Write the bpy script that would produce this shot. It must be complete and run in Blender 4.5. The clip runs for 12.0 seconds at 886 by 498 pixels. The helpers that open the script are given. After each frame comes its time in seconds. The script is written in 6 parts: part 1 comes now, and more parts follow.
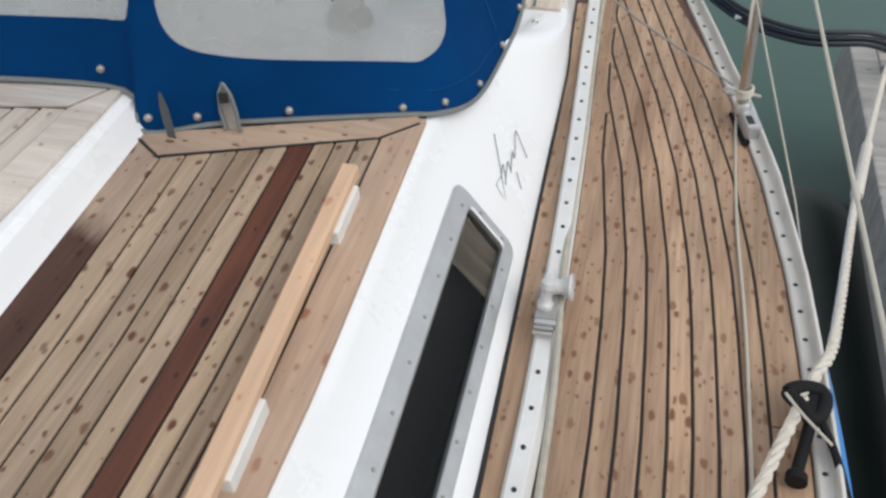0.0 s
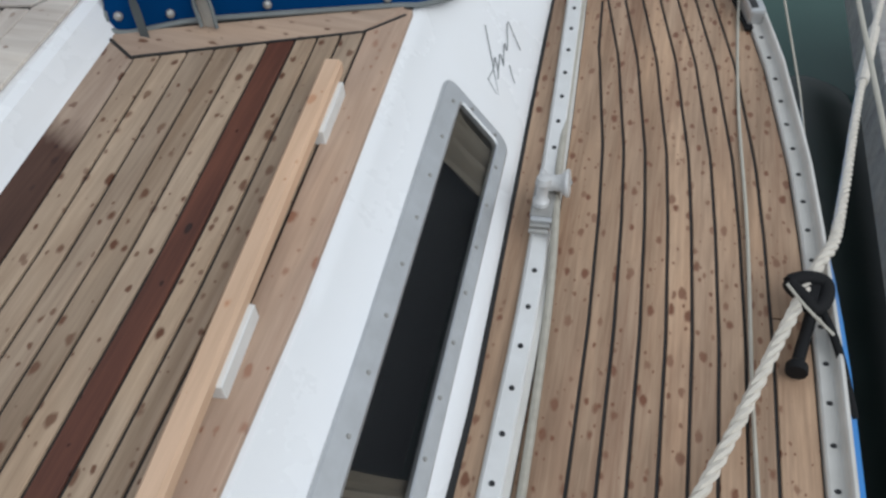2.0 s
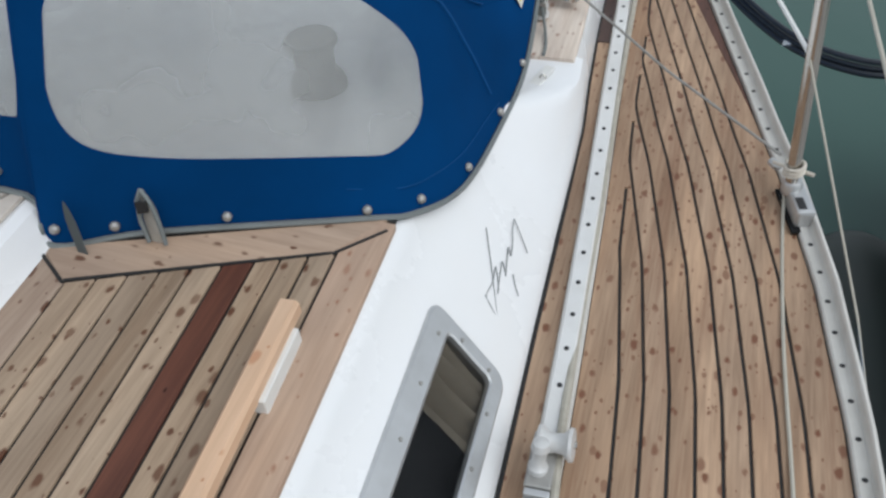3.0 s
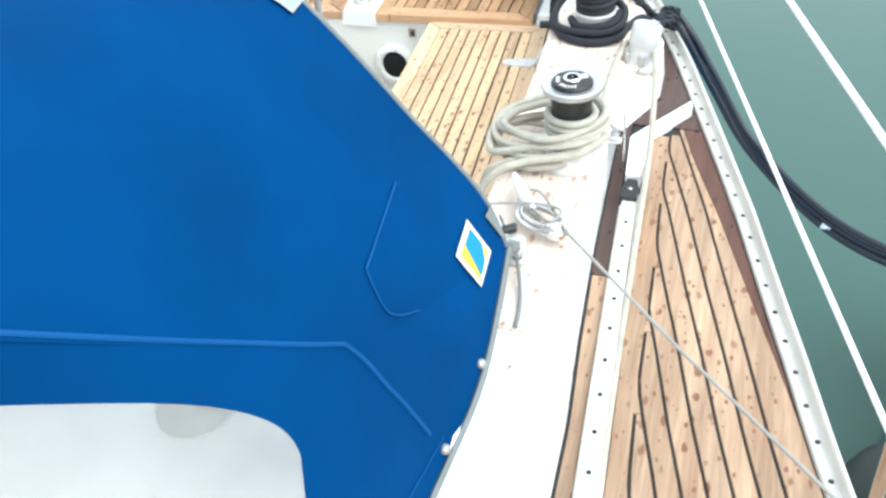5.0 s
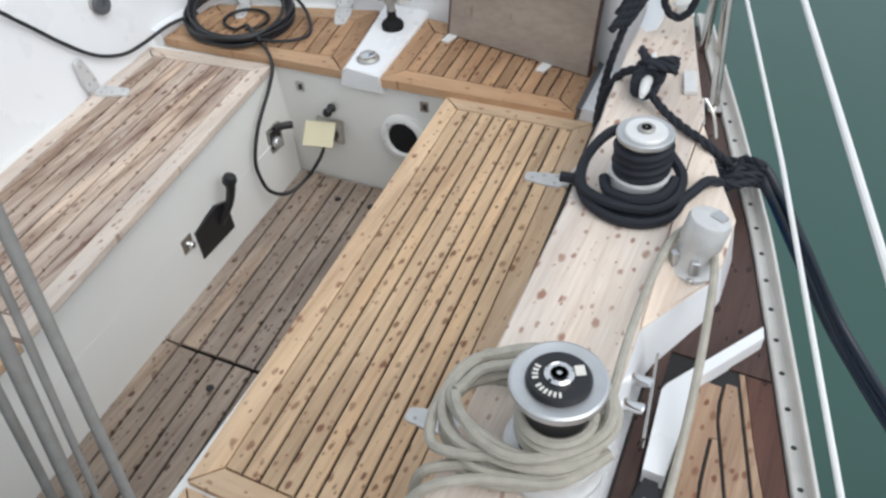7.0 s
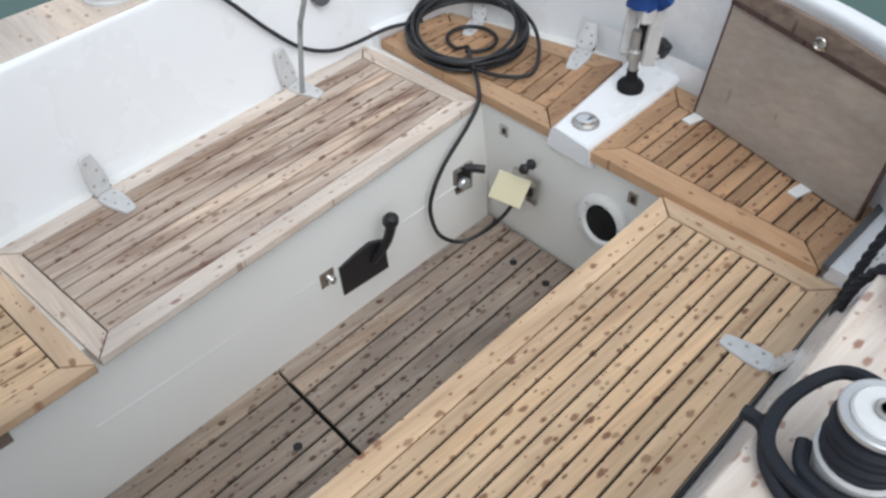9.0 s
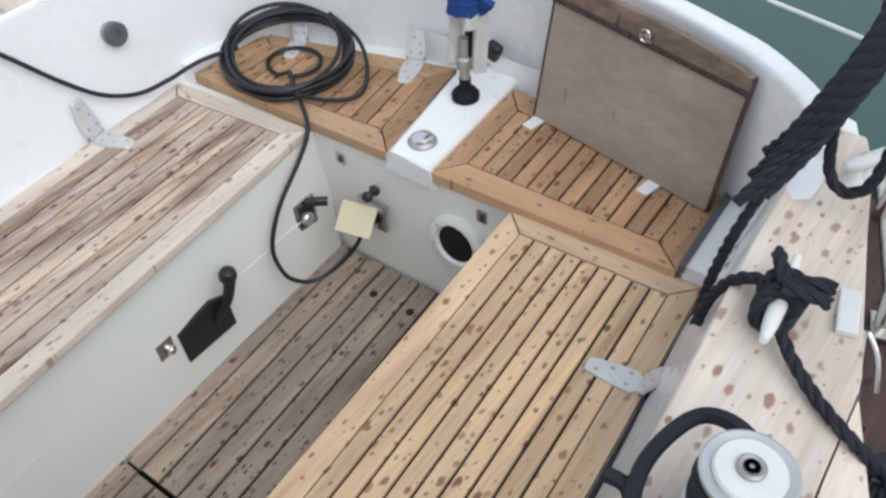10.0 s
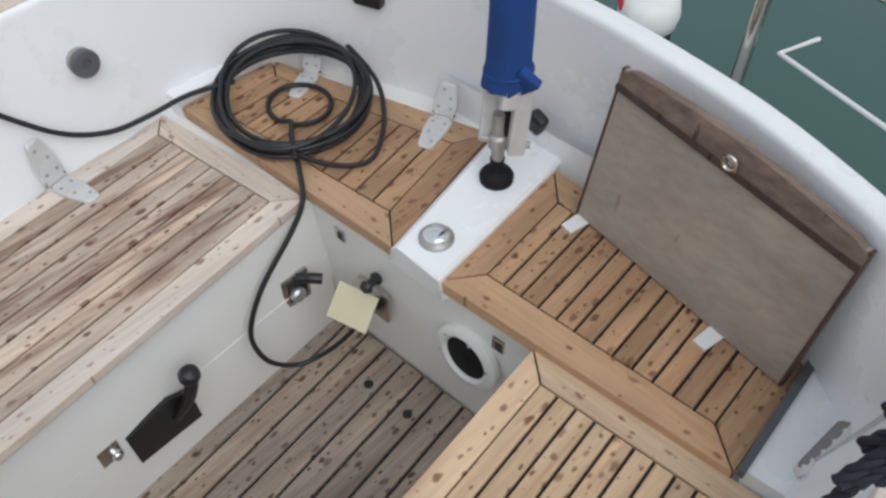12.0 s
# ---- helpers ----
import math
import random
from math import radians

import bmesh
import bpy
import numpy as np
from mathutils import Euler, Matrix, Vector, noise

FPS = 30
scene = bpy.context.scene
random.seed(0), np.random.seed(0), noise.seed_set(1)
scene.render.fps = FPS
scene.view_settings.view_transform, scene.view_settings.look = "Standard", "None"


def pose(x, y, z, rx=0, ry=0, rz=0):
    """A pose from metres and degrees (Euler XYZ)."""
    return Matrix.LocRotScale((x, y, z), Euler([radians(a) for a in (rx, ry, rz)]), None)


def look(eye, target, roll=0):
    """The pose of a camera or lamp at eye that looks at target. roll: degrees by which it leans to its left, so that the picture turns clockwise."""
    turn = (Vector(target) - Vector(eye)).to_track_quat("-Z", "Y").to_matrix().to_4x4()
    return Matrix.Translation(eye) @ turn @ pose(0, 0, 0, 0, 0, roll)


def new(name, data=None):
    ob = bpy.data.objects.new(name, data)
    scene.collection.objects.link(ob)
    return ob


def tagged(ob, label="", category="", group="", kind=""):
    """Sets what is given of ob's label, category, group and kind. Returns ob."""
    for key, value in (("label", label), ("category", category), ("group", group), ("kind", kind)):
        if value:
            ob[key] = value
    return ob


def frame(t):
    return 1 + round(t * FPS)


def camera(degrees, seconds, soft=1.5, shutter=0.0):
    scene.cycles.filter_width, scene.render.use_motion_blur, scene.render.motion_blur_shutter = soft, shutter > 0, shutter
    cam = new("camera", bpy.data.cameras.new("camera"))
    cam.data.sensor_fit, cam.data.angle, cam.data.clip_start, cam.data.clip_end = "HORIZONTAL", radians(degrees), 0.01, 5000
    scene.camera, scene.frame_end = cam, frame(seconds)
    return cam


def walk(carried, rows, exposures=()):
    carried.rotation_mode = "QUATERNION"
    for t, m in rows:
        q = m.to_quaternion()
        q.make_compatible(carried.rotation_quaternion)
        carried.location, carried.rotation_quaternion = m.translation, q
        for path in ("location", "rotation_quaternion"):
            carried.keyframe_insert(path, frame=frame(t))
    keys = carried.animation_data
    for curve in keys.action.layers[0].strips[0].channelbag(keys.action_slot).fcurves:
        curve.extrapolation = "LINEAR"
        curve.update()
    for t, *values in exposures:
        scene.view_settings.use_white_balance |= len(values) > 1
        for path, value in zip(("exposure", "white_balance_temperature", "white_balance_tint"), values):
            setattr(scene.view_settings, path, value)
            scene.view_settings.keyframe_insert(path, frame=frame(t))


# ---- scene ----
cam = camera(57.0, 12.0, soft=2.6)
PATH = [
    (0, (-0.038, 0.254, 1.238), (-0.469, 1.665, -0.113), -3.4),
    (0.5, (-0.019, 0.231, 1.198), (-0.354, 1.514, -0.3), -2.6),
    (1, (-0.033, 0.195, 1.177), (-0.394, 1.359, -0.408), -4.4),
    (1.5, (-0.018, 0.175, 1.169), (-0.411, 1.319, -0.424), -6.7),
    (2, (-0.038, 0.278, 1.196), (-0.43, 1.529, -0.314), -5.3),
    (2.5, (-0.023, 0.453, 1.215), (-0.534, 1.791, -0.18), -6.6),
    (2.7, (-0.026, 0.543, 1.203), (-0.538, 1.896, -0.178), -6.1),
    (4.3, (-0.093, 1.087, 1.228), (-0.649, 2.486, -0.089), -5.1),
    (4.5, (-0.1, 1.157, 1.239), (-0.65, 2.587, -0.047), -4.9),
    (5, (-0.104, 1.361, 1.248), (-0.672, 2.781, -0.04), -5.6),
    (5.5, (-0.103, 1.582, 1.276), (-0.697, 2.973, -0.032), -6.1),
    (6, (-0.14, 1.82, 1.274), (-0.732, 3.221, -0.025), -5.1),
    (6.5, (-0.184, 2.033, 1.271), (-0.78, 3.43, -0.03), -3.4),
    (7, (-0.193, 2.23, 1.242), (-0.893, 3.517, -0.119), -3.9),
    (7.5, (-0.253, 2.413, 1.217), (-1.025, 3.692, -0.113), -1.4),
    (7.7, (-0.254, 2.444, 1.212), (-1.099, 3.685, -0.109), -1.6),
    (9.3, (-0.356, 2.764, 1.184), (-1.484, 3.66, -0.204), -2.6),
    (9.5, (-0.363, 2.767, 1.176), (-1.397, 3.786, -0.2), -1.6),
    (10, (-0.389, 2.949, 1.158), (-1.315, 4.032, -0.246), -3.8),
    (10.5, (-0.412, 3.045, 1.179), (-1.342, 4.092, -0.25), -4.2),
    (11, (-0.433, 3.134, 1.19), (-1.374, 4.218, -0.203), -4.7),
    (11.5, (-0.543, 3.269, 1.156), (-1.547, 4.306, -0.229), -3.4),
    (12, (-0.677, 3.377, 1.153), (-1.609, 4.32, -0.345), -1.1),
]
walk(cam, [(t, look(eye, target, roll)) for t, eye, target, roll in PATH],
     exposures=[(0, 0.1, 6520, 10), (0.5, -0.18, 6450, 10), (1.0, -0.43, 6400, 9), (1.5, -0.34, 6300, 9), (2.0, -0.22, 6150, 8), (2.7, -0.15, 6200, 8), (4.3, 0.77, 6300, 7), (4.5, 0.90, 6300, 6), (5.0, 1.45, 6150, 3), (5.5, 1.28, 6100, 3), (6.0, 0.88, 6200, 6),
                (6.5, 0.48, 6350, 8), (7.0, 0.30, 6250, 9), (7.5, 0.12, 6250, 9), (9.3, 0.30, 6150, 9), (10.5, 0.26, 6150, 8), (11.0, 0.16, 6100, 8), (12.0, 0.04, 6250, 9)])

# ---- daylight: bright overcast ----
world = bpy.data.worlds.new("overcast_sky")
scene.world = world
world.use_nodes = True
wn = world.node_tree
sky = wn.nodes.new("ShaderNodeTexSky")
sky.sky_type = "NISHITA"
sky.sun_disc = False
sky.sun_elevation, sky.sun_rotation = radians(50), radians(112)
sky.dust_density = 4.0
soft_sky = wn.nodes.new("ShaderNodeHueSaturation")
soft_sky.inputs["Saturation"].default_value = 0.42
wn.links.new(sky.outputs[0], soft_sky.inputs["Color"])
cloud = wn.nodes.new("ShaderNodeMix")
cloud.data_type = "RGBA"
cloud.inputs[0].default_value = 0.72
cloud.inputs[7].default_value = (5.5, 5.9, 6.3, 1)
wn.links.new(soft_sky.outputs[0], cloud.inputs[6])
wn.links.new(cloud.outputs[2], wn.nodes["Background"].inputs[0])
wn.nodes["Background"].inputs[1].default_value = 0.132
sun = new("sun", bpy.data.lights.new("sun", "SUN"))
sun.data.energy, sun.data.angle, sun.data.color = 1.1, radians(60), (1.0, 0.995, 0.985)
sun.matrix_world = look((0, 0, 10), (-1.5, 0.6, 8.0))


# ---- materials ----
def shader(name):
    m = bpy.data.materials.new(name)
    m.use_nodes = True
    nt = m.node_tree
    return m, nt, nt.nodes["Principled BSDF"]


def node(nt, kind, **values):
    n = nt.nodes.new(kind)
    for key, value in values.items():
        n.inputs[key.replace("_", " ")].default_value = value
    return n


def ramp(nt, source, stops):
    n = nt.nodes.new("ShaderNodeValToRGB")
    n.color_ramp.elements[0].position, n.color_ramp.elements[0].color = stops[0][0], (*stops[0][1], 1)
    n.color_ramp.elements[1].position, n.color_ramp.elements[1].color = stops[-1][0], (*stops[-1][1], 1)
    for p, c in stops[1:-1]:
        n.color_ramp.elements.new(p).color = (*c, 1)
    nt.links.new(source, n.inputs[0])
    return n.outputs[0]


def mixed(nt, factor, a, b, how="MIX"):
    n = nt.nodes.new("ShaderNodeMix")
    n.data_type, n.blend_type = "RGBA", how
    for socket, value in ((n.inputs[0], factor), (n.inputs[6], a), (n.inputs[7], b)):
        if isinstance(value, (int, float)):
            socket.default_value = value
        elif isinstance(value, tuple):
            socket.default_value = (*value, 1)
        else:
            nt.links.new(value, socket)
    return n.outputs[2]


def calc(nt, how, a, b):
    n = nt.nodes.new("ShaderNodeMath")
    n.operation = how
    for socket, value in ((n.inputs[0], a), (n.inputs[1], b)):
        if isinstance(value, (int, float)):
            socket.default_value = value
        else:
            nt.links.new(value, socket)
    return n.outputs[0]


def bump(nt, bsdf, height, strength, distance):
    n = node(nt, "ShaderNodeBump", Strength=strength, Distance=distance)
    nt.links.new(height, n.inputs["Height"])
    nt.links.new(n.outputs[0], bsdf.inputs["Normal"])


def coords(nt, scale):
    tc, mp = nt.nodes.new("ShaderNodeTexCoord"), nt.nodes.new("ShaderNodeMapping")
    mp.inputs["Scale"].default_value = scale
    nt.links.new(tc.outputs["Object"], mp.inputs[0])
    return mp.outputs[0]


def wood(name, pale, dark, across=False, spots=0.5, spread=0.32, stain=0.35, spot_colour=(0.115, 0.037, 0.013), rough=0.62, drop=1.0, vivid=0.85, soaked=None, patchy=0.5):
    """Weathered teak with grain, plank to plank variation, blotches and brown rain spots."""
    m, nt, bsdf = shader(name)
    g = node(nt, "ShaderNodeTexNoise", Scale=1.0, Detail=5.0, Roughness=0.65)
    nt.links.new(coords(nt, (6, 130, 60) if across else (130, 6, 60)), g.inputs["Vector"])
    g2 = node(nt, "ShaderNodeTexNoise", Scale=1.0, Detail=3.0)
    nt.links.new(coords(nt, (2.5, 22, 10) if across else (22, 2.5, 10)), g2.inputs["Vector"])
    grain = mixed(nt, 0.45, g.outputs["Fac"], g2.outputs["Fac"])
    base = ramp(nt, grain, [(0.33, dark), (0.66, pale)])
    info = nt.nodes.new("ShaderNodeObjectInfo")
    tone = ramp(nt, info.outputs["Random"], [(0.0, (1 - spread, 1 - spread * 1.1, 1 - spread * 1.25)), (0.5, (0.95, 0.95, 0.95)), (1.0, (1.08, 1.05, 1.0))])
    base = mixed(nt, 1.0, base, tone, "MULTIPLY")
    blot = node(nt, "ShaderNodeTexNoise", Scale=1.0, Detail=4.0, Roughness=0.6)
    nt.links.new(coords(nt, (3.0, 13, 8) if across else (13, 3.0, 8)), blot.inputs["Vector"])
    worn = node(nt, "ShaderNodeTexNoise", Scale=1.0, Detail=3.0, Roughness=0.55)
    worn.noise_dimensions = "4D"
    nt.links.new(coords(nt, (2.0, 9, 5) if across else (9, 2.0, 5)), worn.inputs["Vector"])
    nt.links.new(calc(nt, "MULTIPLY", info.outputs["Random"], 37.0), worn.inputs["W"])
    shade = ramp(nt, worn.outputs["Fac"], [(0.30, (0.74, 0.73, 0.74)), (0.47, (1.0, 1.0, 1.0)), (0.56, (1.05, 1.02, 0.98)), (0.70, (1.26, 1.16, 1.02))])
    base = mixed(nt, patchy, base, mixed(nt, 1.0, base, shade, "MULTIPLY"))
    wet = ramp(nt, blot.outputs["Fac"], [(0.50, (0, 0, 0)), (0.74, (stain, stain, stain))])
    base = mixed(nt, wet, base, tuple(0.6 * c + 0.4 * d for c, d in zip(spot_colour, dark)))
    streak = node(nt, "ShaderNodeTexNoise", Scale=1.0, Detail=5.0, Roughness=0.7)
    nt.links.new(coords(nt, (1.3, 22, 8) if across else (22, 1.3, 8)), streak.inputs["Vector"])
    base = mixed(nt, ramp(nt, streak.outputs["Fac"], [(0.52, (0, 0, 0)), (0.67, (stain, stain, stain))]), base, spot_colour)
    dots = None
    for scale, share, small, more in (((40 / drop, 22 / drop, 1), spots * 1.15, 0.11, 0.14), ((66 / drop, 38 / drop, 1), spots * 0.6, 0.09, 0.15), ((110, 80, 1), spots * 0.16, 0.07, 0.15)):
        wob = node(nt, "ShaderNodeTexNoise", Scale=2.2, Detail=2.0)
        at = coords(nt, (scale[1], scale[0], 1) if across else scale)
        nt.links.new(at, wob.inputs["Vector"])
        shift = mixed(nt, 0.26, at, wob.outputs["Color"])
        v = node(nt, "ShaderNodeTexVoronoi", Scale=1.0, Randomness=1.0)
        v.voronoi_dimensions = "2D"
        nt.links.new(shift, v.inputs["Vector"])
        split = nt.nodes.new("ShaderNodeSeparateColor")
        nt.links.new(v.outputs["Color"], split.inputs[0])
        there = calc(nt, "LESS_THAN", split.outputs[0], share)
        size = calc(nt, "ADD", calc(nt, "MULTIPLY", split.outputs[2], more), small)
        inside = calc(nt, "MULTIPLY", calc(nt, "SUBTRACT", size, v.outputs["Distance"]), 10.0)
        n = nt.nodes.new("ShaderNodeClamp")
        nt.links.new(inside, n.inputs[0])
        strength = calc(nt, "MULTIPLY", calc(nt, "MULTIPLY", n.outputs[0], there), calc(nt, "ADD", calc(nt, "MULTIPLY", split.outputs[1], 0.4), 0.6))
        dots = strength if dots is None else calc(nt, "MAXIMUM", dots, strength)
    base = mixed(nt, dots, base, spot_colour)
    if soaked:
        tc, xyz = nt.nodes.new("ShaderNodeTexCoord"), nt.nodes.new("ShaderNodeSeparateXYZ")
        nt.links.new(tc.outputs["Object"], xyz.inputs[0])
        ragged = calc(nt, "ADD", calc(nt, "MULTIPLY", blot.outputs["Fac"], 0.25), xyz.outputs[1])
        n = nt.nodes.new("ShaderNodeMapRange")
        nt.links.new(ragged, n.inputs[0])
        n.inputs[1].default_value, n.inputs[2].default_value = soaked[0] + 0.16, soaked[0] + 0.08
        base = mixed(nt, n.outputs[0], base, mixed(nt, 1.0, base, soaked[1], "MULTIPLY"))
    soft = node(nt, "ShaderNodeHueSaturation", Saturation=vivid)
    nt.links.new(base, soft.inputs["Color"])
    base = soft.outputs[0]
    nt.links.new(base, bsdf.inputs["Base Color"])
    nt.links.new(calc(nt, "SUBTRACT", rough, calc(nt, "MULTIPLY", dots, 0.3)), bsdf.inputs["Roughness"])
    bsdf.inputs["Specular IOR Level"].default_value = 0.28
    bump(nt, bsdf, grain, 0.25, 0.002)
    return m


def plain(name, colour, rough=0.5, metal=0.0, grime=0.12, scale=6.0, relief=0.0, relief_scale=300.0, coat=0.0, shine=0.5):
    """A painted, moulded, woven or metal surface with soft uneven grime and fine relief."""
    m, nt, bsdf = shader(name)
    n = node(nt, "ShaderNodeTexNoise", Scale=scale, Detail=6.0, Roughness=0.6)
    nt.links.new(coords(nt, (1, 1, 1)), n.inputs["Vector"])
    low = tuple(c * (1 - grime) * k for c, k in zip(colour, (1.0, 0.985, 0.96)))
    nt.links.new(ramp(nt, n.outputs["Fac"], [(0.18, low), (0.82, colour)]), bsdf.inputs["Base Color"])
    nt.links.new(calc(nt, "ADD", calc(nt, "MULTIPLY", n.outputs["Fac"], 0.2), rough - 0.1), bsdf.inputs["Roughness"])
    bsdf.inputs["Metallic"].default_value = metal
    bsdf.inputs["Coat Weight"].default_value = coat
    bsdf.inputs["Specular IOR Level"].default_value = shine
    if relief:
        f = node(nt, "ShaderNodeTexNoise", Scale=relief_scale, Detail=2.0)
        nt.links.new(coords(nt, (1, 1, 1)), f.inputs["Vector"])
        bump(nt, bsdf, f.outputs["Fac"], relief, 0.002)
    return m


DECK_TEAK = wood("deck_teak", (0.545, 0.355, 0.215), (0.285, 0.172, 0.098), spots=0.56, spread=0.22, spot_colour=(0.175, 0.056, 0.018), vivid=0.86, patchy=0.6)
ROOF_TEAK = wood("roof_teak", (0.46, 0.345, 0.245), (0.27, 0.195, 0.132), spots=0.42, spread=0.22, stain=0.2, spot_colour=(0.11, 0.04, 0.017), vivid=0.95, patchy=0.6)
ROOF_TRIM = wood("roof_trim_teak", (0.53, 0.37, 0.255), (0.38, 0.255, 0.17), across=True, spots=0.34, spread=0.1, stain=0.15)
ROOF_EDGE = wood("roof_edge_teak", (0.54, 0.365, 0.25), (0.39, 0.255, 0.17), spots=0.3, spread=0.08, stain=0.15, spot_colour=(0.30, 0.115, 0.05))
ROOF_SOAKED = wood("soaked_roof_teak", (0.47, 0.34, 0.24), (0.29, 0.195, 0.135), spots=0.3, spread=0.1, stain=0.2, soaked=(1.12, (0.20, 0.115, 0.09)))
MAHOGANY = wood("mahogany", (0.145, 0.040, 0.015), (0.075, 0.020, 0.009), spots=0.1, spread=0.15, stain=0.3, spot_colour=(0.03, 0.012, 0.008), rough=0.45)
WET_WOOD = wood("wet_wood", (0.115, 0.062, 0.05), (0.065, 0.035, 0.028), spots=0.2, spread=0.2, stain=0.3, spot_colour=(0.03, 0.012, 0.008), rough=0.4)
RAIL_WOOD = wood("new_rail_wood", (0.72, 0.46, 0.28), (0.60, 0.37, 0.21), spots=0.16, spread=0.05, stain=0.1, spot_colour=(0.5, 0.2, 0.07), rough=0.5)
SEAT_TEAK = wood("seat_teak", (0.78, 0.535, 0.29), (0.52, 0.325, 0.165), spots=0.56, spread=0.2, stain=0.3, spot_colour=(0.20, 0.075, 0.025), patchy=0.85)
SEAT_TRIM = wood("seat_trim_teak", (0.76, 0.545, 0.335), (0.56, 0.365, 0.20), across=True, spots=0.34, spread=0.15, stain=0.2, spot_colour=(0.26, 0.10, 0.035), patchy=0.8)
SEAT_EDGE = wood("seat_edge_teak", (0.76, 0.53, 0.31), (0.55, 0.35, 0.18), spots=0.42, spread=0.15, stain=0.2, spot_colour=(0.26, 0.10, 0.035), patchy=0.8)
GREY_TEAK = wood("bleached_teak", (0.66, 0.54, 0.44), (0.39, 0.27, 0.19), spots=0.42, spread=0.38, stain=0.95, spot_colour=(0.150, 0.060, 0.030), patchy=0.9)
GREY_EDGE = wood("bleached_edge", (0.76, 0.665, 0.58), (0.58, 0.465, 0.375), spots=0.4, spread=0.1, stain=0.18, spot_colour=(0.30, 0.17, 0.105), patchy=0.7)
GREY_TRIM = wood("bleached_trim", (0.74, 0.645, 0.555), (0.54, 0.43, 0.345), across=True, spots=0.35, spread=0.12, stain=0.22, spot_colour=(0.32, 0.19, 0.12), patchy=0.8)
AFT_TEAK = wood("aft_seat_teak", (0.52, 0.30, 0.135), (0.31, 0.16, 0.066), spots=0.6, spread=0.22, stain=0.35, spot_colour=(0.13, 0.04, 0.012), patchy=0.8)
AFT_TRIM = wood("aft_seat_trim", (0.56, 0.335, 0.165), (0.40, 0.22, 0.095), across=True, spots=0.3, spread=0.12, stain=0.2, spot_colour=(0.17, 0.058, 0.018), patchy=0.7)
SOLE_TEAK = wood("sole_teak", (0.46, 0.37, 0.295), (0.235, 0.175, 0.132), spots=0.5, spread=0.25, stain=0.35, spot_colour=(0.09, 0.036, 0.020), patchy=0.8)
COAMING_WOOD = wood("coaming_wood", (0.80, 0.70, 0.605), (0.61, 0.50, 0.41), spots=0.5, spread=0.03, stain=0.22, spot_colour=(0.33, 0.15, 0.085), drop=1.1)
LID_RAIL = wood("lid_rail_wood", (0.30, 0.215, 0.16), (0.12, 0.072, 0.05), across=True, spots=0.1, spread=0.1, stain=0.5, spot_colour=(0.06, 0.03, 0.02))
WET_EDGE = wood("wet_edge_teak", (0.15, 0.058, 0.036), (0.085, 0.034, 0.022), spots=0.4, spread=0.1, stain=0.5, spot_colour=(0.05, 0.02, 0.013), rough=0.5)
HATCH_TEAK = wood("pale_hatch_teak", (0.62, 0.56, 0.50), (0.44, 0.38, 0.33), spots=0.12, spread=0.12, stain=0.2, spot_colour=(0.3, 0.2, 0.14))
HATCH_TRIM = wood("pale_hatch_trim", (0.68, 0.63, 0.57), (0.5, 0.44, 0.39), across=True, spots=0.1, spread=0.1, stain=0.35, spot_colour=(0.3, 0.2, 0.14))
LID_PLY = wood("lid_plywood", (0.40, 0.33, 0.27), (0.29, 0.23, 0.185), across=True, spots=0.05, spread=0.03, stain=0.2, spot_colour=(0.2, 0.14, 0.10))
DOCK_WOOD = wood("dock_wood", (0.50, 0.48, 0.45), (0.30, 0.28, 0.265), across=True, spots=0.05, spread=0.25, stain=0.2, spot_colour=(0.1, 0.09, 0.08))
CAULK = plain("black_caulk", (0.018, 0.017, 0.017), 0.7)
GEL = plain("white_gelcoat", (0.84, 0.85, 0.865), 0.28, grime=0.025, scale=3.0, coat=0.3)
GEL_IN = plain("cream_gelcoat", (0.83, 0.83, 0.805), 0.35, grime=0.03, scale=3.0)
ALU = plain("aluminium", (0.62, 0.63, 0.64), 0.38, 0.75, grime=0.2, scale=20)
TRACK = plain("white_anodised", (0.80, 0.80, 0.79), 0.4, 0.15, grime=0.18, scale=14)
RAIL_ALU = plain("cream_toe_rail", (0.72, 0.70, 0.66), 0.45, 0.1, grime=0.25, scale=12)
STEEL = plain("stainless_steel", (0.60, 0.58, 0.55), 0.2, 1.0, grime=0.2, scale=20)
CHROME = plain("chrome", (0.78, 0.78, 0.79), 0.1, 1.0, grime=0.1)
GREY_METAL = plain("grey_cast_metal", (0.46, 0.45, 0.43), 0.45, 0.6, grime=0.3, scale=30)
BLACK = plain("black_plastic", (0.016, 0.016, 0.018), 0.4, grime=0.3, scale=25)
RUBBER = plain("black_rubber", (0.012, 0.012, 0.013), 0.7, grime=0.3, scale=25, shine=0.2)
CANVAS = plain("blue_acrylic_canvas", (0.002, 0.050, 0.178), 0.85, shine=0.04, grime=0.4, scale=3.5, relief=0.2, relief_scale=900)
CANVAS_GREY = plain("grey_leather_patch", (0.32, 0.35, 0.39), 0.6, grime=0.2, scale=12, relief=0.15)
BINDING = plain("grey_binding", (0.20, 0.22, 0.22), 0.7, grime=0.3, scale=20)
STITCH = plain("pale_stitching", (0.004, 0.07, 0.23), 0.7, shine=0.15)
STAY_COVER = plain("blue_cloth_cover", (0.008, 0.055, 0.24), 0.8, grime=0.35, scale=14, relief=0.25)
ROPE_BEIGE = plain("beige_rope", (0.50, 0.47, 0.40), 0.8, grime=0.35, scale=40, relief=0.5, relief_scale=420)
ROPE_GREY = plain("grey_rope", (0.36, 0.35, 0.33), 0.8, grime=0.35, scale=40, relief=0.5, relief_scale=420)
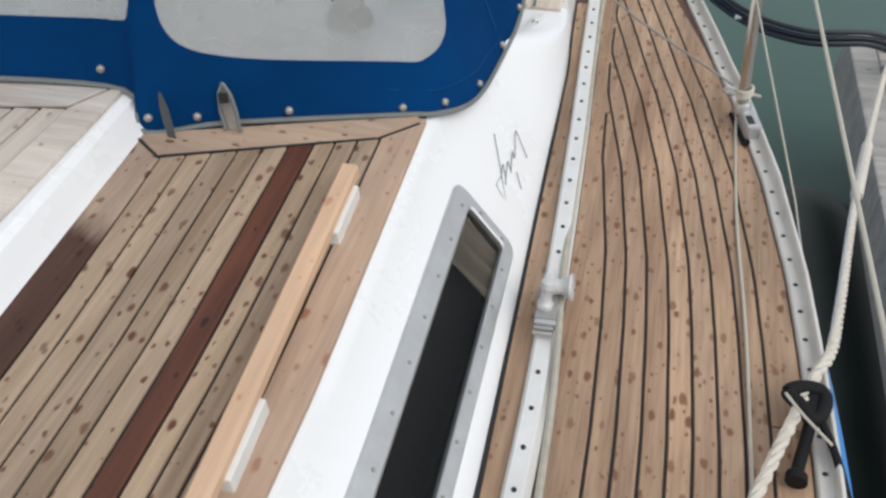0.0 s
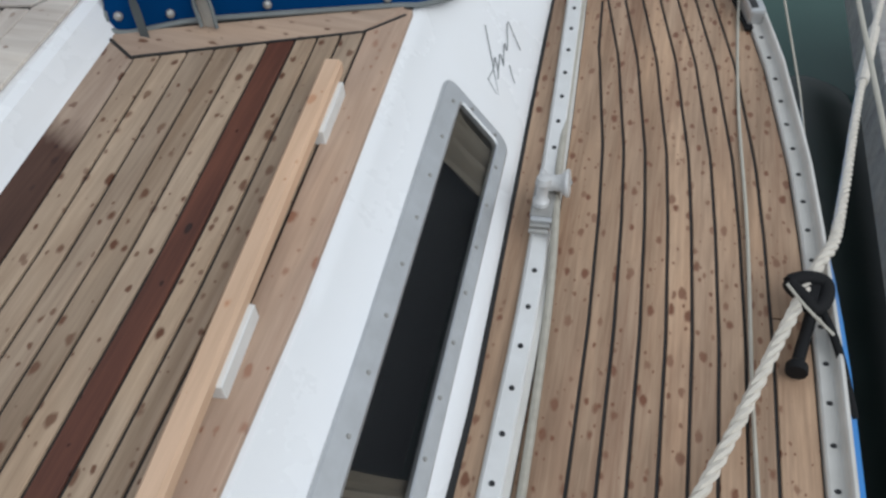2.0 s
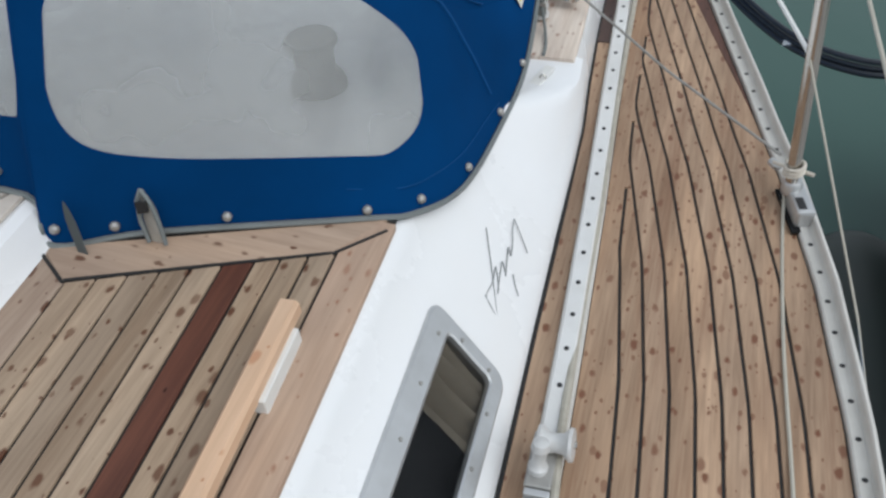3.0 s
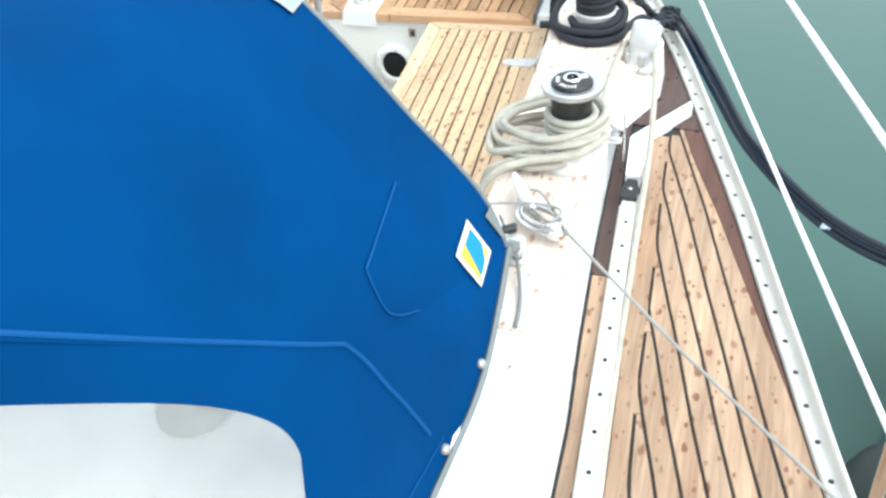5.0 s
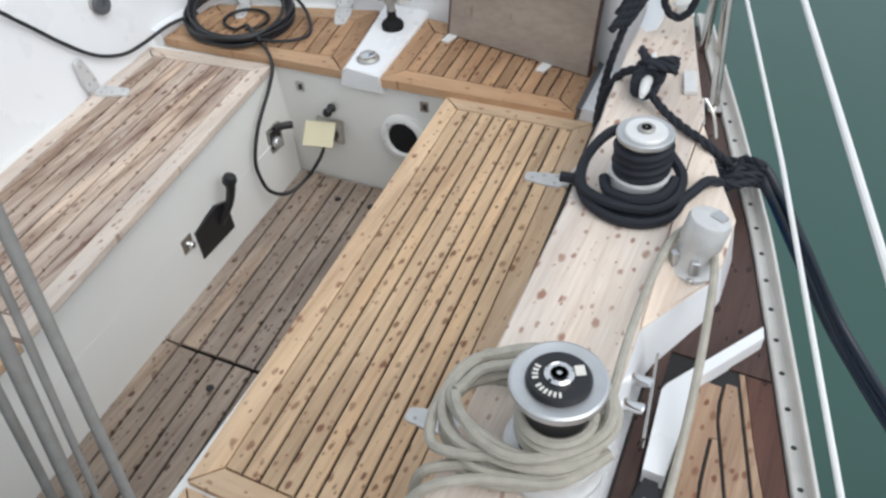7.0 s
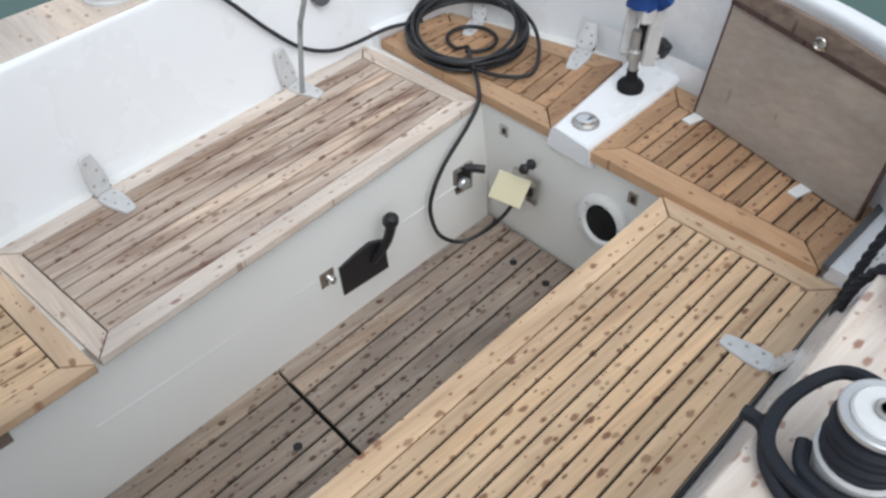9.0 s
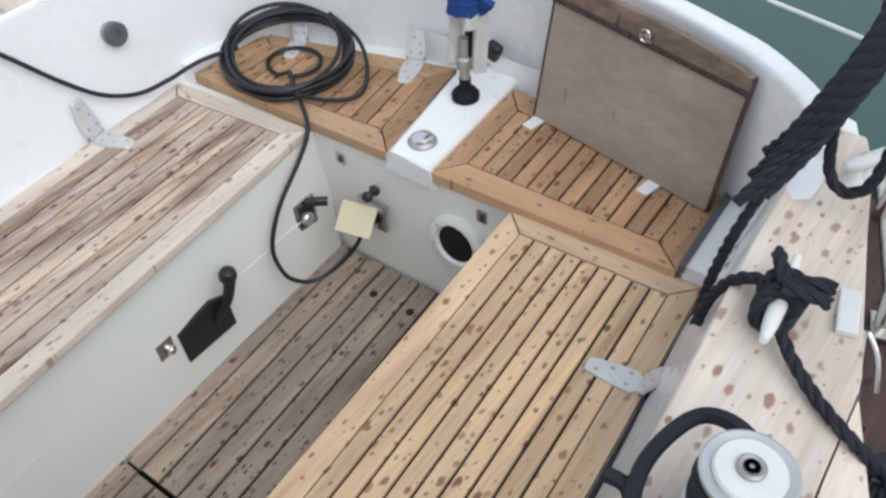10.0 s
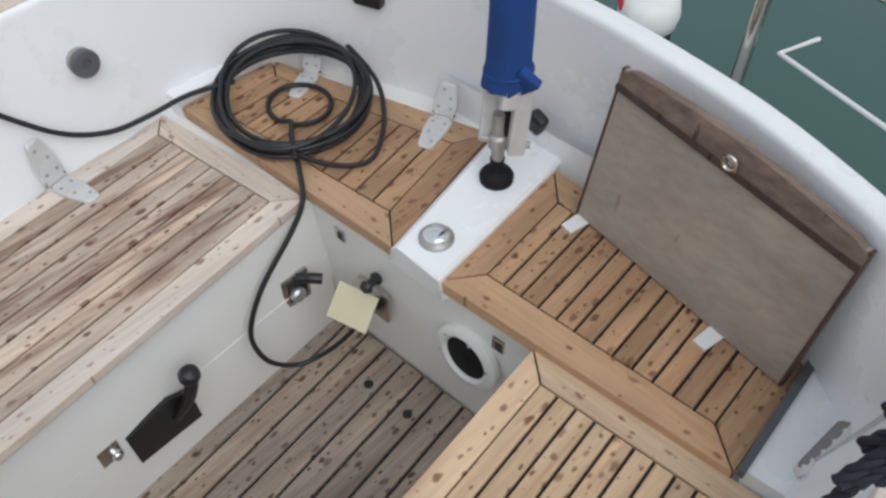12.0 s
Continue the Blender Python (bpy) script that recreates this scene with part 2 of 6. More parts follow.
ROPE_WHITE = plain("white_rope", (0.72, 0.665, 0.58), 0.75, grime=0.25, scale=40, relief=0.3, relief_scale=500)
ROPE_NAVY = plain("navy_rope", (0.010, 0.013, 0.022), 0.7, grime=0.4, scale=40, relief=0.4, relief_scale=500)
CABLE = plain("black_cable", (0.014, 0.015, 0.018), 0.45, grime=0.3)
HOSE = plain("dark_hose", (0.018, 0.024, 0.034), 0.4, grime=0.3)
SOCKET_GREY = plain("dark_grey_plastic", (0.105, 0.11, 0.12), 0.5, grime=0.2, scale=40)
LINE_WHITE = plain("white_coated_wire", (0.85, 0.85, 0.83), 0.4, grime=0.1)
PLASTIC_CREAM = plain("cream_plastic", (0.70, 0.64, 0.44), 0.45, grime=0.1)
PLASTIC_WHITE = plain("white_plastic", (0.80, 0.80, 0.78), 0.4, grime=0.15, scale=14)
HULL_BLUE = plain("blue_hull_stripe", (0.02, 0.22, 0.62), 0.3, grime=0.1, coat=0.3)
DARK_GREEN = plain("weedy_float_and_shade", (0.012, 0.022, 0.018), 0.5, grime=0.5, scale=5)
NAVY = plain("navy_vinyl", (0.010, 0.018, 0.075), 0.4, grime=0.2)
INK = plain("faded_lettering", (0.22, 0.23, 0.24), 0.6)
YELLOW = plain("yellow_print", (0.80, 0.62, 0.06), 0.6)
WHITE_PRINT = plain("white_print", (0.78, 0.76, 0.70), 0.6)
SKY_PRINT = plain("blue_print", (0.01, 0.24, 0.62), 0.6)
GREEN_FLECK = plain("green_fleck", (0.03, 0.13, 0.09), 0.8)
RED = plain("red_paint", (0.5, 0.03, 0.04), 0.4)
CURTAIN = plain("cream_curtain", (0.40, 0.345, 0.275), 0.85, grime=0.3, scale=8)
INTERIOR = plain("unlit_cabin_black", (0.008, 0.009, 0.012), 0.8)
HINGE_METAL = plain("cast_hinge_metal", (0.69, 0.69, 0.685), 0.42, 0.15, grime=0.25, scale=30)
VENT_GREY = plain("warm_grey_plastic", (0.27, 0.25, 0.245), 0.55, grime=0.15, scale=20)
EDGE_GREY = plain("grey_rubber_edge", (0.10, 0.105, 0.11), 0.6, grime=0.2, scale=20)
LINE_CREAM = plain("cream_cord", (0.52, 0.49, 0.42), 0.7, grime=0.2, scale=30)

SMOKED, nt, bsdf = shader("smoked_acrylic")
bsdf.inputs["Base Color"].default_value = (0.02, 0.022, 0.025, 1)
bsdf.inputs["Roughness"].default_value = 0.08
dim = nt.nodes.new("ShaderNodeBsdfTransparent")
dim.inputs[0].default_value = (0.86, 0.86, 0.85, 1)
half = nt.nodes.new("ShaderNodeMixShader")
half.inputs[0].default_value = 0.85
nt.links.new(bsdf.outputs[0], half.inputs[1])
nt.links.new(dim.outputs[0], half.inputs[2])
nt.links.new(half.outputs[0], nt.nodes["Material Output"].inputs[0])

VINYL, nt, bsdf = shader("hazy_clear_vinyl")
haze = node(nt, "ShaderNodeTexNoise", Scale=4.5, Detail=3.0)
nt.links.new(coords(nt, (1, 1, 1)), haze.inputs["Vector"])
bsdf.inputs["Base Color"].default_value = (0.58, 0.59, 0.58, 1)
bsdf.inputs["Roughness"].default_value = 0.22
clear = nt.nodes.new("ShaderNodeBsdfTransparent")
blend = nt.nodes.new("ShaderNodeMixShader")
nt.links.new(ramp(nt, haze.outputs["Fac"], [(0.35, (0.82, 0.82, 0.82)), (0.65, (0.60, 0.60, 0.60))]), blend.inputs[0])
nt.links.new(bsdf.outputs[0], blend.inputs[1])
nt.links.new(clear.outputs[0], blend.inputs[2])
nt.links.new(blend.outputs[0], nt.nodes["Material Output"].inputs[0])
bump(nt, bsdf, haze.outputs["Fac"], 0.25, 0.004)

WATER, nt, bsdf = shader("green_harbour_water")
bsdf.inputs["Base Color"].default_value = (0.05, 0.10, 0.085, 1)
bsdf.inputs["Roughness"].default_value = 0.08
bsdf.inputs["IOR"].default_value = 1.33
rip = node(nt, "ShaderNodeTexNoise", Scale=2.2, Detail=4.0)
nt.links.new(coords(nt, (1, 0.6, 1)), rip.inputs["Vector"])
bump(nt, bsdf, rip.outputs["Fac"], 0.15, 0.06)


# ---- building helpers ----
def part(name, bm, material, parent=None, label="", smooth=False):
    me = bpy.data.meshes.new(name)
    bm.to_mesh(me)
    bm.free()
    me.materials.append(material)
    if smooth:
        me.polygons.foreach_set("use_smooth", [True] * len(me.polygons))
        me.set_sharp_from_angle(angle=radians(40))
    ob = new(name, me)
    if parent:
        under(ob, parent)
    if label:
        ob["label"] = label
    return ob


def under(ob, parent):
    ob.parent = parent
    ob.matrix_parent_inverse = base_of(parent).inverted()


def base_of(ob):
    m = ob.matrix_basis.copy()
    return base_of(ob.parent) @ ob.matrix_parent_inverse @ m if ob.parent else m


def thing(name, at, label, category, group="", kind=""):
    e = new(name)
    e.empty_display_size = 0.05
    e.location = at
    return tagged(e, label, category, group, kind)


def quad_faces(bm, rings, closed=True, caps=True):
    """Joins rings of equal length into a skin."""
    vs = [[bm.verts.new(p) for p in ring] for ring in rings]
    n = len(vs[0])
    for a, b in zip(vs, vs[1:]):
        for k in range(n if closed else n - 1):
            bm.faces.new((a[k], a[(k + 1) % n], b[(k + 1) % n], b[k]))
    if caps and closed:
        bm.faces.new(vs[0][::-1])
        bm.faces.new(vs[-1])
    return vs


def fixed(bm):
    bmesh.ops.recalc_face_normals(bm, faces=bm.faces)
    return bm


def box(size, at=(0, 0, 0), turn=(0, 0, 0), bevel=0.0, bm=None):
    bm = bm or bmesh.new()
    m = pose(*at, *turn) @ Matrix.Diagonal((*size, 1))
    made = bmesh.ops.create_cube(bm, size=1, matrix=m)["verts"]
    if bevel:
        edges = list({e for v in made for e in v.link_edges})
        bmesh.ops.bevel(bm, geom=edges, offset=bevel, segments=2, profile=0.6, affect="EDGES")
    return bm


def smooth_path(points, steps=6, closed=False):
    """Catmull-Rom through the points."""
    p = [Vector(q) for q in points]
    n, out = len(p), []
    for i in range(n if closed else n - 1):
        a, b, c, d = (p[(i + k) % n] if closed else p[min(max(i + k, 0), n - 1)] for k in (-1, 0, 1, 2))
        for s in range(steps):
            t = s / steps
            out.append(0.5 * (2 * b + (c - a) * t + (2 * a - 5 * b + 4 * c - d) * t * t + (3 * b - a - 3 * c + d) * t ** 3))
    if not closed:
        out.append(p[-1])
    return out


def frames(path):
    side = None
    for i, p in enumerate(path):
        along = (path[min(i + 1, len(path) - 1)] - path[max(i - 1, 0)]).normalized()
        if side is None:
            side = along.orthogonal().normalized()
        side = (side - along * side.dot(along)).normalized()
        yield p, side, along.cross(side)


def tube(path, r, n=8, bm=None, caps=True):
    bm = bm or bmesh.new()
    path = [Vector(q) for q in path]
    rad = r if callable(r) else (lambda u: r)
    rings = [[p + (a * math.cos(2 * math.pi * k / n) + b * math.sin(2 * math.pi * k / n)) * rad(i / max(len(path) - 1, 1)) for k in range(n)]
             for i, (p, a, b) in enumerate(frames(path))]
    quad_faces(bm, rings, caps=caps)
    return bm


def laid_rope(path, r, pitch=None, bm=None):
    """Three strands laid round each other along a path."""
    bm = bm or bmesh.new()
    pitch = pitch or r * 7
    dense, left = [path[0]], 0.0
    step = pitch / 7
    for a, b in zip(path, path[1:]):
        d = (b - a).length
        k = max(1, round(d / step))
        dense += [a.lerp(b, (q + 1) / k) for q in range(k)]
    run, last, rings = 0.0, dense[0], [[], [], []]
    for p, a, b in frames(dense):
        run += (p - last).length
        last = p
        for s in range(3):
            w = 2 * math.pi * (run / pitch + s / 3)
            rings[s].append(p + (a * math.cos(w) + b * math.sin(w)) * r * 0.46)
    for ring in rings:
        tube(ring, r * 0.56, 6, bm)
    return bm


def lathe(profile, at, n=28, axis=(0, 0, 1), bm=None):
    bm = bm or bmesh.new()
    m = Matrix.Translation(at) @ Vector(axis).to_track_quat("Z", "Y").to_matrix().to_4x4()
    rings = [[m @ Vector((r * math.cos(2 * math.pi * k / n), r * math.sin(2 * math.pi * k / n), z)) for k in range(n)] for r, z in profile]
    quad_faces(bm, rings)
    return fixed(bm)


def prism(outline, low, high, bm=None):
    """A flat outline of (x, y), or (x, y, z), between two heights (numbers, or offsets on z)."""
    bm = bm or bmesh.new()
    q = [Vector((p[0], p[1], p[2] if len(p) > 2 else 0)) for p in outline]
    a = [bm.verts.new(p + Vector((0, 0, low))) for p in q]
    b = [bm.verts.new(p + Vector((0, 0, high))) for p in q]
    n = len(q)
    for k in range(n):
        bm.faces.new((a[k], a[(k + 1) % n], b[(k + 1) % n], b[k]))
    bm.faces.new(a[::-1])
    bm.faces.new(b)
    return fixed(bm)


def slat(corners, thick=0.012, edge=0.0015):
    """One plank: four top corners in order round, with eased upper edges."""
    bm = bmesh.new()
    c = [Vector(p) for p in corners]
    mid = sum(c, Vector()) / 4
    inner = []
    for k in range(4):
        u, v = (c[k - 1] - c[k]).normalized(), (c[(k + 1) % 4] - c[k]).normalized()
        inner.append(c[k] + (u + v) * edge)
    low = [p - Vector((0, 0, thick)) for p in c]
    rings = [low, [p - Vector((0, 0, edge)) for p in c], inner]
    quad_faces(bm, rings)
    return fixed(bm)


def between(a, b, t):
    return Vector(a).lerp(Vector(b), t)


def curve_at(table, y):
    """Straight-line reading of a table of (y, value)."""
    return float(np.interp(y, [p[0] for p in table], [p[1] for p in table]))


# ---- the lines of the boat (x across, y aft, z up) ----
BOW = -0.8
RAIL_IN = [(-2.5, 0.02), (-1.5, 0.17), (-0.5, 0.265), (0.2, 0.302), (0.7, 0.311), (1.1, 0.307), (1.36, 0.296), (1.55, 0.283), (1.854, 0.243), (2.168, 0.177),
           (2.301, 0.140), (2.48, 0.096), (2.645, 0.052), (2.907, -0.014), (3.227, -0.106), (3.585, -0.212), (3.962, -0.345), (4.368, -0.495), (4.56, -0.56)]
BASE = [(-2.5, -0.33), (-0.5, -0.235), (0.5, -0.212), (0.9, -0.212), (1.25, -0.226), (1.65, -0.242), (1.978, -0.252), (2.263, -0.262), (2.453, -0.279), (2.645, -0.292), (2.79, -0.300), (3.113, -0.314), (3.33, -0.326)]
TRACK_X = [(-2.5, -0.26), (-0.5, -0.168), (0.5, -0.152), (1.07, -0.154), (1.24, -0.159), (1.6, -0.174), (1.978, -0.193), (2.453, -0.222), (2.936, -0.250), (3.227, -0.266)]
NIB = [(-2.5, -0.02), (0.4, -0.050), (0.9, -0.052), (1.28, -0.074), (1.70, -0.110), (2.065, -0.133), (2.343, -0.152), (2.53, -0.159), (2.727, -0.167), (2.897, -0.178), (3.073, -0.185), (3.3, -0.19)]
SHEER = [(-2.5, 0.14), (-0.8, 0.1026), (0.5, 0.074), (1.0, 0.063), (1.4, 0.0560), (1.7, 0.0555), (2.0, 0.061), (2.3, 0.069), (2.6, 0.076), (3.0, 0.080), (3.5, 0.083), (4.6, 0.088)]


def deck_z(y):
    return curve_at(SHEER, y)


def rail_x(y):
    return curve_at(RAIL_IN, y)


def roof_z(x):
    return 0.27 - 0.08 * max(x, -1.42) - (0.0 if x > -1.42 else 0.08 * (-1.42 - x))


def stations(a, b, step=0.12):
    n = max(1, round((b - a) / step))
    return [a + (b - a) * k / n for k in range(n + 1)]


def strip(ys, left, right, high, thick=0.012, edge=0.0015):
    """A long plank between two side lines (functions of y)."""
    bm = bmesh.new()
    rings = []
    for y in ys:
        l, r, z = left(y), right(y), high(y)
        rings.append([Vector(p) for p in ((l, y, z - thick), (r, y, z - thick), (r, y, z - edge), (r - edge, y, z), (l + edge, y, z), (l, y, z - edge))])
    quad_faces(bm, rings)
    return fixed(bm)


# ---- water, dock and what lies between ----
bm = bmesh.new()
bmesh.ops.create_grid(bm, x_segments=8, y_segments=8, size=600, matrix=Matrix.Translation((0, 0, -1.05)))
tagged(part("water", bm, WATER), "calm murky green harbour water", "water", kind="structure")

dock = thing("dock", (1.4, 1.5, -1.05), "weathered grey plank pontoon beside the boat", "dock", kind="structure")
part("dock_frame", box((0.10, 8.2, 0.22), (0.79, -0.35, -0.60), bevel=0.01), DOCK_WOOD, dock, "grey timber edge beam")
part("dock_underside", box((1.5, 8.0, 0.2), (1.56, -0.35, -0.66), bevel=0.01), WET_WOOD, dock)
for k in range(68):
    y = -4.4 + k * 0.119
    ob = part("plank", slat([(0.842, y, -0.487), (2.3, y, -0.487), (2.3, y + 0.109, -0.487), (0.842, y + 0.109, -0.487)], 0.03, 0.004), DOCK_WOOD, dock)
# float made wide and near black to stand in for shadowed water beside it
fl = thing("dock_float", (0.62, 0.6, -1.05), "dark weed-covered float, widened to stand in for the shadow under the pontoon", "float")
bm = bmesh.new()
rings = []
for y, s in ((3.25, 0.02), (3.22, 0.5), (3.12, 0.8), (2.95, 0.96), (2.6, 1.0), (0.0, 1.0), (-4.0, 1.0)):
    rings.append([Vector((0.64 + 0.25 * s * math.cos(w), y, -1.04 + 0.20 * s * math.sin(w))) for w in (2 * math.pi * k / 20 for k in range(20))])
quad_faces(bm, rings)
part("float_body", fixed(bm), DARK_GREEN, fl, smooth=True)
fen = thing("boat_fender", (0.5, 0.75, -0.6), "dark navy vinyl fender hanging between hull and dock", "fender")
part("fender_body", lathe([(0.02, -0.36), (0.07, -0.34), (0.115, -0.26), (0.12, 0.0), (0.115, 0.26), (0.07, 0.34), (0.03, 0.37), (0.03, 0.42)], (0.50, 0.62, -0.55)), NAVY, fen, smooth=True)
part("fender_line", tube([(0.50, 0.62, -0.15), (0.42, 0.63, 0.0), (0.345, 0.64, 0.1)], 0.006), ROPE_WHITE, fen)

# ---- hull, deck and toe rail ----
bm = bmesh.new()
ys = stations(BOW, 4.5, 0.1)
rings = []
for y in ys:
    x, z = rail_x(y) + 0.030, deck_z(y)
    out = 0.034 if y < 1.25 else max(0.0, 0.034 - 0.06 * (y - 1.25))
    rings.append([Vector(p) for p in ((x, y, z + 0.01), (x + 0.005 + out * 0.75, y, z - 0.03), (x + 0.006 + out, y, z - 0.14), (x + out, y, z - 0.35), (x - 0.05, y, z - 0.8), (x - 0.2, y, z - 1.25))])
quad_faces(bm, rings, closed=False, caps=False)
hull = tagged(part("hull", fixed(bm), GEL, smooth=True), "white yacht hull with bright blue sheer stripe", "hull", kind="structure")
bm = bmesh.new()
rings = []
for y in ys:
    x, z = rail_x(y) + 0.030, deck_z(y)
    out = 0.034 if y < 1.25 else max(0.0, 0.034 - 0.06 * (y - 1.25))
    rings.append([Vector(p) for p in ((x + 0.0075, y, z - 0.003), (x + 0.008 + out * 0.75, y, z - 0.028), (x + 0.009 + out, y, z - 0.14), (x + 0.003 + out, y, z - 0.35))])
quad_faces(bm, rings, closed=False, caps=False)
part("sheer_stripe", fixed(bm), HULL_BLUE, hull, "bright blue painted stripe", smooth=True)

# far half of the hull, its plain deck and the forward bulkhead close the boat
bm = bmesh.new()
rings = []
for y in ys:
    x, z = -2.84 - rail_x(y) - 0.030, deck_z(y)
    inner = max(x + 0.01, min(-2.84 - curve_at(BASE, y), -2.5 if y > 2.1 else 0))
    rings.append([Vector(p) for p in ((inner, y, z + 0.005), (x, y, z + 0.01), (x - 0.03, y, z - 0.03), (x - 0.04, y, z - 0.14), (x - 0.03, y, z - 0.35), (x + 0.05, y, z - 0.8), (x + 0.2, y, z - 1.25))])
quad_faces(bm, rings, closed=False, caps=False)
part("hull_side", fixed(bm), GEL, hull, smooth=True)
bm = bmesh.new()
e, z = rail_x(BOW), deck_z(BOW)
bm.faces.new([bm.verts.new(p) for p in ((e + 0.03, BOW, z), (e - 0.17, BOW, z - 1.25), (-2.67 - e, BOW, z - 1.25), (-2.87 - e, BOW, z), (-2.6, BOW, z), (-2.37, BOW, 0.30), (-1.9, BOW, 0.38), (-0.95, BOW, 0.38), (-0.47, BOW, 0.30), (-0.25, BOW, z))])
bmesh.ops.triangulate(bm, faces=bm.faces)
part("bulkhead", fixed(bm), GEL, hull)
bm = bmesh.new()
bm.faces.new([bm.verts.new(p) for p in ((-0.50, 4.5, 0.0), (-0.70, 4.45, -1.25), (-2.14, 4.45, -1.25), (-2.34, 4.5, 0.0))])
part("transom_skin", fixed(bm), GEL, hull)

side_deck = thing("side_deck", (0, 1, 0.05), "teak-planked side deck with black caulked seams", "deck", kind="structure")
part("deck_bed", strip(stations(BOW, 4.45), lambda y: curve_at(BASE, y) - 0.04 - max(0, y - 3.2) * 0.16, lambda y: rail_x(y) + 0.029, lambda y: deck_z(y) - 0.004, 0.03), CAULK, side_deck)
deck_planks = []


def wet_width(y):
    """The rain-soaked edge along the rail widens aft."""
    return 0.046 * min(max((y - 2.35) / 0.75, 0.0), 1.0)


GAP = 0.0029
AFT_END = 3.20
deck_planks.append(("plank", lambda y: rail_x(y) - 0.062 + GAP, lambda y: rail_x(y) - GAP, BOW, 1.168, DECK_TEAK))
deck_planks.append(("plank", lambda y: rail_x(y) - 0.062 + GAP, lambda y: rail_x(y) - GAP - wet_width(y), 1.172, 3.24, DECK_TEAK))
deck_planks.append(("plank", lambda y: rail_x(y) - GAP - wet_width(y), lambda y: rail_x(y) - GAP, 2.38, 3.24, WET_EDGE))
for k in range(9):
    o = 0.062 + 0.0425 * k
    left = lambda y, o=o: max(rail_x(y) - o - 0.0425, curve_at(NIB, y)) + GAP
    right = lambda y, o=o: rail_x(y) - o - GAP
    end = 0.0
    while end < AFT_END and right(end) - left(end) > 0.009:
        end += 0.01
    if k == 0:
        deck_planks += [("plank", left, right, -0.8, 0.80, DECK_TEAK), ("plank", left, right, 0.804, end, DECK_TEAK)]
    elif end > -1:
        deck_planks.append(("plank", left, right, -0.8, end, DECK_TEAK))
laid = [(left, a, b) for name, left, right, a, b, m in deck_planks[3:]]


def margin_x(y):
    """The king plank reaches to whichever planks have not yet ended."""
    return min([left(y) for left, a, b in laid if b > y] + [rail_x(y) - 0.05]) - 2 * GAP


deck_planks.append(("plank", lambda y: curve_at(TRACK_X, y) + 0.028, margin_x, -0.8, AFT_END, DECK_TEAK))
deck_planks.append(("plank", lambda y: curve_at(BASE, y) + 0.006, lambda y: curve_at(TRACK_X, y) - 0.022, BOW, 2.645, DECK_TEAK))
deck_planks.append(("plank", lambda y: curve_at(BASE, y) + 0.004, lambda y: curve_at(TRACK_X, y) - 0.022, 2.649, 3.34, WET_WOOD))
deck_planks.append(("plank", lambda y: -0.330 - (y - 3.3) * 0.30, lambda y: rail_x(y) - GAP, 3.245, 4.36, WET_WOOD))
plank_ends = [b for left, a, b in laid]
for name, left, right, a, b, m in deck_planks:
    ys = stations(a, b, 0.04)
    if right is margin_x:
        ys = sorted(ys + [e + d for e in plank_ends if a < e < b - 0.01 for d in (-0.0008, 0.0032)])
    part(name, strip(ys, left, right, deck_z), m, side_deck)

rail = thing("toe_rail", (0.3, 1, 0.05), "cream aluminium toe rail with a row of bolt holes", "toe rail", kind="structure")
bm = bmesh.new()
rings = []
for y in stations(BOW, 4.5, 0.08):
    x, z = rail_x(y), deck_z(y)
    rings.append([Vector((x + a, y, z + b)) for a, b in ((0, -0.01), (0, 0.008), (0.003, 0.011), (0.022, 0.011), (0.024, 0.016), (0.0245, 0.032), (0.027, 0.036), (0.031, 0.036), (0.034, 0.032), (0.034, -0.012))])
quad_faces(bm, rings)
part("rail_profile", fixed(bm), RAIL_ALU, rail)
hole = bmesh.new()
bmesh.ops.create_cone(hole, cap_ends=True, segments=10, radius1=0.0052, radius2=0.0046, depth=0.003)
hole_mesh = bpy.data.meshes.new("bolt_hole")
hole.to_mesh(hole_mesh)
hole.free()
hole_mesh.materials.append(BLACK)


def hole_at(x, y, z, parent, sx=1.0, sy=1.0):
    ob = new("bolt_hole", hole_mesh)
    ob.matrix_basis = Matrix.LocRotScale((x, y, z), None, (sx, sy, 1.0))
    under(ob, parent)


for k in range(70):
    y = -0.8 + k * 0.0725
    hole_at(rail_x(y) + 0.0125, y, deck_z(y) + 0.0115, rail, 1.0, 0.75)

track = thing("genoa_track", (-0.2, 1.5, 0.06), "white anodised genoa sheet track with round stop holes", "sheet track")
part("track_base", strip(stations(BOW, 2.93, 0.08), lambda y: curve_at(TRACK_X, y) - 0.021, lambda y: curve_at(TRACK_X, y) + 0.027, lambda y: deck_z(y) + 0.009, 0.02), RAIL_ALU, track)
part("track_bar", strip(stations(BOW, 2.925, 0.08), lambda y: curve_at(TRACK_X, y) - 0.0165, lambda y: curve_at(TRACK_X, y) + 0.0165, lambda y: deck_z(y) + 0.024, 0.016, 0.003), TRACK, track)
for k in range(45):
    y = 2.885 - k * 0.0812
    if abs(y - 1.33) > 0.11:
        hole_at(curve_at(TRACK_X, y), y, deck_z(y) + 0.0245, track, 0.95, 0.95)
x, z = curve_at(TRACK_X, 2.93), deck_z(2.93)
stop_part = part("end_stop", prism([(x - 0.0185, 2.881), (x + 0.0185, 2.881), (x + 0.0190, 2.921), (x + 0.0105, 2.953), (x - 0.0115, 2.953), (x - 0.0190, 2.921)], z + 0.004, z + 0.034), BLACK, track, "black plastic end stop")
part("stop_bolt", lathe([(0.005, 0), (0.005, 0.0015), (0.003, 0.0025)], (x, 2.914, z + 0.034), 10), CHROME, stop_part)

